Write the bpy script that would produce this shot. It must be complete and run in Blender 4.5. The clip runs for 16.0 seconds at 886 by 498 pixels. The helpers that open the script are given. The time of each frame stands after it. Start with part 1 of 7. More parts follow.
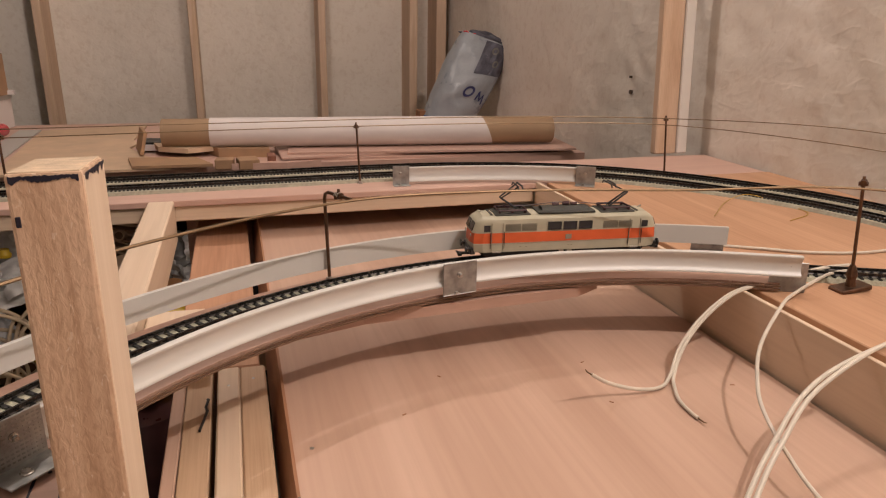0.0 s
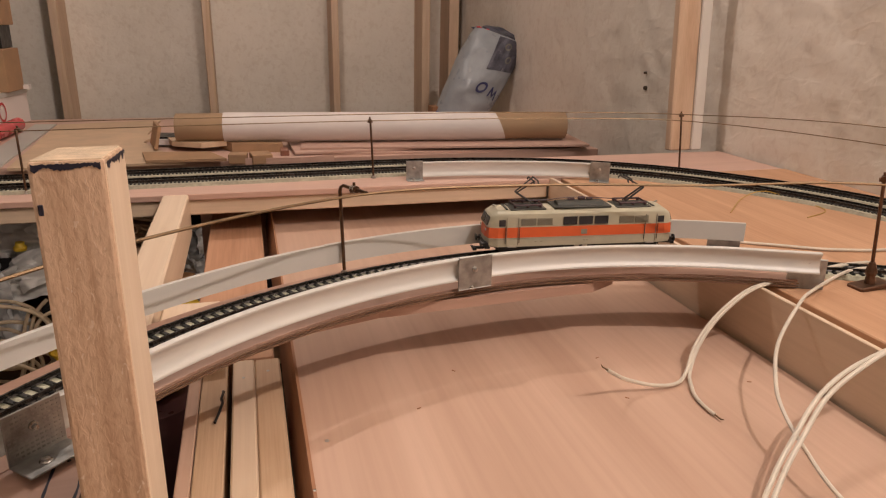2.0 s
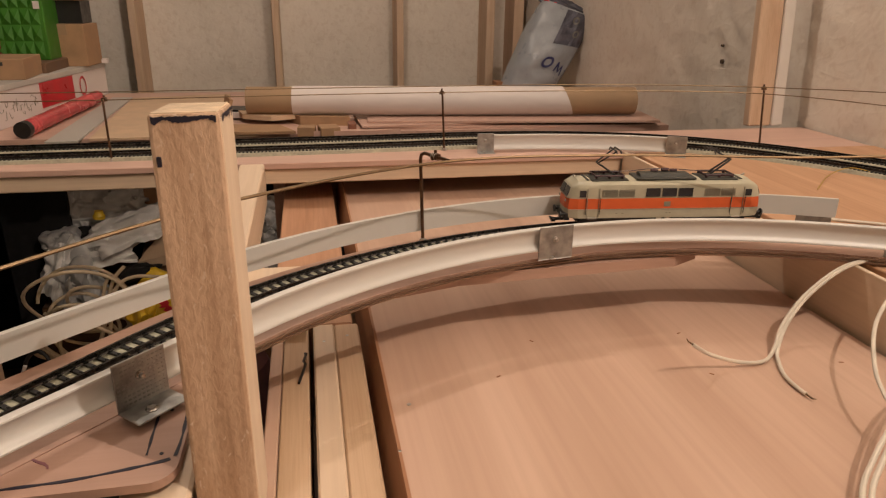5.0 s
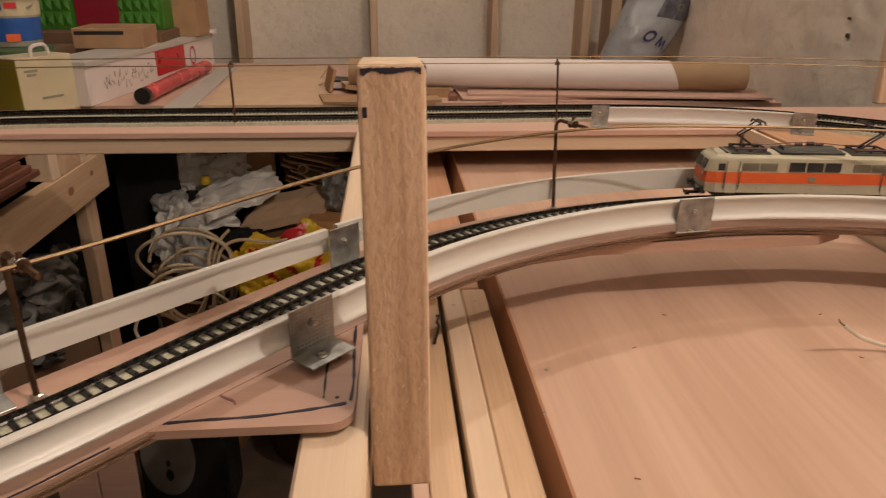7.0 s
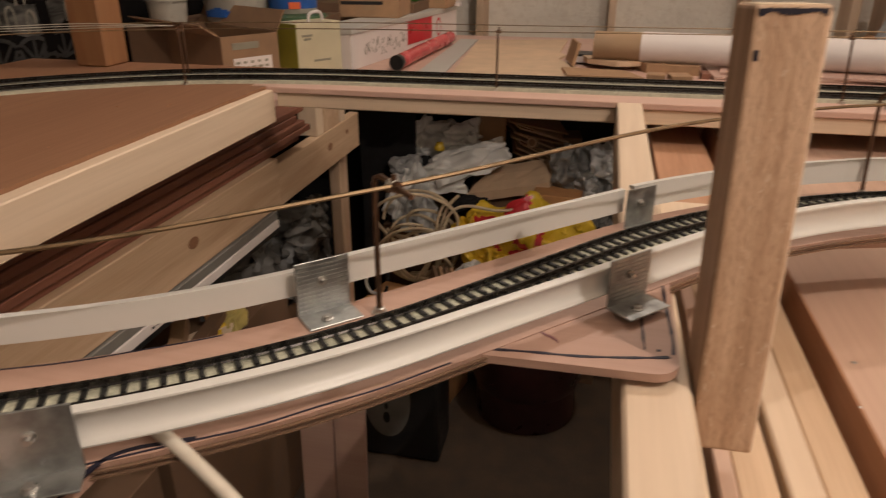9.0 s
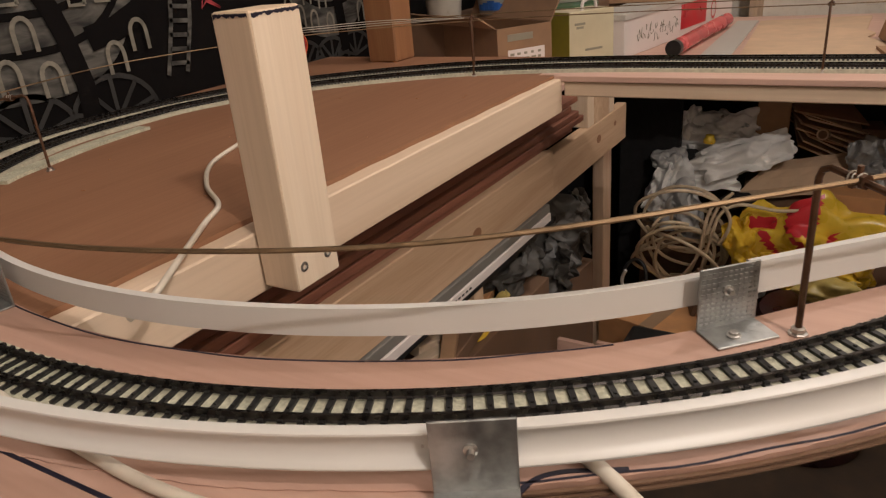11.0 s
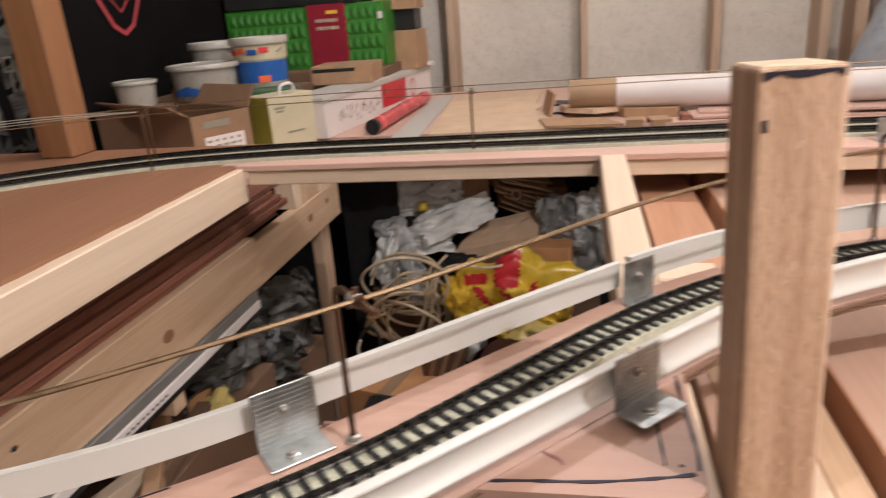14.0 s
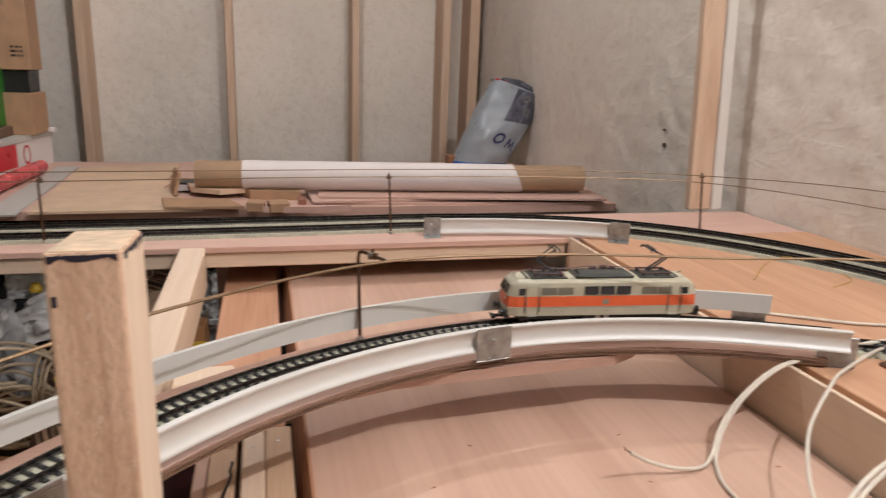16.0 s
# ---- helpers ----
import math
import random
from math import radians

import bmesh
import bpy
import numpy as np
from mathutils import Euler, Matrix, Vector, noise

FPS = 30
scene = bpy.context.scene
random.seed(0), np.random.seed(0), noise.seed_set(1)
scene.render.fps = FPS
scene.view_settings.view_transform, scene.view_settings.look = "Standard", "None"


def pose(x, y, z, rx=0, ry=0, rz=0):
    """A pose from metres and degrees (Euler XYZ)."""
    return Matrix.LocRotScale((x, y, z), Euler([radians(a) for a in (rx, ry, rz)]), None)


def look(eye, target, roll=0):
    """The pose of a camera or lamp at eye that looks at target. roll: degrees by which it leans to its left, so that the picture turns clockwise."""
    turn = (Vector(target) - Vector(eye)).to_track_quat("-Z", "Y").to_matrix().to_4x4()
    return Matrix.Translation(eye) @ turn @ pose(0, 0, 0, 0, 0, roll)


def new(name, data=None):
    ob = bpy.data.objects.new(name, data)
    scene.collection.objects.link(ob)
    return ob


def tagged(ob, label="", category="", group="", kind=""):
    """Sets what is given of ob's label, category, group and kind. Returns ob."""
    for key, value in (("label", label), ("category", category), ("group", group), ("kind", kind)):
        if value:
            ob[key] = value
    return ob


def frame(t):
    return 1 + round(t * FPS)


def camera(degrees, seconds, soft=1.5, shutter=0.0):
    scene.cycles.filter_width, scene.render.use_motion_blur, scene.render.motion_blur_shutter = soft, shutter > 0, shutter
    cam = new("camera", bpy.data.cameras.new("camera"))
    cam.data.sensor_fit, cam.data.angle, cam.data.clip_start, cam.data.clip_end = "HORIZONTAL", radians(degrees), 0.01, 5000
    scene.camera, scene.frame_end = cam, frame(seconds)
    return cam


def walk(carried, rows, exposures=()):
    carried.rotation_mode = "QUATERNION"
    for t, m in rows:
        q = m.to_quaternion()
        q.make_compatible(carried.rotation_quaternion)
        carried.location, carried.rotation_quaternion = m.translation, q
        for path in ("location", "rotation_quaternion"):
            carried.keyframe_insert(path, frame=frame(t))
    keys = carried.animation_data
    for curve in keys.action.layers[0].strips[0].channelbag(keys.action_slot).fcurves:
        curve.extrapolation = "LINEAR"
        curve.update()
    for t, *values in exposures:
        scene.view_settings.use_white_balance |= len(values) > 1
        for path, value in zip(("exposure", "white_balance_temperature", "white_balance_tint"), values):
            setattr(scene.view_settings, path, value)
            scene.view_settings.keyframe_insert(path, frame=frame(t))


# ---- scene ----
cam = camera(65.0, 16.0, 1.15, 0.5)
PATH = [
    (0, (-0.003, 0.033, 1.285), (0.541, 1.857, 0.668), 1.0),
    (0.5, (-0.004, 0.035, 1.284), (0.536, 1.859, 0.666), 1.0),
    (1, (-0.004, 0.035, 1.283), (0.527, 1.86, 0.663), 0.9),
    (1.5, (-0.005, 0.035, 1.283), (0.521, 1.861, 0.66), 1.1),
    (2, (-0.007, 0.035, 1.282), (0.508, 1.864, 0.656), 1.1),
    (2.5, (-0.009, 0.036, 1.281), (0.49, 1.867, 0.646), 1.0),
    (3, (-0.015, 0.04, 1.28), (0.459, 1.873, 0.637), 1.3),
    (5.5, (-0.038, 0.04, 1.269), (0.283, 1.886, 0.57), 0.6),
    (6, (-0.053, 0.04, 1.266), (0.224, 1.887, 0.552), 0.7),
    (6.5, (-0.068, 0.04, 1.265), (0.152, 1.888, 0.535), 0.8),
    (7, (-0.08, 0.042, 1.263), (0.066, 1.891, 0.515), 0.6),
    (7.5, (-0.094, 0.042, 1.259), (-0.046, 1.892, 0.5), 0.1),
    (8, (-0.11, 0.041, 1.258), (-0.193, 1.886, 0.491), -0.0),
    (8.5, (-0.129, 0.031, 1.255), (-0.354, 1.859, 0.475), 0.2),
    (9, (-0.151, 0.027, 1.247), (-0.555, 1.815, 0.447), 0.0),
    (9.5, (-0.184, 0.025, 1.237), (-0.766, 1.748, 0.406), -0.8),
    (10, (-0.221, 0.023, 1.234), (-1.042, 1.642, 0.394), -2.3),
    (12.3, (-0.256, 0.066, 1.238), (-1.284, 1.6, 0.47), -5.6),
    (12.5, (-0.253, 0.069, 1.24), (-1.264, 1.621, 0.484), -5.3),
    (13, (-0.232, 0.08, 1.242), (-1.078, 1.752, 0.544), -4.7),
    (13.5, (-0.202, 0.092, 1.247), (-0.885, 1.844, 0.564), -4.4),
    (14, (-0.153, 0.084, 1.254), (-0.543, 1.929, 0.589), -4.4),
    (14.5, (-0.123, 0.083, 1.263), (-0.34, 1.965, 0.622), -3.0),
    (15, (-0.084, 0.075, 1.276), (-0.038, 1.976, 0.655), -0.6),
    (15.5, (-0.04, 0.062, 1.295), (0.27, 1.96, 0.748), 1.5),
    (16, (-0.008, 0.054, 1.301), (0.476, 1.926, 0.79), 2.1),
]
LIGHT = [(0, -0.74, 5950, 14), (3, -0.76, 6200, 14), (5.5, -0.83, 6550, 12), (6.5, -0.83, 6500, 12), (9, -0.75, 6150, 10), (12.5, -0.3, 5550, 9), (14, -0.02, 5300, 8), (14.5, 0.02, 5200, 7), (15.5, -0.23, 5120, 5), (16, -0.41, 5150, 6)]
walk(cam, [(t, look(eye, target, roll)) for t, eye, target, roll in PATH], LIGHT)

# ---- light ----
world = bpy.data.worlds.new("world")
scene.world = world
world.use_nodes = True
world.node_tree.nodes["Background"].inputs[0].default_value = (0.9, 0.75, 0.6, 1)
world.node_tree.nodes["Background"].inputs[1].default_value = 0.02
LAMPS = [((0.66, -0.15, 2.32), 66, 0.014), ((-0.05, 1.38, 2.42), 40, 0.014)]
for spot, watts, size in LAMPS:
    lamp = new("lamp_light", bpy.data.lights.new("lamp_light", "POINT"))
    lamp.data.energy, lamp.data.color, lamp.data.shadow_soft_size = watts, (1.0, 0.84, 0.70), size
    lamp.location = spot


# ---- materials ----
def mat(name, build):
    m = bpy.data.materials.new(name)
    m.use_nodes = True
    nt = m.node_tree
    bsdf = nt.nodes["Principled BSDF"]
    build(nt, bsdf)
    return m


def node(nt, kind, **inputs):
    n = nt.nodes.new(kind)
    for key, value in inputs.items():
        n.inputs[key.replace("_", " ")].default_value = value
    return n


def coords(nt, scale=(1, 1, 1), turn=(0, 0, 0), jitter=0.0):
    tc = nt.nodes.new("ShaderNodeTexCoord")
    mp = nt.nodes.new("ShaderNodeMapping")
    mp.inputs["Scale"].default_value = scale
    mp.inputs["Rotation"].default_value = turn
    if jitter:
        info = nt.nodes.new("ShaderNodeObjectInfo")
        mul = nt.nodes.new("ShaderNodeVectorMath")
        mul.operation = "SCALE"
        mul.inputs[0].default_value = (3.1, 5.3, 7.7)
        nt.links.new(info.outputs["Random"], mul.inputs["Scale"])
        add = nt.nodes.new("ShaderNodeVectorMath")
        nt.links.new(tc.outputs["Object"], add.inputs[0])
        nt.links.new(mul.outputs[0], add.inputs[1])
        nt.links.new(add.outputs[0], mp.inputs["Vector"])
    else:
        nt.links.new(tc.outputs["Object"], mp.inputs["Vector"])
    return mp.outputs["Vector"]


def ramp(nt, src, stops):
    r = nt.nodes.new("ShaderNodeValToRGB")
    els = r.color_ramp.elements
    while len(els) < len(stops):
        els.new(0.5)
    for e, (p, c) in zip(els, stops):
        e.position, e.color = p, (*c, 1) if len(c) == 3 else c
    nt.links.new(src, r.inputs[0])
    return r.outputs[0]


def mix(nt, a, b, fac, mode="MIX"):
    m = nt.nodes.new("ShaderNodeMix")
    m.data_type, m.blend_type = "RGBA", mode
    for sock, v in ((m.inputs[0], fac), (m.inputs[6], a), (m.inputs[7], b)):
        if isinstance(v, (int, float)):
            sock.default_value = v
        elif isinstance(v, tuple):
            sock.default_value = (*v, 1)
        else:
            nt.links.new(v, sock)
    return m.outputs[2]


def bump(nt, bsdf, height, strength, dist):
    b = nt.nodes.new("ShaderNodeBump")
    b.inputs["Strength"].default_value, b.inputs["Distance"].default_value = strength, dist
    nt.links.new(height, b.inputs["Height"])
    nt.links.new(b.outputs[0], bsdf.inputs["Normal"])


def wood(name, dark, light, axis, ring=90.0, rough=0.6, stain=None, grain=0.4):
    """Sawn timber or veneer with its grain along axis 0, 1 or 2."""
    def build(nt, bsdf):
        sc = [1.0, 1.0, 1.0]
        sc[axis] = 0.07
        v = coords(nt, tuple(sc), jitter=1)
        warp = node(nt, "ShaderNodeTexNoise", Scale=9.0, Detail=3.0)
        nt.links.new(v, warp.inputs["Vector"])
        wide = node(nt, "ShaderNodeTexNoise", Scale=ring * 0.35, Detail=4.0, Distortion=1.4)
        nt.links.new(v, wide.inputs["Vector"])
        sc2 = [ring * 6.0] * 3
        sc2[axis] = ring * 0.16
        fine = node(nt, "ShaderNodeTexNoise", Scale=1.0, Detail=3.0)
        nt.links.new(coords(nt, tuple(sc2), jitter=1), fine.inputs["Vector"])
        base = ramp(nt, wide.outputs[0], [(0.3, dark), (0.5, tuple((d + l) / 2 for d, l in zip(dark, light))), (0.68, light)])
        streak = ramp(nt, fine.outputs[0], [(0.35, (0.80, 0.77, 0.74)), (0.6, (1, 1, 1))])
        col = mix(nt, base, streak, grain, "MULTIPLY")
        blot = ramp(nt, warp.outputs[0], [(0.35, (0.86, 0.82, 0.8)), (0.65, (1, 1, 1))])
        col = mix(nt, col, blot, 0.7, "MULTIPLY")
        if stain:
            st = node(nt, "ShaderNodeTexNoise", Scale=22.0, Detail=5.0)
            nt.links.new(coords(nt), st.inputs["Vector"])
            col = mix(nt, col, stain, ramp(nt, st.outputs[0], [(0.6, (0, 0, 0)), (0.75, (0.5, 0.5, 0.5))]))
        nt.links.new(col, bsdf.inputs["Base Color"])
        bsdf.inputs["Roughness"].default_value = rough
        bump(nt, bsdf, fine.outputs[0], 0.25, 0.0006)
    return mat(name, build)


def plain(name, col, rough=0.5, metal=0.0, vary=0.12, scale=60.0, relief=0.0, relief_scale=None, spec=None):
    """A painted, moulded or metal surface with slight blotches and grime."""
    def build(nt, bsdf):
        v = coords(nt, jitter=1)
        n = node(nt, "ShaderNodeTexNoise", Scale=scale, Detail=5.0)
        nt.links.new(v, n.inputs["Vector"])
        big = node(nt, "ShaderNodeTexNoise", Scale=scale * 0.16, Detail=3.0)
        nt.links.new(v, big.inputs["Vector"])
        lo = tuple(c * (1 - vary) for c in col)
        hi = tuple(min(1, c * (1 + vary * 0.6)) for c in col)
        c1 = ramp(nt, n.outputs[0], [(0.3, lo), (0.7, hi)])
        c2 = ramp(nt, big.outputs[0], [(0.3, (1 - vary,) * 3), (0.65, (1, 1, 1))])
        nt.links.new(mix(nt, c1, c2, 0.8, "MULTIPLY"), bsdf.inputs["Base Color"])
        r = ramp(nt, n.outputs[0], [(0.3, (max(0, rough - 0.1),) * 3), (0.7, (min(1, rough + 0.12),) * 3)])
        nt.links.new(r, bsdf.inputs["Roughness"])
        bsdf.inputs["Metallic"].default_value = metal
        if spec is not None:
            bsdf.inputs["Specular IOR Level"].default_value = spec
        if relief:
            h = node(nt, "ShaderNodeTexNoise", Scale=relief_scale or scale * 3, Detail=5.0)
            nt.links.new(v, h.inputs["Vector"])
            bump(nt, bsdf, h.outputs[0], 0.6, relief)
    return mat(name, build)


PINE_Y = wood("pine_along_y", (0.50, 0.34, 0.21), (0.62, 0.45, 0.30), 1)
PINE_X = wood("pine_along_x", (0.50, 0.34, 0.21), (0.62, 0.45, 0.30), 0)
PINE_Z = wood("pine_upright", (0.44, 0.29, 0.18), (0.56, 0.39, 0.26), 2, ring=170, grain=0.65)


def sawn(nt, bsdf):
    """Rough-sawn pine: upright brown streaks, a furry surface and a few pale torn fibres."""
    wide = node(nt, "ShaderNodeTexNoise", Scale=1.0, Detail=4.0, Distortion=0.4)
    nt.links.new(coords(nt, (150, 150, 6), jitter=1), wide.inputs["Vector"])
    fleck = node(nt, "ShaderNodeTexNoise", Scale=1.0, Detail=4.0, Distortion=0.5)
    nt.links.new(coords(nt, (420, 420, 170), jitter=1), fleck.inputs["Vector"])
    big = node(nt, "ShaderNodeTexNoise", Scale=16.0, Detail=3.0)
    nt.links.new(coords(nt, (1, 1, 0.5), jitter=1), big.inputs["Vector"])
    c = ramp(nt, wide.outputs[0], [(0.32, (0.46, 0.300, 0.190)), (0.5, (0.58, 0.40, 0.268)), (0.68, (0.67, 0.48, 0.335))])
    c = mix(nt, c, ramp(nt, fleck.outputs[0], [(0.34, (0.76, 0.72, 0.69)), (0.52, (1, 1, 1))]), 0.6, "MULTIPLY")
    c = mix(nt, c, ramp(nt, big.outputs[0], [(0.3, (0.84, 0.8, 0.77)), (0.65, (1, 1, 1))]), 0.7, "MULTIPLY")
    wisp = node(nt, "ShaderNodeTexNoise", Scale=1.0, Detail=2.0, Distortion=1.5)
    nt.links.new(coords(nt, (300, 300, 130), (0, 35, 20), jitter=1), wisp.inputs["Vector"])
    c = mix(nt, c, (0.66, 0.52, 0.39), ramp(nt, wisp.outputs[0], [(0.66, (0, 0, 0)), (0.72, (0.75, 0.75, 0.75))]))
    nt.links.new(c, bsdf.inputs["Base Color"])
    bsdf.inputs["Roughness"].default_value = 0.75
    bump(nt, bsdf, fleck.outputs[0], 0.6, 0.0009)


SAWN = mat("rough_sawn_pine", sawn)
PINE_PALE = wood("pale_planed_pine", (0.67, 0.53, 0.38), (0.74, 0.60, 0.45), 2, ring=60, grain=0.3)
PINE_PALE_X = wood("pale_planed_pine_x", (0.62, 0.48, 0.345), (0.70, 0.56, 0.41), 0, ring=45, grain=0.3)
PINE_PALE_Y = wood("pale_planed_pine_y", (0.68, 0.535, 0.385), (0.74, 0.60, 0.45), 1, ring=45, grain=0.25)
KNOTTY = wood("reddish_pine_board", (0.44, 0.235, 0.135), (0.55, 0.32, 0.195), 1, ring=50, grain=0.6)
PLANED_LIT = wood("creamy_lit_planed_pine", (0.74, 0.61, 0.455), (0.80, 0.68, 0.53), 2, ring=60, grain=0.25)
STUD = wood("stud_pine", (0.60, 0.42, 0.28), (0.70, 0.53, 0.38), 2)
PLY_X = wood("okoume_ply_x", (0.54, 0.355, 0.285), (0.61, 0.415, 0.335), 0, ring=40, rough=0.55, grain=0.25)
PLY_RIBBON = wood("okoume_ply_ribbon", (0.43, 0.275, 0.21), (0.50, 0.33, 0.258), 0, ring=40, rough=0.5, grain=0.3)
PLY_Y = wood("okoume_ply_y", (0.50, 0.335, 0.245), (0.62, 0.435, 0.33), 1, ring=24, rough=0.45, grain=0.35)
HARDBOARD = wood("brown_board", (0.255, 0.124, 0.064), (0.285, 0.145, 0.076), 1, ring=60, rough=0.65)
DECK = wood("right_deck_board", (0.50, 0.29, 0.165), (0.58, 0.345, 0.205), 1, ring=50)
PLANK = wood("dark_red_plank", (0.20, 0.078, 0.048), (0.29, 0.12, 0.072), 1, ring=120)
REDWOOD = wood("reddish_timber", (0.25, 0.115, 0.048), (0.32, 0.16, 0.068), 2)
RIM = wood("dark_rim", (0.35, 0.17, 0.085), (0.43, 0.22, 0.115), 1)
def pvc(nt, bsdf):
    n = node(nt, "ShaderNodeTexNoise", Scale=7.0, Detail=4.0)
    nt.links.new(coords(nt, jitter=1), n.inputs["Vector"])
    nt.links.new(ramp(nt, n.outputs[0], [(0.3, (0.585, 0.57, 0.53)), (0.7, (0.62, 0.605, 0.575))]), bsdf.inputs["Base Color"])
    bsdf.inputs["Roughness"].default_value = 0.38


PVC = mat("white_plastic", pvc)
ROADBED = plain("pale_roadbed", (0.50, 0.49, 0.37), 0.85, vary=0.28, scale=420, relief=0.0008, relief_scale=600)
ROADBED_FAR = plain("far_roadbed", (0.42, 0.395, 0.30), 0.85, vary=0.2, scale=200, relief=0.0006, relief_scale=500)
SLEEPER = plain("black_sleeper", (0.022, 0.021, 0.02), 0.45, vary=0.3)
RAIL = plain("dark_rail", (0.05, 0.045, 0.042), 0.28, 0.8, vary=0.3, scale=200)
BRASS = plain("tarnished_wire", (0.25, 0.17, 0.095), 0.45, 0.8, vary=0.25, scale=120)
COPPER = plain("bronzed_mast", (0.16, 0.09, 0.055), 0.42, 0.8, vary=0.3, scale=150)
ZINC = plain("galvanised_steel", (0.46, 0.47, 0.46), 0.38, 0.85, vary=0.35, scale=110, relief=0.0003, relief_scale=300)
STEEL = plain("screw_steel", (0.5, 0.48, 0.45), 0.3, 0.9)
INK = plain("marker_ink", (0.012, 0.01, 0.025), 0.6)
SILVER = plain("silver_trim", (0.5, 0.47, 0.4), 0.4, 0.4)
PENCIL = plain("purple_pencil", (0.22, 0.09, 0.11), 0.7)
BLACK = plain("black_plastic", (0.018, 0.018, 0.018), 0.4, vary=0.3)
CABLE = plain("white_cable", (0.66, 0.60, 0.50), 0.45, vary=0.1)
CABLE_TAN = plain("tan_cable", (0.66, 0.54, 0.37), 0.5, vary=0.15)
CARD = plain("cardboard", (0.40, 0.245, 0.135), 0.8, vary=0.15, scale=25, relief=0.0003)
# darker copy of the card, toned down for boxes that stand in shade
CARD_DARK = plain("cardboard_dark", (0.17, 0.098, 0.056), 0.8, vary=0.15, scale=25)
CARD_PALE = plain("cardboard_pale", (0.62, 0.45, 0.30), 0.8, vary=0.12, scale=20)
PAPER = plain("paper_white", (0.70, 0.64, 0.61), 0.7, vary=0.05, scale=10)
KRAFT = plain("kraft_core", (0.34, 0.225, 0.13), 0.75, vary=0.12, scale=12)


def foam_wall(nt, bsdf):
    """White sprayed skin: flat fields, crossed by thin raised creases and small pits."""
    v = coords(nt)
    big = node(nt, "ShaderNodeTexNoise", Scale=3.0, Detail=4.0, Distortion=0.6)
    nt.links.new(v, big.inputs["Vector"])
    n = node(nt, "ShaderNodeTexNoise", Scale=60.0, Detail=5.0, Distortion=0.5)
    nt.links.new(v, n.inputs["Vector"])
    c = ramp(nt, big.outputs[0], [(0.3, (0.70, 0.635, 0.545)), (0.65, (0.79, 0.725, 0.635))])
    spots = ramp(nt, n.outputs[0], [(0.30, (0.86, 0.82, 0.78)), (0.5, (1, 1, 1))])
    nt.links.new(mix(nt, c, spots, 0.6, "MULTIPLY"), bsdf.inputs["Base Color"])
    bsdf.inputs["Roughness"].default_value = 0.75
    crests = []
    for turn, scale, warp in (((0.5, 0.2, 0.3), 10.0, 0.35), ((-0.6, 0.3, -0.2), 21.0, 0.3)):
        fold = node(nt, "ShaderNodeTexNoise", Scale=scale, Detail=2.0, Distortion=warp)
        nt.links.new(coords(nt, (1, 0.62, 1.25), turn), fold.inputs["Vector"])
        crests.append(ramp(nt, fold.outputs[0], [(0.30, (0.3, 0.3, 0.3)), (0.42, (0.36, 0.36, 0.36)), (0.50, (0.8, 0.8, 0.8)), (0.57, (0.46, 0.46, 0.46)), (0.8, (0.25, 0.25, 0.25))]))
    both = mix(nt, crests[0], crests[1], 0.45)
    bump(nt, bsdf, mix(nt, both, n.outputs[0], 0.40), 0.55, 0.0050)


FOAM = mat("sprayed_foam", foam_wall)
WALL_BLACK = plain("black_paint", (0.006, 0.005, 0.005), 0.9, vary=0.3, scale=20, relief=0.001, relief_scale=40, spec=0.1)
CONCRETE = plain("dirty_floor", (0.075, 0.048, 0.029), 0.7, vary=0.4, scale=14, relief=0.002, relief_scale=60)
CEIL = plain("ceiling_paint", (0.72, 0.68, 0.62), 0.9, vary=0.08, scale=6)


# ---- building helpers ----
def origin_of(ob):
    p = Vector((0, 0, 0))
    while ob is not None:
        p += ob.location
        ob = ob.parent
    return p


def mesh_of(bm, name, smooth=False):
    me = bpy.data.meshes.new(name)
    bmesh.ops.recalc_face_normals(bm, faces=bm.faces[:])
    if smooth:
        for f in bm.faces:
            f.smooth = True
    bm.to_mesh(me)
    bm.free()
    if smooth:
        me.set_sharp_from_angle(angle=radians(40))
    return me


def thing(name, at, label, category, group="", kind=""):
    e = new(name)
    e.location = at
    e.empty_display_size = 0.02
    return tagged(e, label, category, group, kind)


def part(name, bm, material, parent, label="", smooth=False):
    """Links a bmesh, given in world places, as one mesh under a thing or a part."""
    o = origin_of(parent)
    bmesh.ops.translate(bm, verts=bm.verts[:], vec=-o)
    me = mesh_of(bm, name, smooth)
    me.materials.append(material)
    ob = new(name, me)
    ob.parent = parent
    return tagged(ob, label)


def solo(name, bm, material, label, category, group="", kind="", smooth=False):
    """One mesh that is a thing of its own, with its origin at its base."""
    co = np.array([v.co[:] for v in bm.verts])
    o = Vector(((co[:, 0].min() + co[:, 0].max()) / 2, (co[:, 1].min() + co[:, 1].max()) / 2, co[:, 2].min()))
    bmesh.ops.translate(bm, verts=bm.verts[:], vec=-o)
    me = mesh_of(bm, name, smooth)
    me.materials.append(material)
    ob = new(name, me)
    ob.location = o
    return tagged(ob, label, category, group, kind)


def box(x0, x1, y0, y1, z0, z1, bev=0.0, bm=None, m=None, seg=1):
    b = bmesh.new()
    bmesh.ops.create_cube(b, size=1, matrix=Matrix.Translation(((x0 + x1) / 2, (y0 + y1) / 2, (z0 + z1) / 2)) @ Matrix.Diagonal((x1 - x0, y1 - y0, z1 - z0, 1)))
    if bev:
        bmesh.ops.bevel(b, geom=b.edges[:], offset=bev, segments=seg, affect="EDGES", profile=0.6)
    if m is not None:
        bmesh.ops.transform(b, matrix=m, verts=b.verts[:])
    return b if bm is None else merge(bm, b)


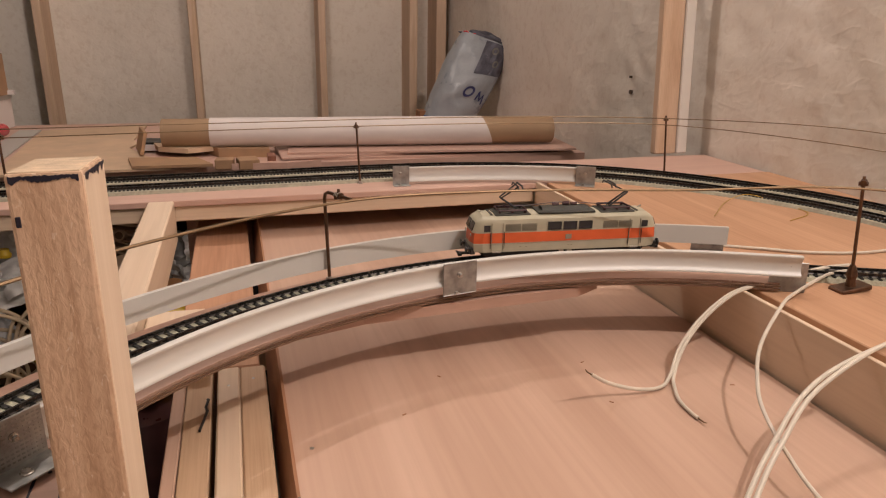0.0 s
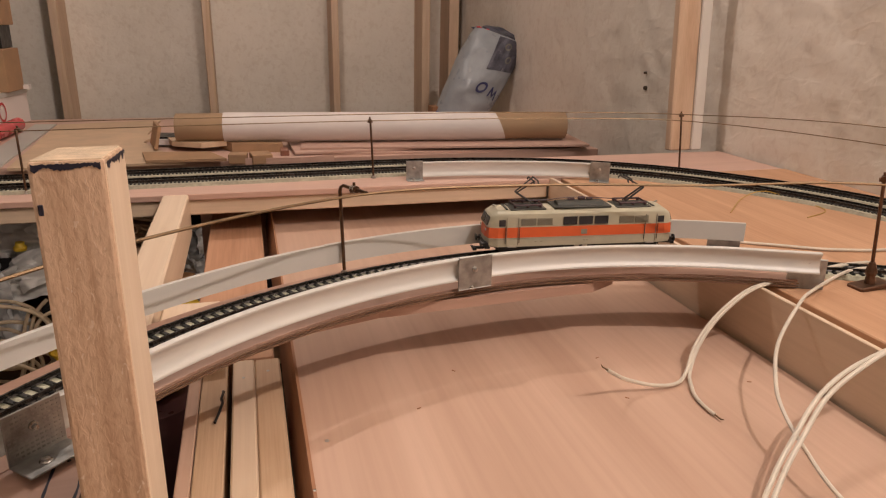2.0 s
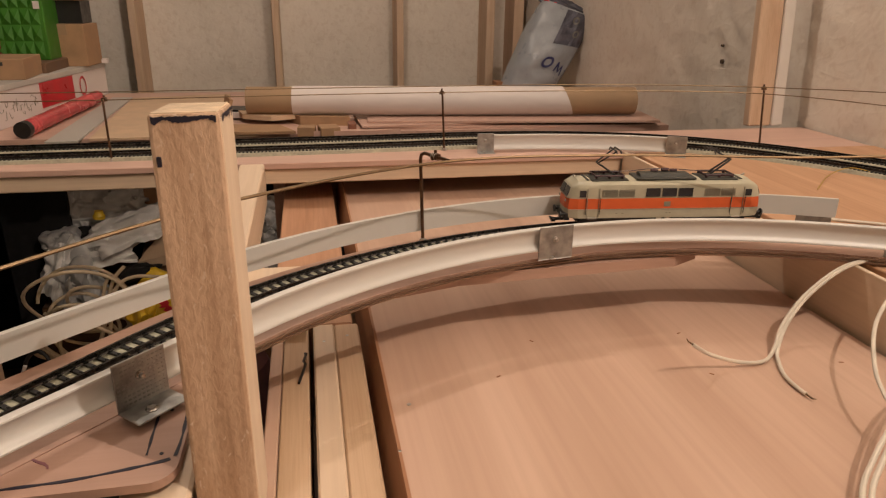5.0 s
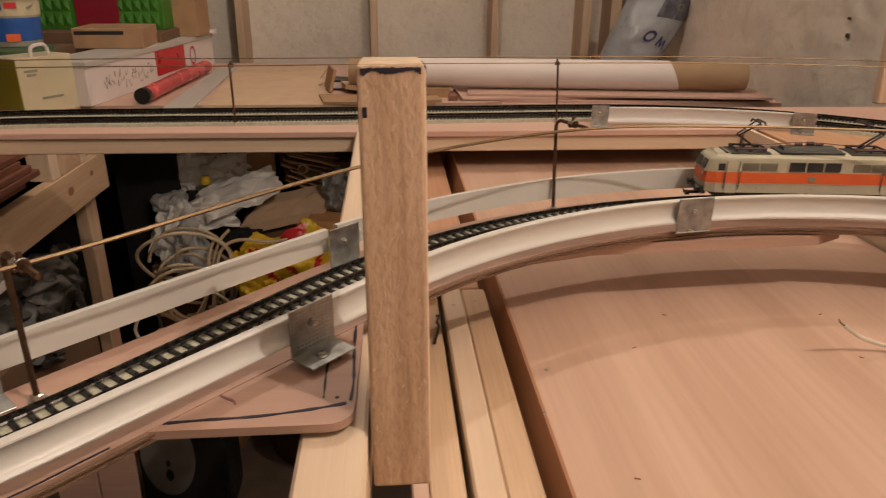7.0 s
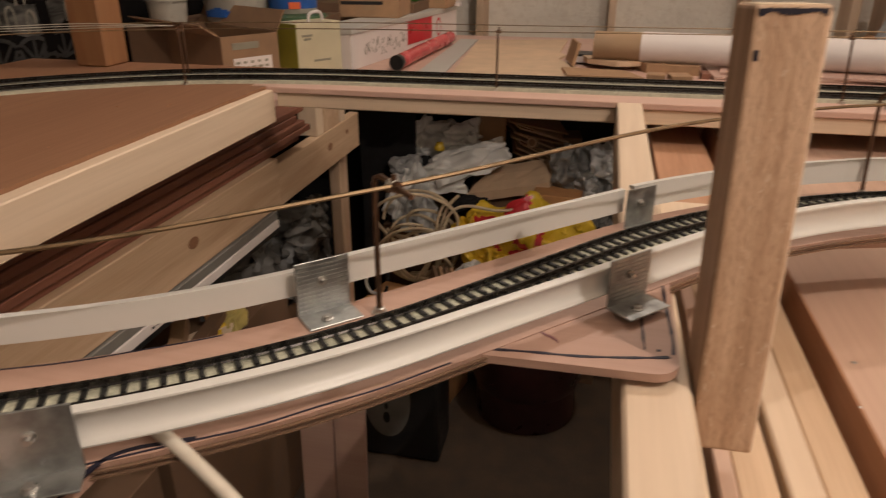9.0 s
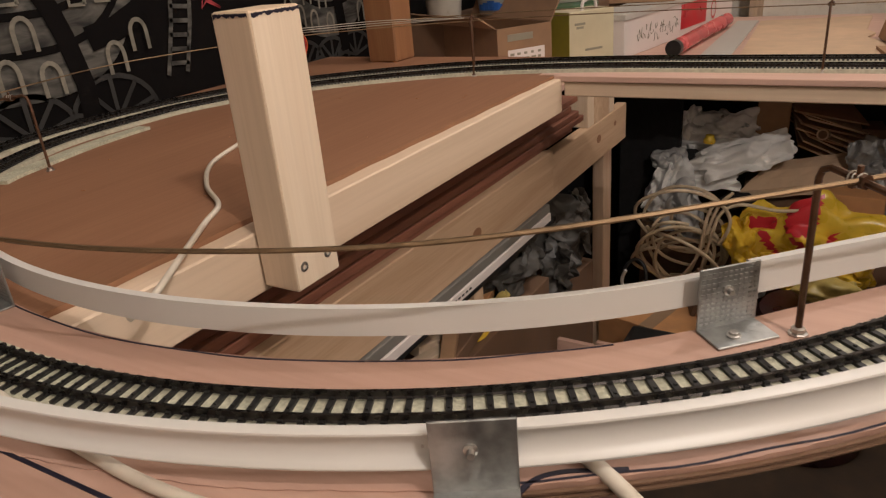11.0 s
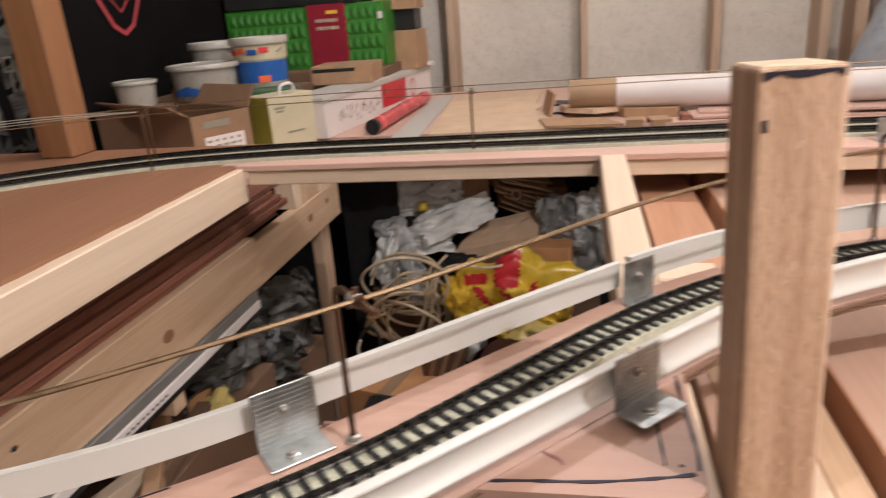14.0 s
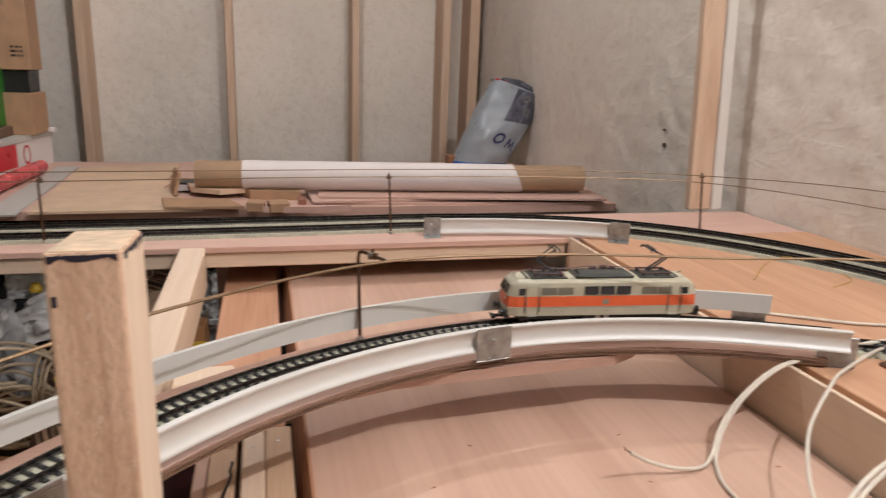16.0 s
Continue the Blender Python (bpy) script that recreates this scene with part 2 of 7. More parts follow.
def merge(bm, other):
    me = bpy.data.meshes.new("tmp")
    other.to_mesh(me)
    other.free()
    bm.from_mesh(me)
    bpy.data.meshes.remove(me)
    return bm


def tube(pts, r, sides=8, bm=None, cap=True):
    """A round rod or cable along pts."""
    b = bm if bm is not None else bmesh.new()
    pts = [Vector(p) for p in pts]
    rings = []
    up = None
    for i, p in enumerate(pts):
        d = (pts[min(i + 1, len(pts) - 1)] - pts[max(i - 1, 0)]).normalized()
        if up is None:
            up = Vector((0, 0, 1)) if abs(d.z) < 0.9 else Vector((1, 0, 0))
        s = d.cross(up).normalized()
        up = s.cross(d).normalized()
        rad = r[i] if isinstance(r, (list, tuple)) else r
        rings.append([b.verts.new(p + (s * math.cos(a) + up * math.sin(a)) * rad) for a in (2 * math.pi * k / sides for k in range(sides))])
    for q, w in zip(rings, rings[1:]):
        for k in range(sides):
            b.faces.new((q[k], q[(k + 1) % sides], w[(k + 1) % sides], w[k]))
    if cap:
        b.faces.new(rings[0][::-1])
        b.faces.new(rings[-1])
    return b


def lathe(profile, centre, sides=24, bm=None):
    """Turns (radius, height) pairs round an upright axis."""
    b = bm if bm is not None else bmesh.new()
    cx, cy, cz = centre
    rings = [[b.verts.new((cx + r * math.cos(2 * math.pi * k / sides), cy + r * math.sin(2 * math.pi * k / sides), cz + z)) for k in range(sides)] for r, z in profile]
    for q, w in zip(rings, rings[1:]):
        for k in range(sides):
            b.faces.new((q[k], q[(k + 1) % sides], w[(k + 1) % sides], w[k]))
    b.faces.new(rings[0][::-1])
    b.faces.new(rings[-1])
    return b


def sweep(line, profile, bm=None):
    """Sweeps a closed profile of (side, height) pairs along a flat line of (x, y); side is to the line's left."""
    b = bm if bm is not None else bmesh.new()
    rings = []
    n = len(line)
    for i, (x, y) in enumerate(line):
        x0, y0 = line[max(i - 1, 0)]
        x1, y1 = line[min(i + 1, n - 1)]
        l = math.hypot(x1 - x0, y1 - y0)
        nx, ny = -(y1 - y0) / l, (x1 - x0) / l
        rings.append([b.verts.new((x + nx * s, y + ny * s, h)) for s, h in profile])
    k = len(profile)
    for q, w in zip(rings, rings[1:]):
        for j in range(k):
            b.faces.new((q[j], q[(j + 1) % k], w[(j + 1) % k], w[j]))
    b.faces.new(rings[0][::-1])
    b.faces.new(rings[-1])
    return b


def spline(pts, step=0.01):
    """A smooth line through a few points, in even steps."""
    p = [Vector(q) for q in pts]
    p = [p[0] * 2 - p[1]] + p + [p[-1] * 2 - p[-2]]
    fine = []
    for i in range(1, len(p) - 2):
        for k in range(24):
            t = k / 24
            a, b, c, d = p[i - 1], p[i], p[i + 1], p[i + 2]
            fine.append(0.5 * ((2 * b) + (c - a) * t + (2 * a - 5 * b + 4 * c - d) * t * t + (3 * b - a - 3 * c + d) * t * t * t))
    fine.append(p[-2])
    return even(fine, step)


def even(fine, step):
    out, carry = [fine[0]], 0.0
    for a, b in zip(fine, fine[1:]):
        l = (b - a).length
        while l > 0 and carry + l >= step:
            a = a + (b - a) * ((step - carry) / l)
            out.append(a)
            l, carry = (b - a).length, 0.0
        carry += l
    return out


def shifted(line, s):
    """The line moved sideways by s to its left."""
    out = []
    n = len(line)
    for i, p in enumerate(line):
        d = (line[min(i + 1, n - 1)] - line[max(i - 1, 0)]).normalized()
        out.append(Vector((p.x - d.y * s, p.y + d.x * s)))
    return out


def cut(line, a, b):
    """The stretch of a line from its place nearest a to its place nearest b."""
    ia = min(range(len(line)), key=lambda i: (line[i] - Vector(a)).length)
    ib = min(range(len(line)), key=lambda i: (line[i] - Vector(b)).length)
    return line[min(ia, ib):max(ia, ib) + 1]


def outline(poly, z0, z1, bm=None):
    """A flat board with the outline poly."""
    b = bm if bm is not None else bmesh.new()
    lo = [b.verts.new((x, y, z0)) for x, y in poly]
    hi = [b.verts.new((x, y, z1)) for x, y in poly]
    n = len(poly)
    b.faces.new(lo[::-1])
    b.faces.new(hi)
    for i in range(n):
        b.faces.new((lo[i], lo[(i + 1) % n], hi[(i + 1) % n], hi[i]))
    return b


def arc(c, r, a0, a1, n=60):
    return [Vector((c[0] + r * math.cos(radians(a0 + (a1 - a0) * k / n)), c[1] + r * math.sin(radians(a0 + (a1 - a0) * k / n)))) for k in range(n + 1)]

# ---- the room ----
def rough_sheet(p0, du, dv, nu, nv, depth, seed, normal):
    """A closed slab with an uneven, hand-sprayed face."""
    b = bmesh.new()
    p0, du, dv, normal = Vector(p0), Vector(du), Vector(dv), Vector(normal)
    grid = []
    for i in range(nu + 1):
        row = []
        for k in range(nv + 1):
            q = p0 + du * (i / nu) + dv * (k / nv)
            k1 = noise.noise(q * 8 + Vector((seed, 0, 0)))
            w = 0.25 * k1 + 0.35 * (1 - 2 * abs(noise.noise(q * 13 + Vector((k1, seed, 0))))) + 0.30 * noise.noise(q * 27 + Vector((0, seed, 0)))
            row.append(b.verts.new(q + normal * depth * w))
        grid.append(row)
    for i in range(nu):
        for k in range(nv):
            b.faces.new((grid[i][k], grid[i + 1][k], grid[i + 1][k + 1], grid[i][k + 1]))
    back = [b.verts.new(p0 + du * s + dv * t - normal * 0.12) for s, t in ((0, 0), (1, 0), (1, 1), (0, 1))]
    b.faces.new(back)
    return b


FLOOR_Z, SHELF_Z, DECK_Z, PLY_T, TOP_Z = 0.06, 0.965, 1.046, 0.009, 1.055
solo("floor", box(-1.45, 1.3, -1.7, 3.3, -0.04, FLOOR_Z), CONCRETE, "dirty brown concrete floor under the layout", "floor", kind="structure")
solo("ceiling", box(-1.45, 1.3, -1.7, 3.3, 2.75, 2.85), CEIL, "plain pale ceiling", "ceiling", kind="structure")
solo("wall_back", rough_sheet((-1.45, 3.10, 0), (2.55, 0, 0), (0, 0, 2.75), 230, 220, 0.0048, 3.0, (0, -1, 0)), FOAM, "rough white foam-sprayed back wall between studs", "wall", kind="structure", smooth=True)
solo("wall_right", rough_sheet((0.892, -1.7, 0), (0, 4.85, 0), (0, 0, 2.75), 400, 220, 0.0075, 9.0, (-1, 0, 0)), FOAM, "rough white foam-sprayed side wall", "wall", kind="structure", smooth=True)
solo("wall_left", box(-1.37, -1.25, -1.7, 3.2, 0.06, 2.75), WALL_BLACK, "matt black painted wall with chalky city drawings", "wall", kind="structure")
solo("wall_front", box(-1.45, 1.3, -1.82, -1.7, 0.06, 2.75), CEIL, "plain pale wall behind the viewer", "wall", kind="structure")

STUDS = [(-0.674, -0.644), (-0.150, -0.122), (0.336, 0.364), (0.707, 0.741), (0.822, 0.864)]
for a, b_ in STUDS:
    solo("wall_stud", box(a, b_, 2.95, 3.094, FLOOR_Z, 2.75, 0.002), STUD, "bare pine wall stud against the foam wall", "wall stud", "studs of the back wall", "structure")
crooked = Matrix.Translation((0, 1.2065, DECK_Z + 0.004)) @ Matrix.Rotation(radians(-4.5), 4, "X")
solo("wall_stud", box(0.7745, 0.8195, 0, 0.019, 0, 1.69, 0.002, m=crooked), STUD, "bare pine wall stud on the side wall", "wall stud", kind="structure")
solo("trim", box(0.8200, 0.842, -0.003, 0.0215, 0, 1.69, 0.002, m=crooked), CEIL, "white plaster edge beside the stud", "trim", kind="structure")

for y, z, r in ((1.505, 1.140, 0.007), (1.512, 1.174, 0.004), (1.33, 1.185, 0.005)):
    spot = tube([(0.886, y, z), (0.905, y + 0.001, z)], r * 0.7, 9)
    solo("wall_hole", spot, CONCRETE, "small dark nail hole in the foam wall", "nail hole", "holes in the wall", "structure", smooth=True)

# painted city on the black wall: flat strokes of chalky paint
def brushed(nt, bsdf):
    v = coords(nt, (1, 6, 20))
    n = node(nt, "ShaderNodeTexNoise", Scale=2.2, Detail=5.0, Distortion=0.8)
    nt.links.new(v, n.inputs["Vector"])
    nt.links.new(ramp(nt, n.outputs[0], [(0.36, (0.012, 0.012, 0.011)), (0.50, (0.055, 0.053, 0.047)), (0.68, (0.125, 0.12, 0.105))]), bsdf.inputs["Base Color"])
    bsdf.inputs["Roughness"].default_value = 0.8


PAINT_GREY = mat("brushed_grey_paint", brushed)
PAINT_DIM = plain("dim_wall_paint", (0.030, 0.029, 0.027), 0.8, vary=0.6, scale=30)
PAINT_WHITE = plain("chalk_white_paint", (0.22, 0.205, 0.165), 0.8, vary=0.35, scale=70)
PAINT_RED = plain("red_wall_paint", (0.40, 0.05, 0.06), 0.7)
WX = -1.2495
mural = thing("wall_mural", (WX, 0.9, 1.05), "grey painted towers with white arched windows on black", "mural", kind="structure")


def wall_poly(pts, lift, b=None):
    """A flat painted patch on the left wall, from (y, z) pairs."""
    b = b if b is not None else bmesh.new()
    b.faces.new([b.verts.new((WX + lift, y, z)) for y, z in pts])
    return b


def stroke(pts, w, lift, b=None):
    """A painted line as one strip with mitred bends."""
    b = b if b is not None else bmesh.new()
    rows = []
    for i, (y, z) in enumerate(pts):
        y0, z0 = pts[max(i - 1, 0)]
        y1, z1 = pts[min(i + 1, len(pts) - 1)]
        l = math.hypot(y1 - y0, z1 - z0) or 1e-6
        ny, nz = -(z1 - z0) / l * w / 2, (y1 - y0) / l * w / 2
        rows.append([b.verts.new((WX + lift, y + ny, z + nz)), b.verts.new((WX + lift, y - ny, z - nz))])
    for q, w_ in zip(rows, rows[1:]):
        b.faces.new((q[0], w_[0], w_[1], q[1]))
    return b


def tower(y0, y1, z, h, drop):
    """A round tower seen from below: a bowl whose foot and storeys bow downwards."""
    n, c, r, low = 28, (y0 + y1) / 2, (y1 - y0) / 2, z - drop
    def bowl(k, f=1.0, lift=0.0):
        a = math.pi * k / n
        return (c - r * f * math.copysign(abs(math.cos(a)) ** 0.75, math.cos(a)), z + h - (z + h - low - lift) * math.sin(a) ** 0.5)
    part("painted_tower", wall_poly([bowl(k) for k in range(n + 1)], 0.002), PAINT_GREY, mural)
    for f, lift in ((0.97, 0.065), (0.95, 0.115), (0.93, 0.185)):
        part("painted_storey", stroke([bowl(k, f, lift) for k in range(3, n - 2)], 0.011, 0.0034), WALL_BLACK, mural)


def arch_window(y, z, w, h, arched=True):
    top = [(y + w / 2 * math.cos(a), z + h * 0.6 + h * 0.4 * math.sin(a)) for a in (math.pi * k / 8 for k in range(9))] if arched else [(y + w / 2, z + h), (y - w / 2, z + h)]
    loop = [(y + w / 2, z)] + top + [(y - w / 2, z)]
    part("painted_window", stroke(loop + ([] if arched else [loop[0]]), w * 0.24, 0.006), PAINT_WHITE, mural)


tower(0.36, 0.805, 1.175, 0.42, 0.092)
tower(1.09, 1.40, 1.165, 0.42, 0.082)
for y, z in ((0.58, 1.214), (0.677, 1.204), (0.719, 1.206), (0.758, 1.219), (0.52, 1.225), (1.23, 1.195), (1.30, 1.19)):
    arch_window(y, z, 0.024, 0.026, False)
for y, z in ((0.588, 1.150), (0.766, 1.128), (0.718, 1.100), (0.552, 1.098), (0.610, 1.087), (0.49, 1.155), (0.50, 1.11)):
    arch_window(y, z, 0.028, 0.046)
for y, z in ((1.132, 1.172), (1.168, 1.155), (1.214, 1.143), (1.113, 1.132), (1.144, 1.113), (1.183, 1.100), (1.232, 1.09), (1.34, 1.104), (1.385, 1.126), (1.31, 1.15), (1.36, 1.165)):
    arch_window(y, z, 0.021, 0.042)
part("painted_band", stroke([(0.58, 1.33), (0.616, 1.243), (0.634, 1.205), (0.645, 1.165), (0.657, 1.096), (0.654, 1.03)], 0.030, 0.0045), WALL_BLACK, mural)
part("painted_band", stroke([(0.68, 1.155), (0.73, 1.165), (0.775, 1.185), (0.803, 1.215)], 0.036, 0.0045), WALL_BLACK, mural)
part("painted_band", stroke([(1.26, 1.4), (1.262, 1.2), (1.275, 1.05)], 0.03, 0.0045), WALL_BLACK, mural)
for dy in (0.0, 0.039):
    part("painted_ladder_rail", stroke([(0.806 + dy, 1.08), (0.813 + dy, 1.10), (0.833 + dy, 1.16), (0.849 + dy, 1.232), (0.858 + dy, 1.35)], 0.008, 0.003), PAINT_GREY, mural)
for k in range(9):
    y = 0.815 + 0.0055 * k
    part("painted_rung", stroke([(y, 1.098 + 0.022 * k), (y + 0.038, 1.094 + 0.022 * k)], 0.007, 0.003), PAINT_GREY, mural)
for cy, r in ((0.561, 0.07), (0.699, 0.075), (1.14, 0.06), (1.23, 0.055), (1.31, 0.06)):
    part("painted_arch", stroke([(cy + r * math.cos(a), 1.035 + r * 0.85 * math.sin(a)) for a in (math.pi * k / 12 for k in range(13))], 0.008, 0.002), PAINT_DIM, mural)
    for k in range(5):
        a = math.pi * (k + 0.5) / 5
        part("painted_spoke", stroke([(cy, 1.035), (cy + r * math.cos(a), 1.035 + r * 0.85 * math.sin(a))], 0.007, 0.0024 + 0.0002 * k), PAINT_DIM, mural)
part("painted_dot", wall_poly([(0.928 + 0.010 * math.cos(a), 1.216 + 0.013 * math.sin(a)) for a in (math.pi * k / 8 for k in range(16))], 0.003), PAINT_RED, mural)
part("painted_mark", stroke([(0.944, 1.173), (0.909, 1.195), (0.903, 1.175), (0.915, 1.186), (0.944, 1.173)], 0.004, 0.003), PAINT_RED, mural)
part("painted_mark", stroke([(0.905, 1.25), (0.93, 1.26), (0.905, 1.28), (0.93, 1.29)], 0.005, 0.003), PAINT_RED, mural)
part("painted_mark", stroke([(1.62, 1.32), (1.66, 1.26), (1.70, 1.24), (1.74, 1.26), (1.78, 1.32)], 0.012, 0.003), PAINT_RED, mural)
part("painted_mark", stroke([(1.62, 1.36), (1.70, 1.29), (1.78, 1.36)], 0.006, 0.003), PAINT_RED, mural)

# ---- the table: frames and boards ----
deck_rim = [(-0.682 + 0.0205 * k / 60 + 0.0009 * math.sin(k * 1.7) + 0.0006 * math.sin(k * 0.43), -0.35 + 1.387 * k / 60) for k in range(61)]
solo("deck_left", outline([(-1.235, -0.35)] + deck_rim + [(-0.689, 1.037), (-0.689, 1.205), (-1.235, 1.205)], DECK_Z - 0.0045, DECK_Z), HARDBOARD, "dark brown hardboard deck of the layout", "layout deck", kind="structure")
solo("frame_beam", box(-0.69, -0.6500, -0.2, 1.0365, 0.990, DECK_Z - 0.0047, 0.0015), PINE_PALE_Y, "pale planed pine beam edging the brown deck", "beam")
solo("far_track_board", box(-0.688, 0.885, 1.032, 1.205, 1.037, DECK_Z, 0.001), PLY_X, "pinkish plywood strip under the two far tracks", "track board", kind="structure")
solo("frame_beam", box(-0.647, 0.447, 1.0375, 1.075, 1.0145, 1.0365, 0.0015), PINE_PALE_X, "pine batten under the far plywood strip", "beam")
solo("frame_beam", box(-0.128, -0.094, -0.25, 1.0365, 0.987, DECK_Z - 0.0005, 0.002), PINE_PALE_Y, "pale pine beam running across the open frame", "beam")
solo("floor_batten", box(-0.0712, -0.0612, -0.25, 0.6345, 0.905, 0.982, 0.001), PLY_Y, "thin pinkish strip beside the frame beam", "batten")
stained = thing("floor_batten", (-0.05, 0.2, 0.905), "stained pine board below the frame beam", "batten")
part("board", box(-0.0606, -0.0395, -0.25, 0.6345, 0.905, 0.981, 0.001), PINE_Y, stained)
pale = thing("floor_batten", (-0.026, 0.2, 0.905), "pale pine batten along the plywood tray", "batten")
part("board", box(-0.0352, -0.0165, -0.25, 0.6345, 0.905, 0.983, 0.0015), PINE_PALE_Y, pale)
part("nail", lathe([(0.0014, 0), (0.0014, 0.0003), (0.0004, 0.0005)], (-0.026, 0.60, 0.983), 8), STEEL, pale)
plain_one = thing("floor_batten", (-0.005, 0.2, 0.905), "plain pine batten along the plywood tray", "batten")
part("board", box(-0.0162, 0.006, -0.25, 0.6345, 0.905, 0.982, 0.0015), PINE_Y, plain_one)
part("nail", lathe([(0.0014, 0), (0.0014, 0.0003), (0.0004, 0.0005)], (-0.005, 0.61, 0.982), 8), STEEL, plain_one)
wide = thing("wide_batten", (-0.035, 0.9, 0.905), "wide reddish pine board with a knot beside the tray", "batten")
part("board", box(-0.0725, 0.0015, 0.635, 1.189, 0.905, 0.9825, 0.0015), KNOTTY, wide)
part("knot", lathe([(0.010, 0), (0.010, 0.0004), (0.004, 0.0006)], (0, 0, 0), 14), RIM, wide, "dark oval knot").matrix_basis = Matrix.Translation((-0.014, 0.056, 0.0775)) @ Matrix.Diagonal((1, 1.6, 1, 1))
solo("cross_batten", box(-0.093, -0.042, 0.630, 0.668, 0.9835, 1.030, 0.002), PINE_PALE_Y, "short pale batten crossing under the curved strip", "batten")
solo("support_joist", box(-0.0925, 0.44, 0.02, 0.06, 0.86, 0.9048), PINE_X, "pine joist under the battens", "joist", "joists under the table")
solo("support_joist", box(-0.0925, 0.44, 0.86, 0.90, 0.86, 0.9048), PINE_X, "pine joist under the battens", "joist", "joists under the table")
rim = bmesh.new()
rim_rings = [[rim.verts.new((x, y, z)) for x, z in ((0.0085, 0.950), (0.0195, 0.950), (0.0195, 0.9915), (0.0172, 0.992), (0.0125, 0.972))] for y in (-0.25, 1.189)]
for k in range(5):
    rim.faces.new((rim_rings[0][k], rim_rings[0][(k + 1) % 5], rim_rings[1][(k + 1) % 5], rim_rings[1][k]))
rim.faces.new(rim_rings[0][::-1])
rim.faces.new(rim_rings[1])
edge = thing("tray_rim", (0.014, 0.4, 0.950), "dark brown stained strip edging the tray", "edge strip")
part("strip", rim, RIM, edge)
for y in (0.12, 0.42, 0.72, 1.02):
    part("nail", lathe([(0.0012, 0), (0.0012, 0.0003), (0.0004, 0.0005)], (0.0184, y, 0.9917), 8), STEEL, edge)
solo("staple_wire", tube([(-0.0425, 0.578, 0.984), (-0.0415, 0.572, 0.987), (-0.0435, 0.564, 0.985), (-0.042, 0.555, 0.9865), (-0.0445, 0.545, 0.9845), (-0.0475, 0.532, 0.983)], 0.0012, 6), BLACK, "bit of black wire on the board", "wire scrap", smooth=True)
solo("tray_panel", box(0.0197, 0.4435, -0.3, 1.19, 0.977, 0.987), PLY_Y, "large pinkish plywood panel sunk into the table", "plywood panel", kind="structure")
# added out of sight behind the batten, to shut lamp light off the tray end
solo("back_board", box(-0.0925, 0.4465, 1.1905, 1.2025, 0.86, 1.0367), PLY_X, "unseen board added to keep light out under the far tracks", "board", kind="structure")
solo("deck_right", box(0.4665, 0.891, -0.4, 1.0315, 1.0365, DECK_Z, 0.001), DECK, "orange-brown wooden deck against the side wall", "layout deck", kind="structure")
solo("deck_side", box(0.4475, 0.4525, -0.4, 1.034, 0.962, 1.0475, 0.0006), PINE_PALE_Y, "pine board closing the side of the deck", "side board", kind="structure")
solo("deck_edge_strip", box(0.4527, 0.4663, -0.4, 1.0, 0.99, 1.0375), PINE_Y, "sunken strip between the side board and the deck", "edge strip", kind="structure")
solo("back_shelf", box(-1.248, -0.78, 1.21, 1.6895, 0.953, SHELF_Z), PLY_X, "plywood shelf beside the black wall", "shelf", kind="structure")
solo("back_shelf", box(-1.248, 0.88, 1.69, 2.46, 0.945, SHELF_Z), PLY_X, "wide plywood shelf behind the far tracks", "shelf", kind="structure")
for x, y in ((0.40, 1.12), (0.40, 0.30)):
    solo("table_leg", box(x - 0.02, x + 0.02, y - 0.02, y + 0.02, FLOOR_Z, 0.976, 0.002), PINE_Z, "upright pine leg under the table", "table leg", "legs of the table")

# stack of dark planks and the lower rails beside them
for k in range(5):
    dx = (-0.016, 0.006, 0.000, 0.004, -0.002)[k]
    solo("plank", box(-0.872 + dx, (-0.729 if k < 3 else -0.738) + dx * 0.4, -0.3, 1.30 + 0.02 * ((k * 2) % 3), 0.8889 + 0.0125 * k, 0.9006 + 0.0125 * k, 0.0012), PLANK, "dark reddish-brown stained plank in a stack", "plank", "stack of dark planks")


def knot(parent, x, y, z, r, material):
    b = lathe([(r, 0), (r, 0.0005), (r * 0.55, 0.0008), (r * 0.5, 0.0006)], (0, 0, 0), 14)
    bmesh.ops.transform(b, matrix=Matrix.Translation((x, y, z)) @ Matrix.Diagonal((1, 1.5, 1, 1)) @ Matrix.Rotation(radians(90), 4, "Y"), verts=b.verts[:])
    part("knot", b, material, parent, "round brown knot in the wood")


rail = thing("lower_rail", (-0.734, 0.6, 0.798), "wide pine board with knots below the dark planks", "rail board")
part("board", box(-0.745, -0.722, -0.35, 1.17, 0.798, 0.888, 0.0015), PINE_Y, rail)
knot(rail, -0.7221, 0.873, 0.842, 0.009, HARDBOARD)
knot(rail, -0.7221, 0.590, 0.858, 0.003, INK)
rail = thing("lower_rail", (-0.758, 1.3, 0.776), "pine board lapped behind a nearer one", "rail board")
part("board", box(-0.77, -0.746, 1.0, 1.685, 0.776, 0.862, 0.0015), PINE_Y, rail)
knot(rail, -0.7461, 1.488, 0.824, 0.009, HARDBOARD)
knot(rail, -0.7461, 1.60, 0.832, 0.006, HARDBOARD)
for y0, y1, col, label in ((1.425, 1.462, PINE_PALE, "short white-painted prop between rail and shelf"), (1.466, 1.560, PINE_X, "short brown prop between rail and shelf"), (1.566, 1.598, PINE_PALE, "short white-painted prop between rail and shelf")):
    solo("shelf_prop", box(-0.792, -0.748, y0, y1, 0.8625, 0.9528, 0.0015), col, label, "prop", "props under the shelf")
solo("rail_post", box(-0.80, -0.771, 1.60, 1.655, FLOOR_Z, 0.855, 0.002), STUD, "upright pine post at the end of the rail", "post")
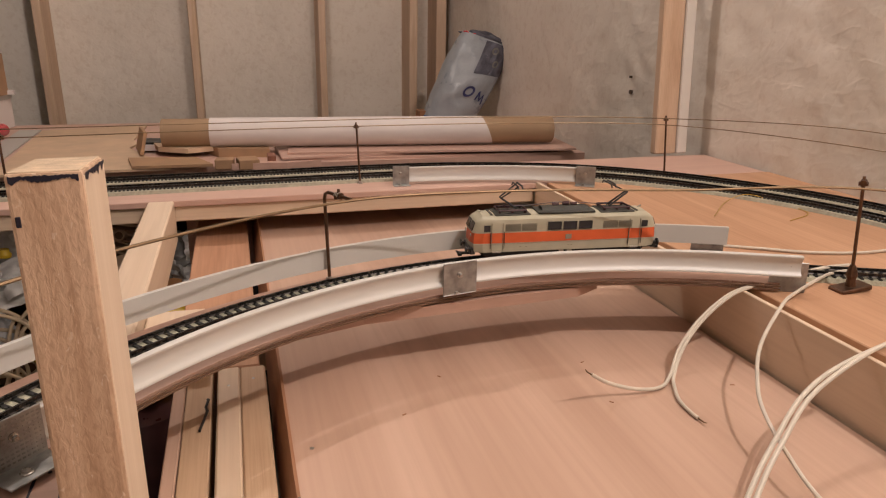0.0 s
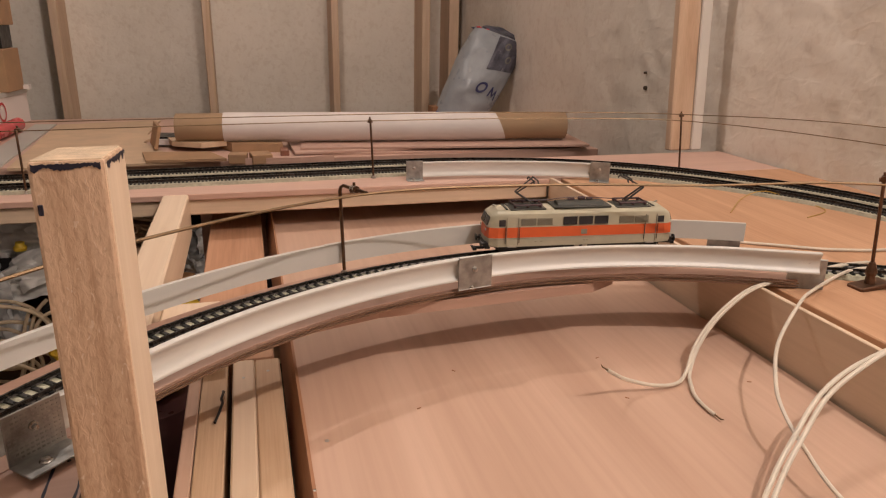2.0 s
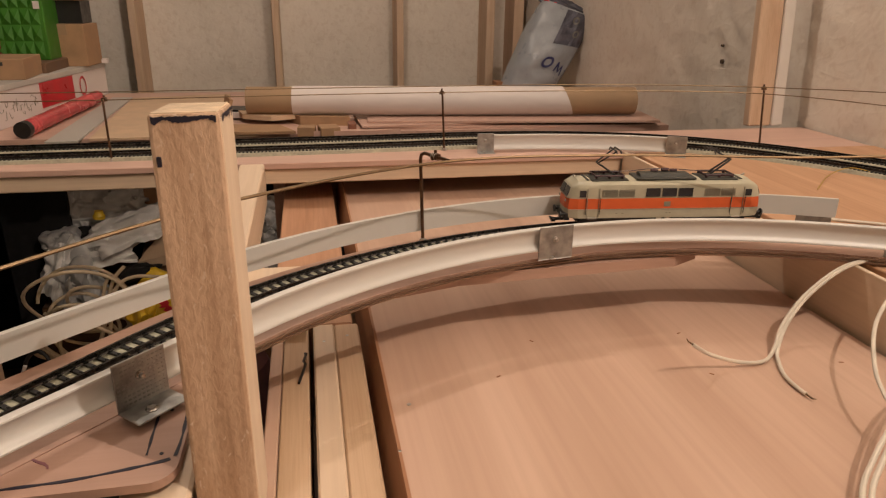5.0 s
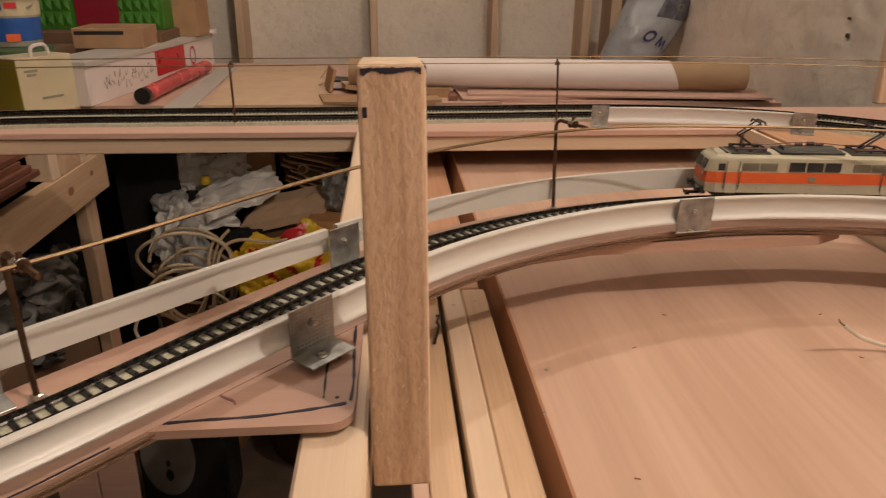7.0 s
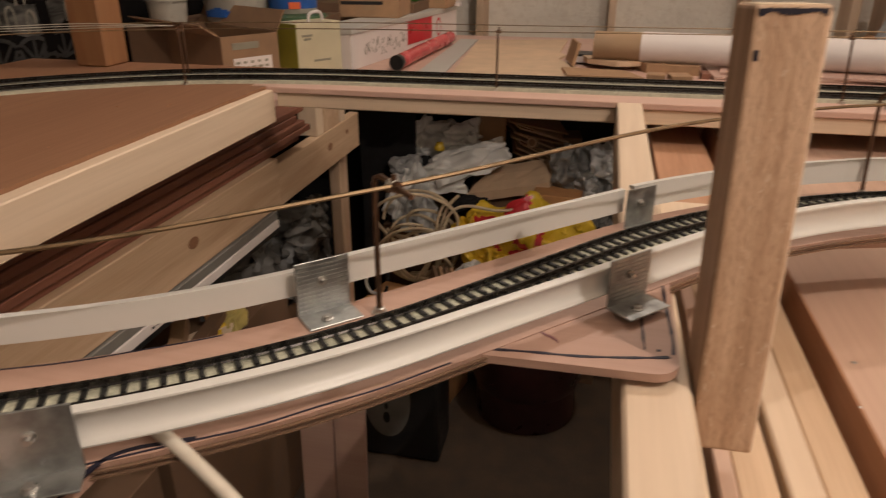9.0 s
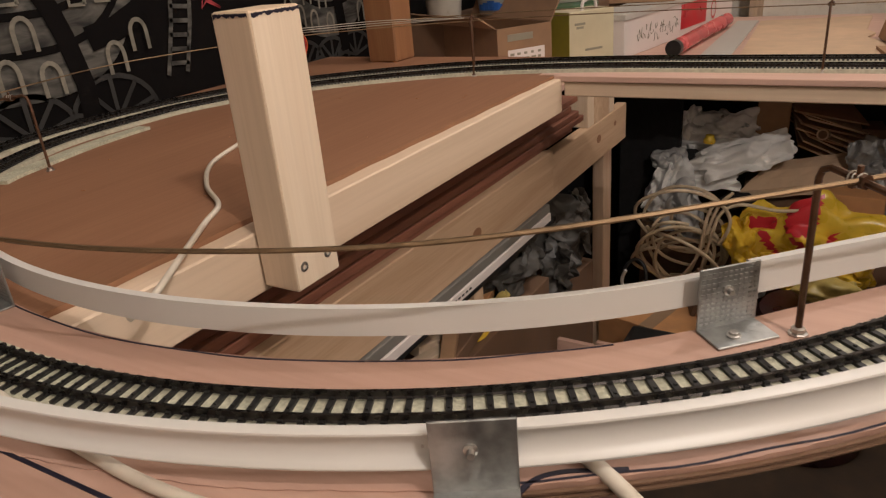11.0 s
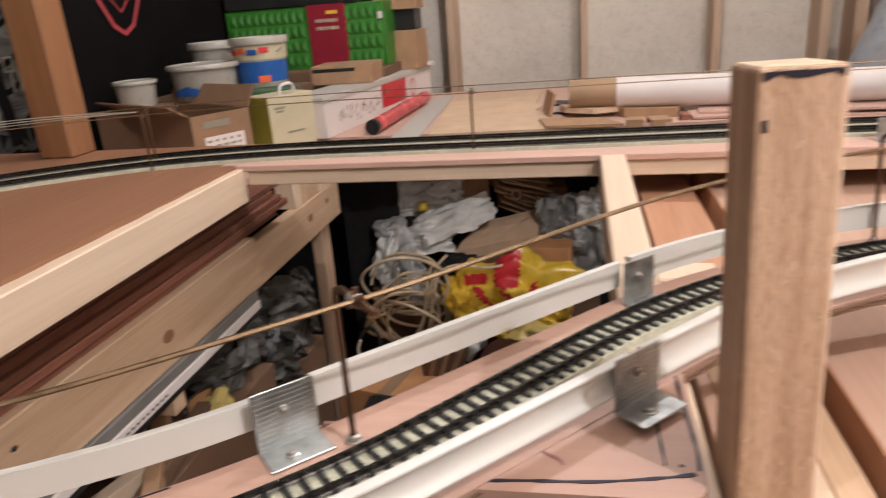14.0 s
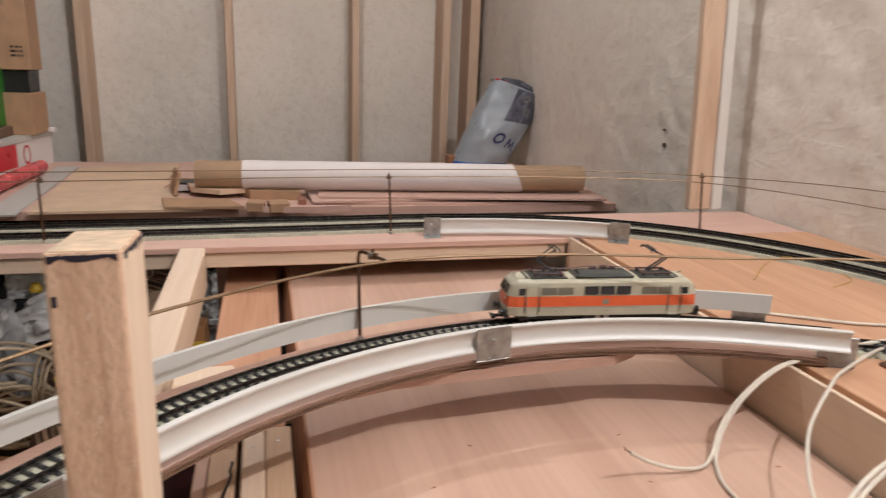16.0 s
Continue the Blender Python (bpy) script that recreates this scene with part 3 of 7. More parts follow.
solo("plank_bearer", box(-0.87, -0.7455, 0.25, 0.29, 0.8688, 0.8887), PINE_X, "short bearer under the planks", "bearer")
solo("plank_bearer", box(-0.87, -0.7455, 0.95, 0.99, 0.8688, 0.8887), PINE_X, "short bearer under the planks", "bearer")
for y in (-0.28, 0.30):
    solo("rail_post", box(-0.80, -0.747, y, y + 0.05, FLOOR_Z, 0.8686, 0.002), STUD, "upright pine post under the planks", "post")

# ---- track lines ----
C1, R1, C2, R2 = (0.2514, 0.1344), 0.5137, (-0.628, 0.693), 0.5205
PH = math.degrees(math.atan2(C2[1] - C1[1], C2[0] - C1[0]))


def s_line(r1, r2, a0=18, a1=195, n=120, lead=66):
    """A straight lead-in, an arc round C1, the slanting tangent and an arc round C2."""
    turn = PH - math.degrees(math.acos((r1 + r2) / math.hypot(C2[0] - C1[0], C2[1] - C1[1])))
    first, c, t = [], math.cos(radians(lead)), math.sin(radians(lead))
    if a0 < lead:
        run = radians(lead - a0) * r1
        first = [Vector((C1[0] + r1 * c + t * run * k / 40, C1[1] + r1 * t - c * run * k / 40)) for k in range(40, 0, -1)]
    return first + arc(C1, r1, max(a0, lead), turn, n) + arc(C2, r2, turn + 180, a1, n)


near_pts = s_line(R1, R2)
left_pts = [Vector(p) for p in ((-1.128, 0.66), (-1.115, 0.74), (-1.06, 0.85), (-0.95, 0.955), (-0.80, 1.04), (-0.62, 1.083), (-0.42, 1.093), (-0.2, 1.098), (0.05, 1.106), (0.22, 1.113), (0.36, 1.104), (0.50, 1.066), (0.62, 0.99), (0.71, 0.89), (0.775, 0.775), (0.81, 0.64), (0.81, 0.48))]
NEAR = even(near_pts, 0.0086)
INNER = spline([Vector((C2[0] + R2 * math.cos(radians(t)), C2[1] + R2 * math.sin(radians(t)))) for t in (254, 240, 225, 210, 198)] + left_pts, 0.0054)
OUTER = shifted(INNER, 0.062)
OUTER = even(OUTER, 0.0054)


def sleeper_mesh(half):
    b = box(-0.0014, 0.0014, -half, half, 0, 0.0018)
    for s in (-1, 1):
        box(-0.0012, 0.0012, s * 0.0083 - 0.0019, s * 0.0083 + 0.0019, 0.0018, 0.0028, bm=b)
    box(-0.0006, 0.0006, -0.0006, 0.0006, 0.0018, 0.0026, bm=b)
    me = mesh_of(b, "sleeper")
    me.materials.append(SLEEPER)
    return me


SLEEPER_ME, SLEEPER_FAR = sleeper_mesh(0.0142), sleeper_mesh(0.0128)


def lay_track(line, z, label, half, pieces):
    """Roadbed, sleepers and rails along a line; sleepers as parts or joined."""
    mid = line[len(line) // 2]
    t = thing("railway_track", (mid.x, mid.y, z), label, "model railway", kind="structure")
    flat = [(p.x, p.y) for p in line]
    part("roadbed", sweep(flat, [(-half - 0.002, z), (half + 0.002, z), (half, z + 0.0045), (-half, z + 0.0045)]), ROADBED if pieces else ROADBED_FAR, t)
    zs = z + 0.0042
    for s in (-0.0083, 0.0083):
        part("rail", sweep(flat, [(s - 0.0012, zs + 0.0018), (s + 0.0012, zs + 0.0018), (s + 0.0005, zs + 0.0027), (s + 0.0005, zs + 0.0044), (s + 0.0008, zs + 0.0046), (s + 0.0008, zs + 0.0056), (s - 0.0008, zs + 0.0056), (s - 0.0008, zs + 0.0046), (s - 0.0005, zs + 0.0044), (s - 0.0005, zs + 0.0027)]), RAIL, t)
    joined = bmesh.new()
    for i in range(1, len(line) - 1):
        p, d = line[i], line[i + 1] - line[i - 1]
        m = pose(p.x, p.y, zs, 0, 0, math.degrees(math.atan2(d.y, d.x)))
        if pieces:
            ob = new("sleeper", SLEEPER_ME)
            ob.parent = t
            ob.matrix_basis = Matrix.Translation(-t.location) @ m
        else:
            n0 = len(joined.verts)
            joined.from_mesh(SLEEPER_FAR)
            joined.verts.ensure_lookup_table()
            bmesh.ops.transform(joined, matrix=m, verts=joined.verts[n0:])
    if pieces:
        joined.free()
    else:
        ob = part("sleepers", joined, SLEEPER, t)
        tagged(ob, kind="stuff")
    return t


# ---- curved ribbon board with its widened plates ----
edge_near, edge_far = s_line(0.4587, 0.5640, 60, 256), s_line(0.5510, 0.4735, 63, 256)
ribbon = thing("ribbon_board", (-0.16, 0.43, DECK_Z), "curved pinkish plywood strip carrying the near track", "track board", kind="structure")


def strip_between(la, lb, z0, z1, inset=0.0025):
    """Board between two lines with a slightly wavering sawn edge."""
    b = bmesh.new()
    rows = []
    for i, (p, q) in enumerate(zip(la, lb)):
        n = (q - p).normalized()
        ragged = 0.0002 * math.sin(i * 1.9) + 0.0004 * math.sin(i * 0.31 + 1) + 0.0003 * math.sin(i * i * 0.73)
        pe = p + n * (inset + ragged)
        rows.append([b.verts.new((v.x, v.y, z)) for v, z in ((pe + n * 0.0012, z0), (q, z0), (q, z1), (pe, z1))])
    for q, w in zip(rows, rows[1:]):
        for k in range(4):
            b.faces.new((q[k], q[(k + 1) % 4], w[(k + 1) % 4], w[k]))
    b.faces.new(rows[0][::-1])
    b.faces.new(rows[-1])
    return b


part("board", strip_between(edge_near, edge_far, DECK_Z + 0.0008, TOP_Z), PLY_RIBBON, ribbon)
for h in (0.0030, 0.0060):
    near_layer = [(p.x, p.y) for p in even(shifted(edge_near, -0.0016), 0.01)]
    part("edge_layer", sweep(near_layer, [(-0.0006, DECK_Z + h), (0.0012, DECK_Z + h), (0.0012, DECK_Z + h + 0.0009), (-0.0006, DECK_Z + h + 0.0009)]), CARD_DARK, ribbon, "dark glue line along the cut edge")
splice = outline([(0.0, 0.553), (0.09, 0.580), (0.30, 0.594), (0.33, 0.61), (0.31, 0.66), (0.02, 0.63)], 1.0365, DECK_Z + 0.0004)
part("splice_board", splice, PLY_RIBBON, ribbon, "straight plywood piece screwed under the curve")
part("edge_layer", sweep([(p.x, p.y) for p in even(edge_far, 0.01)], [(0.0006, DECK_Z + 0.0044), (-0.0003, DECK_Z + 0.0044), (-0.0003, DECK_Z + 0.0052), (0.0006, DECK_Z + 0.0052)]), CARD_DARK, ribbon, "dark glue line along the cut edge")
near_ink = [(p.x + 0.0006 * math.sin(i * 0.9), p.y + 0.0006 * math.sin(i * 1.3)) for i, p in enumerate(cut(even(shifted(edge_near, -0.0042), 0.012), (-0.215, 0.325), (-0.34, 0.21)))]
part("pen_line", sweep(near_ink, [(-0.0005, TOP_Z), (0.0005, TOP_Z), (0.0005, TOP_Z + 0.0003), (-0.0005, TOP_Z + 0.0003)]), INK, ribbon)
inkline = cut(even(edge_far, 0.01), (-0.345, 0.325), edge_far[-1])
part("pen_line", sweep([(p.x + 0.0004 * math.sin(i * 1.1), p.y + 0.0004 * math.sin(i * 0.63)) for i, p in enumerate(shifted(inkline, 0.0014))], [(-0.0005, TOP_Z), (0.0005, TOP_Z), (0.0005, TOP_Z + 0.0003), (-0.0005, TOP_Z + 0.0003)]), INK, ribbon, "black felt-pen cutting line")
plate = [(-0.225, 0.3295)] + [(-0.114 + 0.0135 * math.cos(radians(a)), 0.3445 + 0.0140 * math.sin(radians(a))) for a in range(-90, 1, 15)] + [(-0.099, 0.44), (-0.16, 0.40)]
part("plate", outline(plate, DECK_Z + 0.0036, TOP_Z - 0.0006), PLY_RIBBON, ribbon, "rounded plywood plate beside the track")
INK_Z = TOP_Z - 0.0007


def ink(pts, w, label="", material=None, name="pen_line"):
    """A felt-pen stroke of uneven width lying on the plate."""
    line = spline([Vector(p) for p in pts], 0.003)
    b, rows = bmesh.new(), []
    for i, p in enumerate(line):
        d = (line[min(i + 1, len(line) - 1)] - line[max(i - 1, 0)]).normalized()
        half = w / 2 * (1 + 0.45 * noise.noise(Vector((p.x * 160, p.y * 160, 1.5))) + 0.25 * math.sin(i * 0.9))
        rows.append([b.verts.new((p.x - d.y * s * half, p.y + d.x * s * half, z)) for s, z in ((1, INK_Z), (1, INK_Z + 0.0005), (-1, INK_Z + 0.0005), (-1, INK_Z))])
    for q, r in zip(rows, rows[1:]):
        for k in range(4):
            b.faces.new((q[k], r[k], r[(k + 1) % 4], q[(k + 1) % 4]))
    part(name, b, material or INK, ribbon, label)


ink([(-0.1939, 0.3358), (-0.1752, 0.3374), (-0.1503, 0.3388), (-0.1274, 0.3425), (-0.1079, 0.3470), (-0.1030, 0.3496)], 0.0017, "ragged felt-pen line along the plate edge")
ink([(-0.1030, 0.3500), (-0.1022, 0.3675), (-0.1033, 0.4057), (-0.1034, 0.4350)], 0.0018, "ragged felt-pen line along the plate edge")
ink([(-0.1176, 0.3947), (-0.1176, 0.3750), (-0.1171, 0.3521)], 0.0014)
ink([(-0.1990, 0.3342), (-0.1920, 0.3430), (-0.1851, 0.3516)], 0.0016)
ink([(-0.1805, 0.3752), (-0.1754, 0.3634), (-0.1691, 0.3570), (-0.1634, 0.3532), (-0.1608, 0.3475)], 0.0011, "faint purple pencil squiggle", PENCIL, "pencil_squiggle")
for x, y in ((-0.1115, 0.3933), (-0.1101, 0.3534)):
    part("screw_hole", lathe([(0.0011, 0), (0.0011, 0.0004), (0.0002, 0.0004)], (x, y, INK_Z), 8), INK, ribbon)
near_plate = [(-0.735, -0.3), (-0.352, -0.3), (-0.338, 0.225), (-0.36, 0.25), (-0.45, 0.23), (-0.735, 0.21)]
part("plate", outline(near_plate, DECK_Z + 0.0006, TOP_Z - 0.0006), PLY_RIBBON, ribbon, "wide plywood plate under the bracket")
part("pen_line", sweep([(-0.352, 0.05), (-0.345, 0.14), (-0.339, 0.19), (-0.338, 0.205)], [(-0.00055, TOP_Z - 0.0007), (0.00055, TOP_Z - 0.0007), (0.00055, TOP_Z - 0.0002), (-0.00055, TOP_Z - 0.0002)]), INK, ribbon)
part("pen_line", sweep([(p.x, p.y) for p in spline([(-0.3385, 0.195), (-0.3375, 0.205), (-0.3363, 0.2133), (-0.3327, 0.2202), (-0.3256, 0.2264), (-0.3174, 0.2307), (-0.305, 0.2375)], 0.002)], [(-0.0011, TOP_Z - 0.0007), (0.0011, TOP_Z - 0.0007), (0.0011, TOP_Z + 0.0003), (-0.0011, TOP_Z + 0.0003)]), INK, ribbon, "thick felt-pen curve")
solo("cable_clip", box(-0.0045, 0.0045, -0.0030, 0.0030, 0, 0.0075, 0.0008, m=pose(-0.3285, 0.2385, TOP_Z, 0, 0, 28)), BLACK, "small dark grey clip holding the white lead", "clip")
part("saw_gap", sweep([(-0.60, 0.136), (-0.39, 0.1425)], [(-0.001, TOP_Z - 0.0007), (0.001, TOP_Z - 0.0007), (0.001, TOP_Z - 0.0002), (-0.001, TOP_Z - 0.0002)]), INK, ribbon)

lay_track(cut(NEAR, NEAR[0], (0.530, 0.573)), DECK_Z, "black-sleepered model railway track on the wooden deck", 0.0155, True)
JOIN = (C2[0] + R2 * math.cos(radians(254.6)), C2[1] + R2 * math.sin(radians(254.6)))
lay_track(cut(NEAR, (0.521, 0.577), JOIN), TOP_Z, "black-sleepered model railway track on the curved plywood", 0.0155, True)
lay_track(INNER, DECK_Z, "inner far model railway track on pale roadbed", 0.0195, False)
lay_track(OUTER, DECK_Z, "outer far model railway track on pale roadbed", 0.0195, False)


# ---- white plastic guards and their steel angle brackets ----
def guard(line, side, z, label, k=1.0):
    """A plastic channel on edge; side +1 when its open face looks to the line's left."""
    s = side
    curve = [(0.0062, 0.0), (0.0064, 0.0012), (0.0060, 0.0022), (0.0045, 0.0034), (0.0033, 0.0050), (0.0025, 0.0070), (0.0021, 0.0092), (0.0020, 0.0115), (0.0022, 0.0138), (0.0027, 0.0160), (0.0035, 0.0180), (0.0046, 0.0198), (0.0052, 0.0210), (0.0050, 0.0222), (0.0042, 0.0226), (0.0, 0.0226)]
    prof = [(0, z)] + [(x * s, z + h * k) for x, h in curve]
    mid = line[len(line) // 2]
    e = thing("guard_rail", (mid.x, mid.y, z), label, "guard rail", "white guards of the layout")
    part("channel", sweep([(p.x, p.y) for p in line], prof), PVC, e, smooth=True)
    for i in (1, len(line) - 2):
        p, d = line[i], (line[i + 1] - line[i - 1]).normalized()
        o = Vector((-d.y, d.x)) * s
        c = Vector((p.x + o.x * 0.0012, p.y + o.y * 0.0012, z + 0.0105 * k))
        part("screw_hole", tube([c, c + Vector((o.x, o.y, 0)) * 0.001], 0.0007, 8), STEEL, e)
    return e


near_g = even(s_line(0.4627, 0.559, a1=254), 0.009)
far_g = even(s_line(0.5483, 0.468, a1=254), 0.009)
guard(cut(near_g, (0.498, 0.530), (0.185, 0.60)), 1, TOP_Z + 0.0085, "white plastic guard strip beside the near track", 0.89)
guard(cut(near_g, (0.184, 0.60), (-0.132, 0.412)), 1, TOP_Z + 0.0085, "white plastic guard strip beside the near track", 0.89)
guard(cut(near_g, (-0.139, 0.405), (-0.350, 0.208)), 1, TOP_Z + 0.0115, "white plastic guard strip beside the near track", 0.74)
guard(cut(near_g, (-0.358, 0.202), near_g[-1]), 1, TOP_Z + 0.0125, "white plastic guard strip beside the near track", 0.68)
guard(cut(far_g, (0.494, 0.640), (0.055, 0.65)), -1, TOP_Z + 0.0095, "white plastic guard strip behind the near track", 0.86)
guard(cut(far_g, (0.0535, 0.6492), (-0.118, 0.54)), -1, TOP_Z + 0.0095, "white plastic guard strip behind the near track", 0.84)
guard(cut(far_g, (-0.1255, 0.533), (-0.285, 0.37)), -1, TOP_Z + 0.0100, "white plastic guard strip behind the near track", 0.77)
guard(cut(far_g, (-0.2935, 0.3625), far_g[-1]), -1, TOP_Z + 0.0102, "white plastic guard strip behind the near track", 0.67)
far_front = shifted(INNER, -0.043)
guard(cut(far_front, (0.222, 1.07), (0.532, 1.01)), -1, DECK_Z + 0.004, "short white plastic guard before the far track")


def bracket(line, at, side, w, h, z, foot=0.024, ribbed=True, gap=0.0072):
    """A steel angle: an upright plate on the guard and a foot screwed to the board."""
    i = min(range(1, len(line) - 1), key=lambda k: (line[k] - Vector(at)).length)
    p, d = line[i], (line[i + 1] - line[i - 1]).normalized()
    out = Vector((-d.y, d.x)) * side
    e = thing("angle_bracket", (p.x, p.y, z), "galvanised steel angle bracket with a screw", "angle bracket", "steel brackets on the guards")
    e.rotation_euler = (0, 0, math.atan2(out.y, out.x) - math.pi / 2)   # local y points outwards
    b = box(-w / 2, w / 2, gap, gap + 0.0012, 0.0002, h, 0.0003)
    lpart("upright", b, ZINC, e)
    lpart("foot", box(-w / 2, w / 2, gap, gap + foot, 0.0003, 0.0014, 0.0003), ZINC, e)
    if ribbed:
        r = bmesh.new()
        for zz in np.arange(0.004, h - 0.002, 0.0026):
            for xx in np.arange(-w / 2 + 0.002, w / 2 - 0.001, 0.0028):
                box(xx - 0.0008, xx + 0.0008, 0.0083, 0.0087, zz - 0.0005, zz + 0.0005, bm=r)
        tagged(lpart("embossing", r, ZINC, e), kind="stuff")
    s = lathe([(0.0026, 0), (0.0026, 0.0012), (0.0016, 0.0016), (0.0014, 0.004)], (0, 0, 0), 10)
    bmesh.ops.transform(s, matrix=Matrix.Translation((0.001, 0.0082, h * 0.62)) @ Matrix.Rotation(radians(-90), 4, "X"), verts=s.verts[:])
    lpart("bolt", s, STEEL, e)
    s = lathe([(0.0034, 0.0012), (0.0034, 0.002), (0.0024, 0.0024), (0.0022, 0.0036), (0.0008, 0.0038)], (0.003, gap + foot * 0.6, 0), 10)
    lpart("screw", s, STEEL, e)
    return e


def lpart(name, bm, material, parent, label="", smooth=False):
    """Like part, but in the parent's own frame."""
    me = mesh_of(bm, name, smooth)
    me.materials.append(material)
    ob = new(name, me)
    ob.parent = parent
    return tagged(ob, label)


bracket(near_g, (0.178, 0.596), 1, 0.033, 0.031, TOP_Z - 0.0002, 0.0014, False)
bracket(near_g, (-0.1358, 0.4083), 1, 0.032, 0.030, TOP_Z + 0.003, 0.019)
bracket(near_g, (-0.3535, 0.205), 1, 0.0305, 0.0315, TOP_Z + 0.003, 0.0145, False)
bracket(near_g, (0.490, 0.533), -1, 0.034, 0.030, DECK_Z, 0.012, False, 0.0008)
bracket(far_g, (-0.122, 0.537), 1, 0.028, 0.030, TOP_Z, 0.018, False)
bracket(far_g, (-0.296, 0.358), 1, 0.032, 0.033, TOP_Z, 0.019)
bracket(far_g, (-0.70, 0.228), 1, 0.032, 0.033, TOP_Z, 0.02)
bracket(far_g, (0.482, 0.644), -1, 0.034, 0.035, DECK_Z, 0.012, False, 0.0070)
bracket(far_front, (0.237, 1.07), -1, 0.026, 0.030, DECK_Z, 0.012, False)
bracket(far_front, (0.520, 1.010), -1, 0.030, 0.030, DECK_Z, 0.014, False)


strip_in = spline([(-1.030, 0.385), (-1.044, 0.414), (-1.058, 0.460), (-1.073, 0.509), (-1.083, 0.560), (-1.089, 0.623)], 0.01)
solo("roadbed_strip", strip_between(shifted(strip_in, 0.002), shifted(strip_in, -0.022), DECK_Z, DECK_Z + 0.0038), ROADBED, "pale flat strip edging the curved track on the brown deck", "edge strip", kind="structure")


# ---- overhead masts and wires ----
def mast(x, y, z, h, arm, reach, clamp=0.6, straight=False, collar=True, lean=(0, 0)):
    e = thing("catenary_mast", (x, y, z), "bronze-coloured bent rod mast for the overhead wire", "catenary mast", "overhead line masts")
    a = radians(arm)
    ux, uy = math.cos(a), math.sin(a)
    pts = [(0, 0, 0), (0, 0, h * 0.5), (0, 0, h - 0.006)]
    if straight:
        pts += [(0, 0, h)]
    else:
        pts += [(ux * 0.0015, uy * 0.0015, h - 0.002), (ux * 0.006, uy * 0.006, h), (ux * reach, uy * reach, h - 0.003)]
    lpart("rod", tube(pts, 0.0016, 8), COPPER, e, smooth=True)
    if collar:
        lpart("nut", lathe([(0.0045, 0), (0.0045, 0.001), (0.0032, 0.0012), (0.0032, 0.0035), (0.002, 0.004)], (0, 0, 0), 8), STEEL, e)
    c = (ux * reach * clamp, uy * reach * clamp, h - 0.0015) if not straight else (0, 0, h - 0.001)
    b = tube([(c[0] - ux * 0.004, c[1] - uy * 0.004, c[2]), (c[0] + ux * 0.004, c[1] + uy * 0.004, c[2])], 0.0032, 8)
    tube([(c[0] - uy * 0.004, c[1] + ux * 0.004, c[2] - 0.001), (c[0] + uy * 0.004, c[1] - ux * 0.004, c[2] - 0.001)], 0.002, 6, b)
    tube([(c[0], c[1], c[2] + 0.002), (c[0], c[1], c[2] + 0.006)], 0.0014, 6, b)
    lpart("clamp", b, COPPER, e, "small screw clamp", smooth=True)
    if reach > 0.03:
        for k in range(3):
            m = Matrix.Translation((c[0] + ux * (0.0022 * k - 0.003), c[1] + uy * (0.0022 * k - 0.003), c[2])) @ Vector((ux, uy, 0.15 * (k % 2))).to_track_quat("Z", "Y").to_matrix().to_4x4()
            turns = tube([m @ Vector((0.0030 * math.cos(t), 0.0030 * math.sin(t), 0)) for t in (2 * math.pi * j / 14 for j in range(15))], 0.0004, 6)
            lpart("winding", turns, SILVER, e, "bright wire wound round the clamp", smooth=True)
    e.rotation_euler = (radians(lean[0]), radians(lean[1]), 0)
    return e


mast(0.070, 0.646, TOP_Z, 0.084, -62, 0.040, 0.55, lean=(-4, -1))
mast(-0.263, 0.359, TOP_Z, 0.083, -42, 0.036, 0.55)
mast(0.175, 1.088, DECK_Z, 0.089, 85, 0.014, 0.5, lean=(0, -2.5))
mast(0.696, 1.055, DECK_Z, 0.094, 60, 0.010, 0.5, lean=(0, -5))
mast(-0.306, 1.078, DECK_Z, 0.087, 85, 0.012, 0.5)
mast(-0.79, 1.018, DECK_Z, 0.083, 120, 0.02, 0.4)
mast(-0.825, 1.085, DECK_Z, 0.083, 120, 0.012, 0.4)
mast(-1.013, 0.444, DECK_Z, 0.083, 205, 0.034, 0.6)
foot = mast(0.5554, 0.5245, DECK_Z, 0.108, 40, 0.006, 0.3, True, lean=(0, -5.5))
lpart("base_block", box(-0.018, 0.018, -0.009, 0.009, 0, 0.005, 0.001), COPPER, foot)
lpart("spring", lathe([(0.005, 0.005), (0.004, 0.012), (0.0055, 0.016), (0.004, 0.022), (0.0025, 0.026)], (0, 0, 0), 10), COPPER, foot)


def wire(pts, r, label, material=None, step=0.012):
    return solo("overhead_wire", tube(spline(pts, step), r, 6), material or BRASS, label, "overhead wire", "overhead wires", smooth=True)


wire([(0.70, 0.40, 1.14), (0.541, 0.520, 1.148), (0.40, 0.585, 1.139), (0.24, 0.625, 1.137), (0.081, 0.610, 1.139), (-0.09, 0.485, 1.145), (-0.25, 0.342, 1.137), (-0.42, 0.235, 1.127), (-0.62, 0.180, 1.129), (-0.85, 0.22, 1.133), (-1.03, 0.36, 1.13)], 0.0012, "tarnished brass overhead wire above the near track")
wire([(-1.08, 0.44, 1.128), (-1.13, 0.66, 1.128), (-1.02, 0.90, 1.128), (-0.80, 1.035, 1.128), (-0.55, 1.075, 1.13), (-0.313, 1.08, 1.131), (-0.07, 1.088, 1.133), (0.17, 1.092, 1.134), (0.43, 1.07, 1.136), (0.66, 1.00, 1.137), (0.80, 0.80, 1.134), (0.83, 0.55, 1.134)], 0.0008, "thin overhead wire above the inner far track")
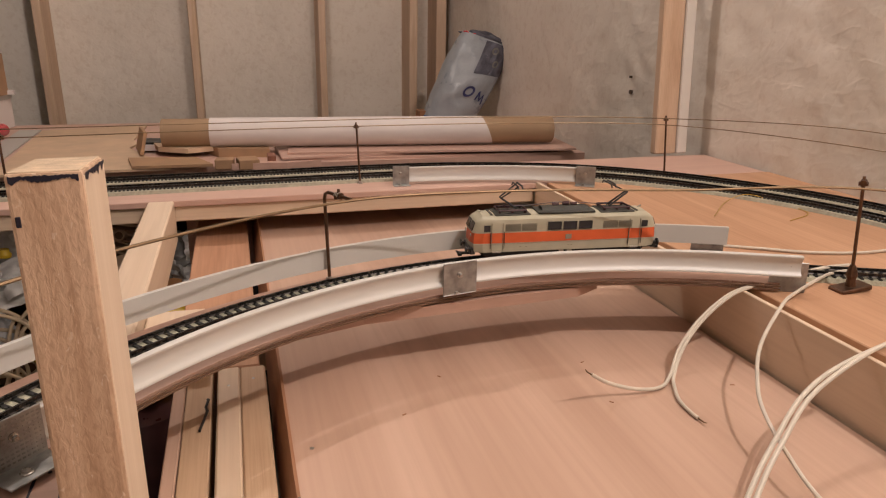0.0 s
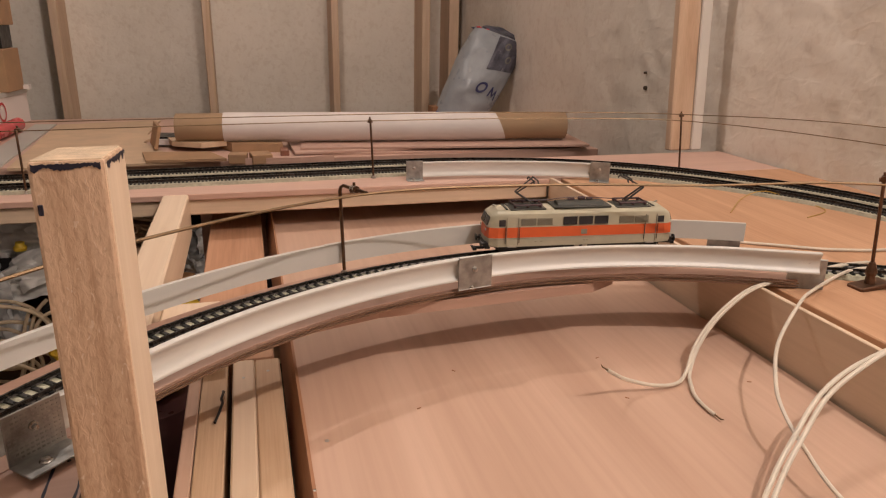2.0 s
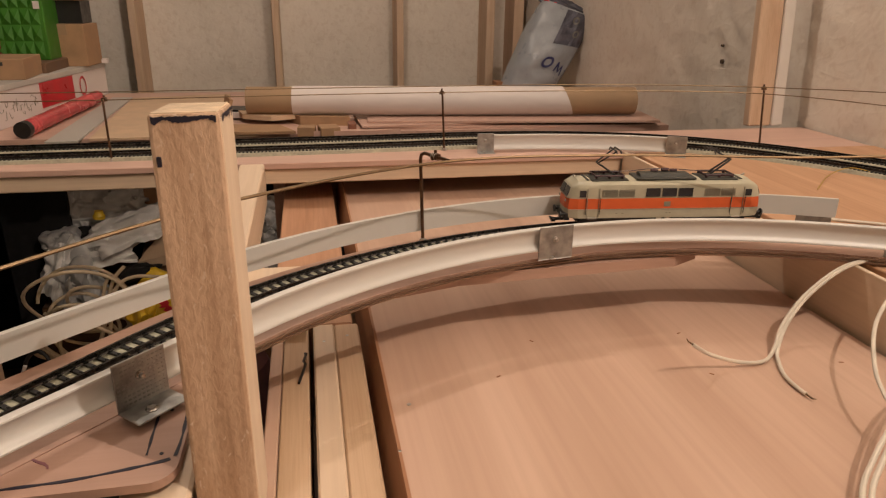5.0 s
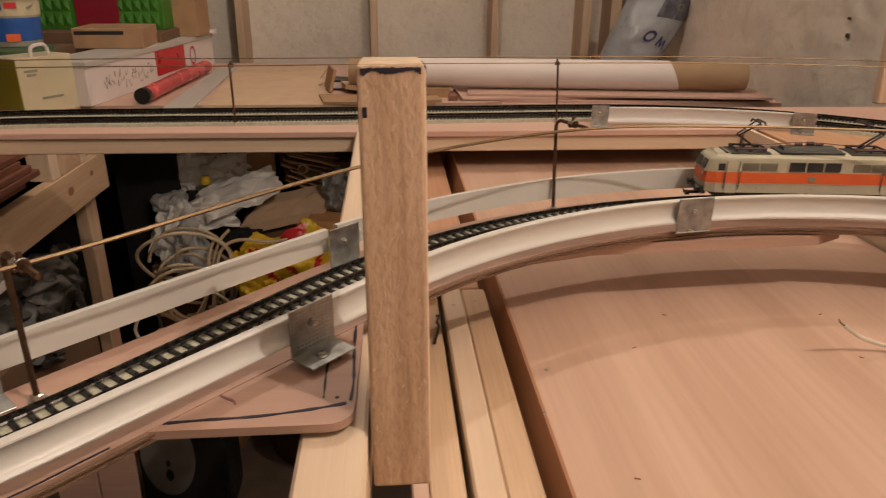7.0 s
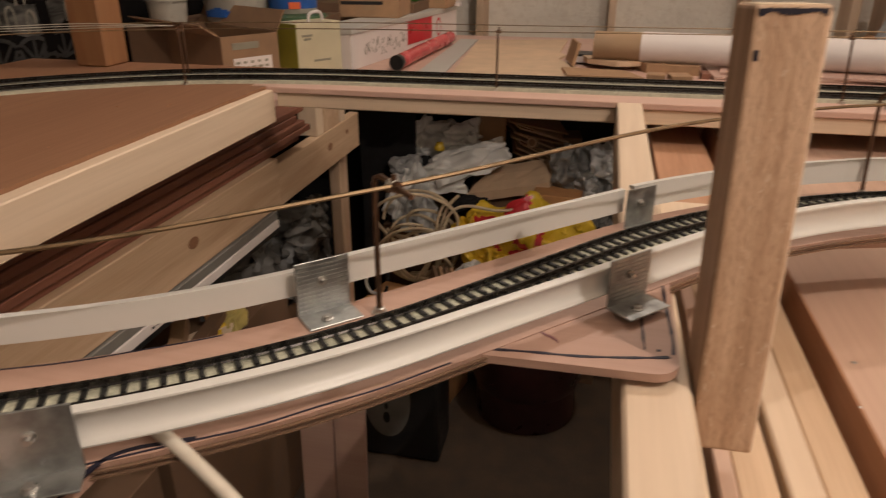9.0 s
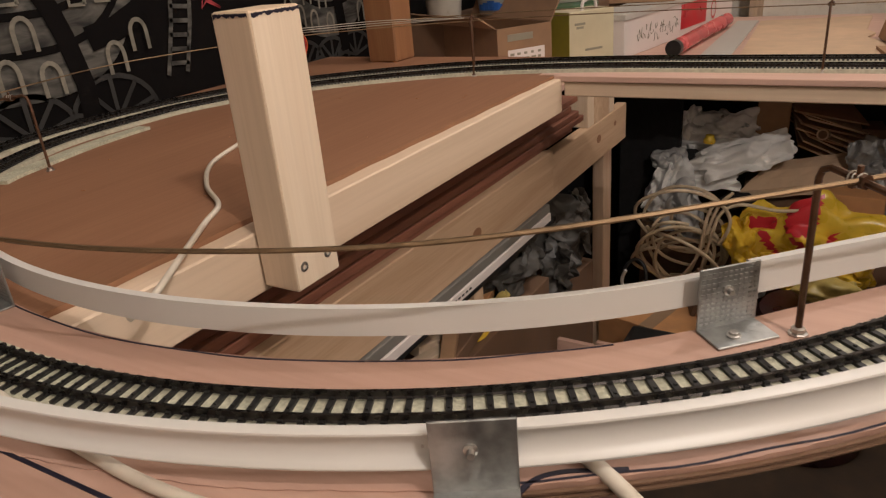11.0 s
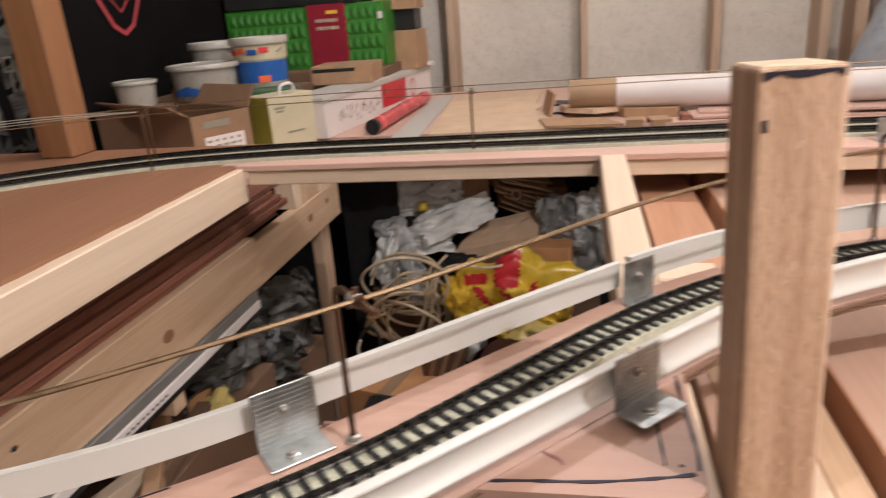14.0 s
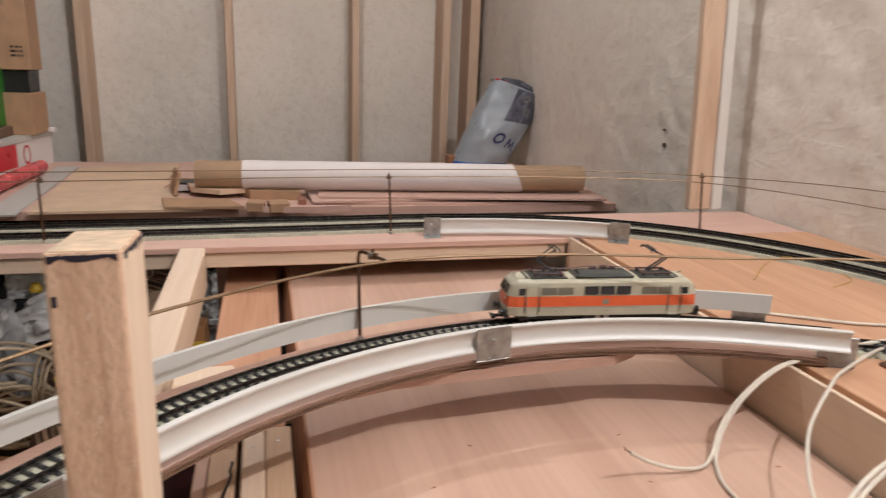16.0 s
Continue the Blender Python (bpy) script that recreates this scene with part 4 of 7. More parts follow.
wire([(-0.95, 1.03, 1.132), (-0.83, 1.09, 1.132), (-0.55, 1.14, 1.133), (-0.30, 1.145, 1.134), (0.18, 1.16, 1.135), (0.45, 1.13, 1.138), (0.68, 1.04, 1.142), (0.84, 0.84, 1.15), (0.87, 0.55, 1.15)], 0.0008, "thin overhead wire above the outer far track")


# ---- square posts with marked tops ----
END_GRAIN = plain("pale_end_grain", (0.66, 0.51, 0.35), 0.8, vary=0.22, scale=160, relief=0.0006, relief_scale=400)


def square_post(x0, x1, y0, y1, z0, z1, label, material, holes, marks, planed=True):
    e = thing("square_post", ((x0 + x1) / 2, (y0 + y1) / 2, z0), label, "wooden post", "square posts of the layout")
    part("timber", box(x0, x1, y0, y1, z0, z1, 0.0018, seg=2), material, e)
    if planed:
        # smooth planed side; its cream is lifted further to show light from the right
        part("planed_face", box(x1 - 0.002, x1 + 0.0004, y0 + 0.0012, y1 - 0.0012, z0 + 0.001, z1 - 0.0022, 0.0003), PLANED_LIT, e, "planed face of the post, paled to look lit from the right")
        part("end_grain", box(x0 + 0.0012, x1 - 0.0012, y0 + 0.0012, y1 - 0.0012, z1 - 0.002, z1 + 0.0004, 0.0003), END_GRAIN, e, "pale sawn end grain on top")
    rnd = random.Random(int(x0 * 1000))
    for face in marks:
        b = bmesh.new()
        lo, hi = (x0, x1) if face == "front" else (y0, y1)
        rows = []
        for k in range(41):
            u = lo + 0.0016 + (hi - lo - 0.0032) * k / 40
            top = z1 - 0.0008 - 0.0007 * rnd.random()
            deep = top - 0.0011 - 0.0030 * max(0, noise.noise(Vector((u * 210, 0, x0 * 9))) + 0.30) - 0.0006 * rnd.random()
            at = (lambda z: (u, y0 - 0.0003, z)) if face == "front" else (lambda z: (x1 + 0.0006, u, z))
            rows.append([b.verts.new(at(top)), b.verts.new(at(deep))])
        for q, w in zip(rows, rows[1:]):
            b.faces.new((q[0], w[0], w[1], q[1]))
        part("ink_mark", b, INK, e, "felt-pen line along the top edge")
    for hx, hy, hz, ax in holes:
        s = lathe([(0.0042, 0), (0.0042, 0.0006), (0.0022, 0.0009), (0.0018, 0.0002)], (0, 0, 0), 12)
        rot = Matrix.Rotation(radians(90), 4, "Y") if ax == "x" else Matrix.Rotation(radians(90), 4, "X")
        bmesh.ops.transform(s, matrix=Matrix.Translation((hx, hy, hz)) @ rot, verts=s.verts[:])
        part("screw", s, STEEL, e)
    return e


post = square_post(-0.0915, -0.0625, 0.330, 0.377, 1.0135, 1.2245, "square pine post with a pen-marked top, screwed to the beam", SAWN, [], ("front", "right"))
part("knot", box(-0.0895, -0.0875, 0.3295, 0.3305, 1.2025, 1.207, 0.0003), INK, post, "small dark knot")
post.rotation_euler = (radians(-3.2), radians(-0.6), 0)   # leans back a little
square_post(-0.6470, -0.6110, 0.388, 0.439, 0.997, 1.207, "pale square pine post with a pen-marked top", PINE_PALE, [(-0.6108, 0.398, 1.0155, "x"), (-0.6108, 0.4265, 1.016, "x")], ("front", "right"))

# ---- the locomotive ----
BEIGE = plain("beige_body", (0.47, 0.44, 0.325), 0.42, vary=0.08, scale=90)
ORANGE = plain("orange_band", (0.72, 0.13, 0.035), 0.38, vary=0.06, scale=90)
GLASS_DARK = plain("dark_window", (0.03, 0.03, 0.035), 0.12, vary=0.2)
GRILLE = plain("grey_grille", (0.27, 0.25, 0.19), 0.5, vary=0.1)
ROOF_GREY = plain("roof_grey", (0.050, 0.050, 0.040), 0.55, vary=0.2)
PANTO = plain("oxide_red_pantograph", (0.055, 0.018, 0.022), 0.45, vary=0.25)

LOCO_ANGLE = 84.2
la = radians(LOCO_ANGLE)
RAIL_TOP = TOP_Z + 0.0098
loco = thing("electric_locomotive", (C1[0] + R1 * math.cos(la), C1[1] + R1 * math.sin(la), RAIL_TOP), "beige and orange model electric locomotive with raised pantographs", "model locomotive")
loco.rotation_euler, loco.scale = (0, 0, la - math.pi / 2), (1.06, 1.06, 1.06)
HL, HW = 0.0905, 0.0172


def loft(sections):
    """A hull from closed rings of equal length."""
    b = bmesh.new()
    rings = [[b.verts.new(p) for p in s] for s in sections]
    k = len(rings[0])
    for q, w in zip(rings, rings[1:]):
        for j in range(k):
            b.faces.new((q[j], q[(j + 1) % k], w[(j + 1) % k], w[j]))
    b.faces.new(rings[0][::-1])
    b.faces.new(rings[-1])
    return b


def plan(z, inset, narrow):
    """The body's outline at a height: flat flanks, slightly pointed cabs."""
    l = HL - inset
    pts = []
    for s in (1, -1):
        pts += [(s * (l - 0.010), s * HW, z), (s * (l - 0.002), s * (HW - narrow), z), (s * l, s * (HW - narrow) * 0.45, z), (s * l, -s * (HW - narrow) * 0.45, z), (s * (l - 0.002), -s * (HW - narrow), z), (s * (l - 0.010), -s * HW, z)]
    return pts


lpart("body_skirt", loft([plan(0.0088, 0.0012, 0.0026), plan(0.0105, 0.0004, 0.0022), plan(0.0172, 0, 0.002)]), BEIGE, loco, "beige lower body")
lpart("body_band", loft([plan(0.0172, 0, 0.002), plan(0.0215, 0, 0.002), plan(0.0270, 0.0008, 0.0022)]), ORANGE, loco, "bright orange band")


def roof_ring(x, top, w):
    ring = []
    for k in range(13):
        a = math.pi * k / 12
        y = w * math.cos(a)
        ring.append((x, y, 0.0362 + (top - 0.0362) * (math.sin(a) ** 0.55)))
    return [(x, w, 0.0270)] + ring + [(x, -w, 0.0270)]


secs = []
for x, top, w in ((-1, 0.0370, 0.0125), (-0.985, 0.0392, 0.0140), (-0.955, 0.0412, 0.0158), (-0.88, 0.0422, HW - 0.0002), (-0.6, 0.0424, HW - 0.0002), (0.6, 0.0424, HW - 0.0002), (0.88, 0.0422, HW - 0.0002), (0.955, 0.0412, 0.0158), (0.985, 0.0392, 0.0140), (1, 0.0370, 0.0125)):
    ring = roof_ring(x * HL, top, w)
    if abs(x) > 0.9:
        ring = [(px - math.copysign(0.0055 * max(0, (pz - 0.027)) / 0.013, x), py, pz) for px, py, pz in ring]
        n = len(ring)
        ring[0] = (x * (HL - 0.0008), ring[0][1] + (0.0006 if abs(x) > 0.97 else 0), 0.0270)
        ring[-1] = (x * (HL - 0.0008), ring[-1][1], 0.0270)
    secs.append(ring)
lpart("body_upper", loft(secs), BEIGE, loco, "beige upper body and rounded roof", smooth=True)


def panel(x0, x1, z0, z1, side, material, name, lift=0.0004, bev=0.0006):
    y = side * (HW - 0.0002)
    return lpart(name, box(x0, x1, min(y - 0.0004 * side, y + lift * side), max(y - 0.0004 * side, y + lift * side), z0, z1), material, loco)


for side in (1, -1):
    for x0, x1 in ((-0.0186, -0.0064), (-0.0036, 0.0086), (0.0114, 0.0236)):
        w = panel(x0, x1, 0.0290, 0.0358, side, GLASS_DARK, "side_window", 0.0005)
        y = side * (HW + 0.0004)
        rim = bmesh.new()
        for a0, a1, c0, c1 in ((x0 - 0.0004, x1 + 0.0004, 0.0286, 0.0291), (x0 - 0.0004, x1 + 0.0004, 0.0357, 0.0362), (x0 - 0.0004, x0 + 0.0001, 0.0286, 0.0362), (x1 - 0.0001, x1 + 0.0004, 0.0286, 0.0362)):
            box(a0, a1, y - 0.0004, y + 0.0004, c0, c1, bm=rim)
        lpart("frame", rim, BLACK, w)
    for x0, x1 in ((-0.0590, -0.0450), (-0.0437, -0.0295), (0.0352, 0.0494), (0.0507, 0.0640)):
        g = panel(x0, x1, 0.0286, 0.0352, side, GRILLE, "vent_grille", 0.0003)
        lv = bmesh.new()
        for k in range(7):
            z = 0.0291 + 0.00085 * k
            box(x0, x1, side * HW - 0.0005, side * HW + 0.0006, z, z + 0.0003, bm=lv)
        lpart("louvre", lv, GRILLE, g)
    for s in (-1, 1):
        panel(min(s * 0.0795, s * 0.0735), max(s * 0.0795, s * 0.0735), 0.0285, 0.0345, side, GLASS_DARK, "cab_side_window", 0.0004)
        y = side * (HW + 0.0002)
        lv = bmesh.new()
        for x in (0.0615, 0.0722):
            box(s * x - 0.0002, s * x + 0.0002, y - 0.0003, y + 0.0003, 0.0105, 0.0365, bm=lv)
        lpart("door_joint", lv, GRILLE, loco)
        for x in (0.0605, 0.0735):
            lpart("hand_rod", tube([(s * x, side * (HW + 0.0011), 0.0125), (s * x, side * (HW + 0.0013), 0.0280)], 0.00035, 5), BLACK, loco)
        lpart("door_step", box(min(s * 0.063, s * 0.071), max(s * 0.063, s * 0.071), side * (HW + 0.0004) - 0.0012, side * (HW + 0.0004) + 0.0012, 0.0086, 0.0098), SILVER, loco)
    lpart("emblem_plate", box(-0.0014, 0.0044, side * HW - 0.0004, side * HW + 0.0004, 0.0193, 0.0238), GRILLE, loco, "small grey emblem plate")
    bars = bmesh.new()
    for x in (-0.0455, -0.0400, 0.001, 0.004):
        box(x, x + 0.0018, side * HW - 0.0003, side * HW + 0.00025, 0.0130, 0.0136, bm=bars)
    lpart("small_print", bars, GRILLE, loco)
    lpart("pin_stripe", box(-0.0895, 0.0895, side * (HW + 0.0001) - 0.0003, side * (HW + 0.0001) + 0.0002, 0.0170, 0.0174), SILVER, loco)

for s in (-1, 1):
    def at(x, y, z):
        return (s * x, y, z)
    for y in (-0.0066, 0.0066):
        b = bmesh.new()
        pts = [(HL - 0.0010, y - 0.0054, 0.0288), (HL - 0.0010, y + 0.0054, 0.0288), (HL - 0.0040, y + 0.0050, 0.0362), (HL - 0.0040, y - 0.0050, 0.0362)]
        f0 = [b.verts.new(at(px + 0.0006, py, pz)) for px, py, pz in pts]
        f1 = [b.verts.new(at(px - 0.0016, py, pz)) for px, py, pz in pts]
        b.faces.new(f0)
        b.faces.new(f1[::-1])
        for k in range(4):
            b.faces.new((f0[k], f1[k], f1[(k + 1) % 4], f0[(k + 1) % 4]))
        lpart("windscreen", b, GLASS_DARK, loco)
    for y in (-0.0105, 0.0105):
        b = lathe([(0.0015, 0), (0.0013, 0.0006)], (0, 0, 0), 10)
        bmesh.ops.transform(b, matrix=Matrix.Translation(at(HL - 0.0004, y, 0.0245)) @ Matrix.Rotation(radians(90 * s), 4, "Y"), verts=b.verts[:])
        lpart("headlight", b, SILVER, loco)
        b = lathe([(0.0012, -0.003), (0.0012, 0.0035), (0.0033, 0.0035), (0.0033, 0.0045)], (0, 0, 0), 12)
        bmesh.ops.transform(b, matrix=Matrix.Translation(at(HL, y, 0.0108)) @ Matrix.Rotation(radians(90 * s), 4, "Y"), verts=b.verts[:])
        lpart("buffer", b, BLACK, loco)
    lpart("buffer_beam", box(min(s * (HL - 0.004), s * (HL + 0.0008)), max(s * (HL - 0.004), s * (HL + 0.0008)), -0.0145, 0.0145, 0.0065, 0.0125, 0.0004), BLACK, loco)
    b = box(min(s * (HL - 0.006), s * (HL + 0.007)), max(s * (HL - 0.006), s * (HL + 0.007)), -0.0016, 0.0016, 0.0028, 0.0048)
    box(min(s * (HL + 0.006), s * (HL + 0.0095)), max(s * (HL + 0.006), s * (HL + 0.0095)), -0.0035, 0.0035, 0.0020, 0.0045, bm=b)
    tube([at(HL + 0.008, -0.0045, 0.004), at(HL + 0.0105, -0.002, 0.0055), at(HL + 0.0105, 0.002, 0.0055), at(HL + 0.008, 0.0045, 0.004)], 0.0006, 5, b)
    lpart("coupling", b, BLACK, loco)
    # bogie with wheels
    bogie = lpart("bogie", box(min(s * 0.028, s * 0.078), max(s * 0.028, s * 0.078), -0.0125, 0.0125, 0.0035, 0.0085, 0.0008), BLACK, loco)
    for x in (0.034, 0.072):
        for y in (-0.0095, 0.0095):
            b = lathe([(0.0062, -0.0008), (0.0062, 0.0002), (0.0054, 0.0004), (0.0054, 0.0016), (0.002, 0.0018)], (0, 0, 0), 16)
            bmesh.ops.transform(b, matrix=Matrix.Translation(at(x, y, 0.0055)) @ Matrix.Rotation(radians(-90 if y > 0 else 90), 4, "X"), verts=b.verts[:])
            lpart("wheel", b, RAIL, bogie)
    # pantograph on its dark deck
    px = 0.0510
    lpart("roof_deck", box(min(s * 0.034, s * 0.068), max(s * 0.034, s * 0.068), -0.0118, 0.0118, 0.0415, 0.0428, 0.0004), ROOF_GREY, loco)
    panto = lpart("pantograph", tube([at(px - 0.013, -0.0085, 0.0455), at(px + 0.013, -0.0085, 0.0455), at(px + 0.013, 0.0085, 0.0455), at(px - 0.013, 0.0085, 0.0455), at(px - 0.013, -0.0085, 0.0455)], 0.0010, 6), PANTO, loco, "oxide-red folding pantograph")
    for y in (-0.0085, 0.0085):
        for x in (-0.012, 0.0, 0.012):
            lpart("insulator", lathe([(0.0012, 0), (0.0016, 0.0008), (0.001, 0.0012), (0.0015, 0.002)], at(px + x, y, 0.0434), 8), PANTO, panto)
    knee = at(px + 0.010, 0, 0.0560)
    if s > 0:
        knee = at(px + 0.012, 0, 0.0585)
    lower = bmesh.new()
    for y in (-0.003, 0.003):
        tube([at(px - 0.006, y, 0.0455), (knee[0], y * 0.7, knee[2])], 0.0009, 6, lower)
    lpart("lower_arm", lower, BLACK, panto)
    uparm = bmesh.new()
    for y in (-0.0025, 0.0025):
        tube([(knee[0], y, knee[2]), at(px - 0.006, y * 2.2, 0.0672)], 0.0007, 6, uparm)
    lpart("upper_arm", uparm, BLACK, panto)
    head = bmesh.new()
    for x in (-0.002, 0.002):
        tube([at(px - 0.006 + x, -0.0115, 0.0655), at(px - 0.006 + x, -0.0085, 0.0680), at(px - 0.006 + x, 0.0085, 0.0680), at(px - 0.006 + x, 0.0115, 0.0655)], 0.0008, 6, head)
    lpart("collector_head", head, BLACK, panto)
    lpart("roof_horn", tube([at(0.077, 0.004, 0.0418), at(0.081, 0.004, 0.0436)], [0.0005, 0.001], 6), SILVER, loco)
    walkway = box(min(s * 0.070, s * 0.072), max(s * 0.070, s * 0.072), -0.010, 0.010, 0.0421, 0.0428)
    lpart("roof_strip", walkway, ROOF_GREY, loco)

lpart("underframe", box(-0.080, 0.080, -0.0105, 0.0105, 0.0045, 0.0090), BLACK, loco)
lpart("battery_box", box(-0.017, 0.017, -0.0145, 0.0145, 0.0035, 0.0085, 0.0008), BLACK, loco)
for x in (-0.006, 0.002):
    lpart("tank_cap", box(x, x + 0.0045, -0.0152, -0.0142, 0.0045, 0.0078), SILVER, loco)
hatch = box(-0.0265, 0.0290, -0.0112, 0.0112, 0.0418, 0.0438, 0.0004)
hatch = lpart("roof_hatch", hatch, ROOF_GREY, loco)
lpart("hatch_ridge", loft([[(x, y, z) for y, z in ((-0.0062, 0.0436), (0.0062, 0.0436), (0.0045, 0.0466), (-0.0045, 0.0466))] for x in (-0.0215, 0.0235)]), ROOF_GREY, hatch)
lv = bmesh.new()
for k in range(18):
    for y in (-0.0113, 0.0113):
        box(-0.0255 + 0.003 * k, -0.0241 + 0.003 * k, y - 0.0005, y + 0.0005, 0.0424, 0.0434, bm=lv)
tagged(lpart("hatch_rivets", lv, ROOF_GREY, hatch), kind="stuff")
for x, z, r in ((-0.006, 0.0472, 0.0016), (0.004, 0.0482, 0.0018), (0.012, 0.0476, 0.0015)):
    b = tube([(x - 0.003, 0.003, z), (x + 0.003, 0.003, z)], r, 8)
    tube([(x, 0.003, 0.0455), (x, 0.003, z)], 0.0008, 6, b)
    lpart("circuit_breaker", b, PANTO, loco, "dark red roof insulator")
lpart("roof_cable", tube(spline([(-0.052, 0.004, 0.0465), (-0.030, 0.004, 0.0470), (-0.008, 0.004, 0.0490), (0.014, 0.004, 0.0485), (0.035, 0.004, 0.0468), (0.050, 0.004, 0.0465)], 0.003), 0.0004, 5), PANTO, loco)

# ---- lamps on the ceiling ----
BULB = bpy.data.materials.new("lit_bulb")
BULB.use_nodes = True
BULB.node_tree.nodes["Principled BSDF"].inputs["Emission Color"].default_value = (1, 0.84, 0.68, 1)
BULB.node_tree.nodes["Principled BSDF"].inputs["Emission Strength"].default_value = 6.0
for (x, y, z), _, _ in LAMPS:
    e = thing("ceiling_lamp", (x, y, z), "bare bulb hanging from the ceiling on a cord", "ceiling lamp", "bare bulbs")
    part("cord", tube([(x, y, z + 0.085), (x, y, 2.75)], 0.003, 6), BLACK, e)
    part("socket", lathe([(0.017, 0.045), (0.02, 0.05), (0.02, 0.08), (0.008, 0.09)], (x, y, z), 16), BLACK, e)


# ---- small builders ----
def carton(name, cx, cy, z0, w, d, h, turn, material, label, category="box", group="", tape=True):
    """A corrugated box in its own frame: x across, y deep."""
    e = thing(name, (cx, cy, z0), label, category, group)
    e.rotation_euler = (0, 0, radians(turn))
    lpart("body", box(-w / 2, w / 2, -d / 2, d / 2, 0, h, 0.0015), material, e)
    if tape:
        lpart("tape", box(-0.018, 0.018, -d / 2 - 0.0006, d / 2 + 0.0006, h - 0.03, h + 0.0006), KRAFT, e)
    return e


def creases(seed, count, lo, hi):
    """Random directions, pitches and heights for sharp folds."""
    rnd = random.Random(seed)
    out = []
    for k in range(count):
        n = Vector((rnd.gauss(0, 1), rnd.gauss(0, 1), rnd.gauss(0, 1))).normalized()
        out.append((n, rnd.uniform(0, 2), lo + (hi - lo) * k / max(1, count - 1)))
    return out


def fold_height(p, folds, o):
    """Sharp ridges and flat facets: triangle waves along warped directions."""
    q = p + 0.30 * Vector((noise.noise(p * 1.6 + o), noise.noise(p * 1.6 - o), noise.noise(p * 1.9 + o * 2)))
    q += 0.07 * Vector((noise.noise(p * 5 + o), noise.noise(p * 5 - o), noise.noise(p * 5 + o * 2)))
    total = 0.0
    for k, (n, c, f) in enumerate(folds):
        fade = max(0.0, 0.35 + 1.3 * noise.noise(p * 1.3 + o + n * 3.0))
        total += fade * (abs((n.dot(q) * f + c) % 2 - 1) - 0.5) / f
    return total


def folded(sx, sy, sz, seed, folds=26, depth=0.30, detail=5):
    """Crumpled film about the origin: a ball with many sharp creases."""
    o = Vector((seed * 1.37, -seed, seed * 0.61))
    lines = creases(seed, folds // 3, 0.9, 3.2)
    b = bmesh.new()
    bmesh.ops.create_icosphere(b, subdivisions=detail, radius=1)
    for v in b.verts:
        p = v.co.copy()
        r = max(0.3, 1.0 + 0.30 * noise.noise(p * 1.2 + o) + depth * 1.7 * fold_height(p, lines, o))
        v.co = Vector((p.x * r * sx, p.y * r * sy, max(p.z * r, -0.85) * sz))
    return b


def film_sheet(w, h, seed, deep=0.25, n=44):
    """A crumpled sheet of film standing in its own x-z plane, with a torn, wavering outline."""
    o = Vector((seed * 0.77, seed, -seed * 1.3))
    lines = creases(seed + 500, 8, 0.9, 3.6)
    b = bmesh.new()
    faces = []
    for s in (0, 1):
        grid = []
        for i in range(n + 1):
            row = []
            for k in range(n + 1):
                u, v = 2 * i / n - 1, 2 * k / n - 1
                l = max(abs(u), abs(v), 1e-6)
                d = Vector((u, 0, v))
                d = d * (l / max(d.length, 1e-6)) * (0.25 + 0.75 * (d.length / l))
                rim = 1 + 0.22 * noise.noise(d.normalized() * 1.7 + o) + 0.16 * noise.noise(d.normalized() * 4.3 + o) if d.length else 1
                d = d * rim
                y = fold_height(d * 1.2, lines, o) * deep * 2.2 + 0.18 * deep * noise.noise(d * 1.5 + o) + 0.55 * deep * d.length_squared
                row.append(b.verts.new((d.x * w, (y + s * 0.012) * (w + h) / 2, d.z * h)))
            grid.append(row)
        faces.append(grid)
    for s, grid in enumerate(faces):
        for i in range(n):
            for k in range(n):
                q = (grid[i][k], grid[i + 1][k], grid[i + 1][k + 1], grid[i][k + 1])
                b.faces.new(q if s == 0 else q[::-1])
    rim = [(i, 0) for i in range(n)] + [(n, k) for k in range(n)] + [(i, n) for i in range(n, 0, -1)] + [(0, k) for k in range(n, 0, -1)]
    for (i, k), (i2, k2) in zip(rim, rim[1:] + rim[:1]):
        b.faces.new((faces[0][i2][k2], faces[0][i][k], faces[1][i][k], faces[1][i2][k2]))
    return b


def drape(e, at, w, h, seed, material, tilt=0.0, turn=0.0, lean=-20.0, deep=0.25, name="film_fold"):
    """One loose fold of film hanging over a bag."""
    lpart(name, film_sheet(w, h, seed, deep), material, e, smooth=True).matrix_basis = pose(*at, lean, tilt, turn)


def film_bag(at, size, seed, material, label, tilt=0.0, turn=0.0, folds=26, depth=0.30, name="plastic_bag", category="plastic bag", group="bags in the heap"):
    e = thing(name, at, label, category, group)
    e.rotation_euler = (0, radians(tilt), radians(turn))
    lpart("film", folded(*size, seed, folds, depth), material, e, smooth=True)
    return e


def flat_piece(name, poly, z, t, material, label, category="board", group=""):
    return solo(name, outline(poly, z, z + t), material, label, category, group)


def bars(b, rows, w, x0, z0, y, step=0.006, seed=1, tilt=0.0):
    """Illegible print: short dark bars in rows, on a face that looks towards -y."""
    rnd = random.Random(seed)
    for k in range(rows):
        x = x0
        while x < x0 + w:
            l = rnd.uniform(0.004, 0.014)
            box(x, min(x + l, x0 + w), y - 0.0006, y + 0.0004, z0 - k * step, z0 - k * step + step * 0.45, bm=b)
            x += l + 0.004
    return b


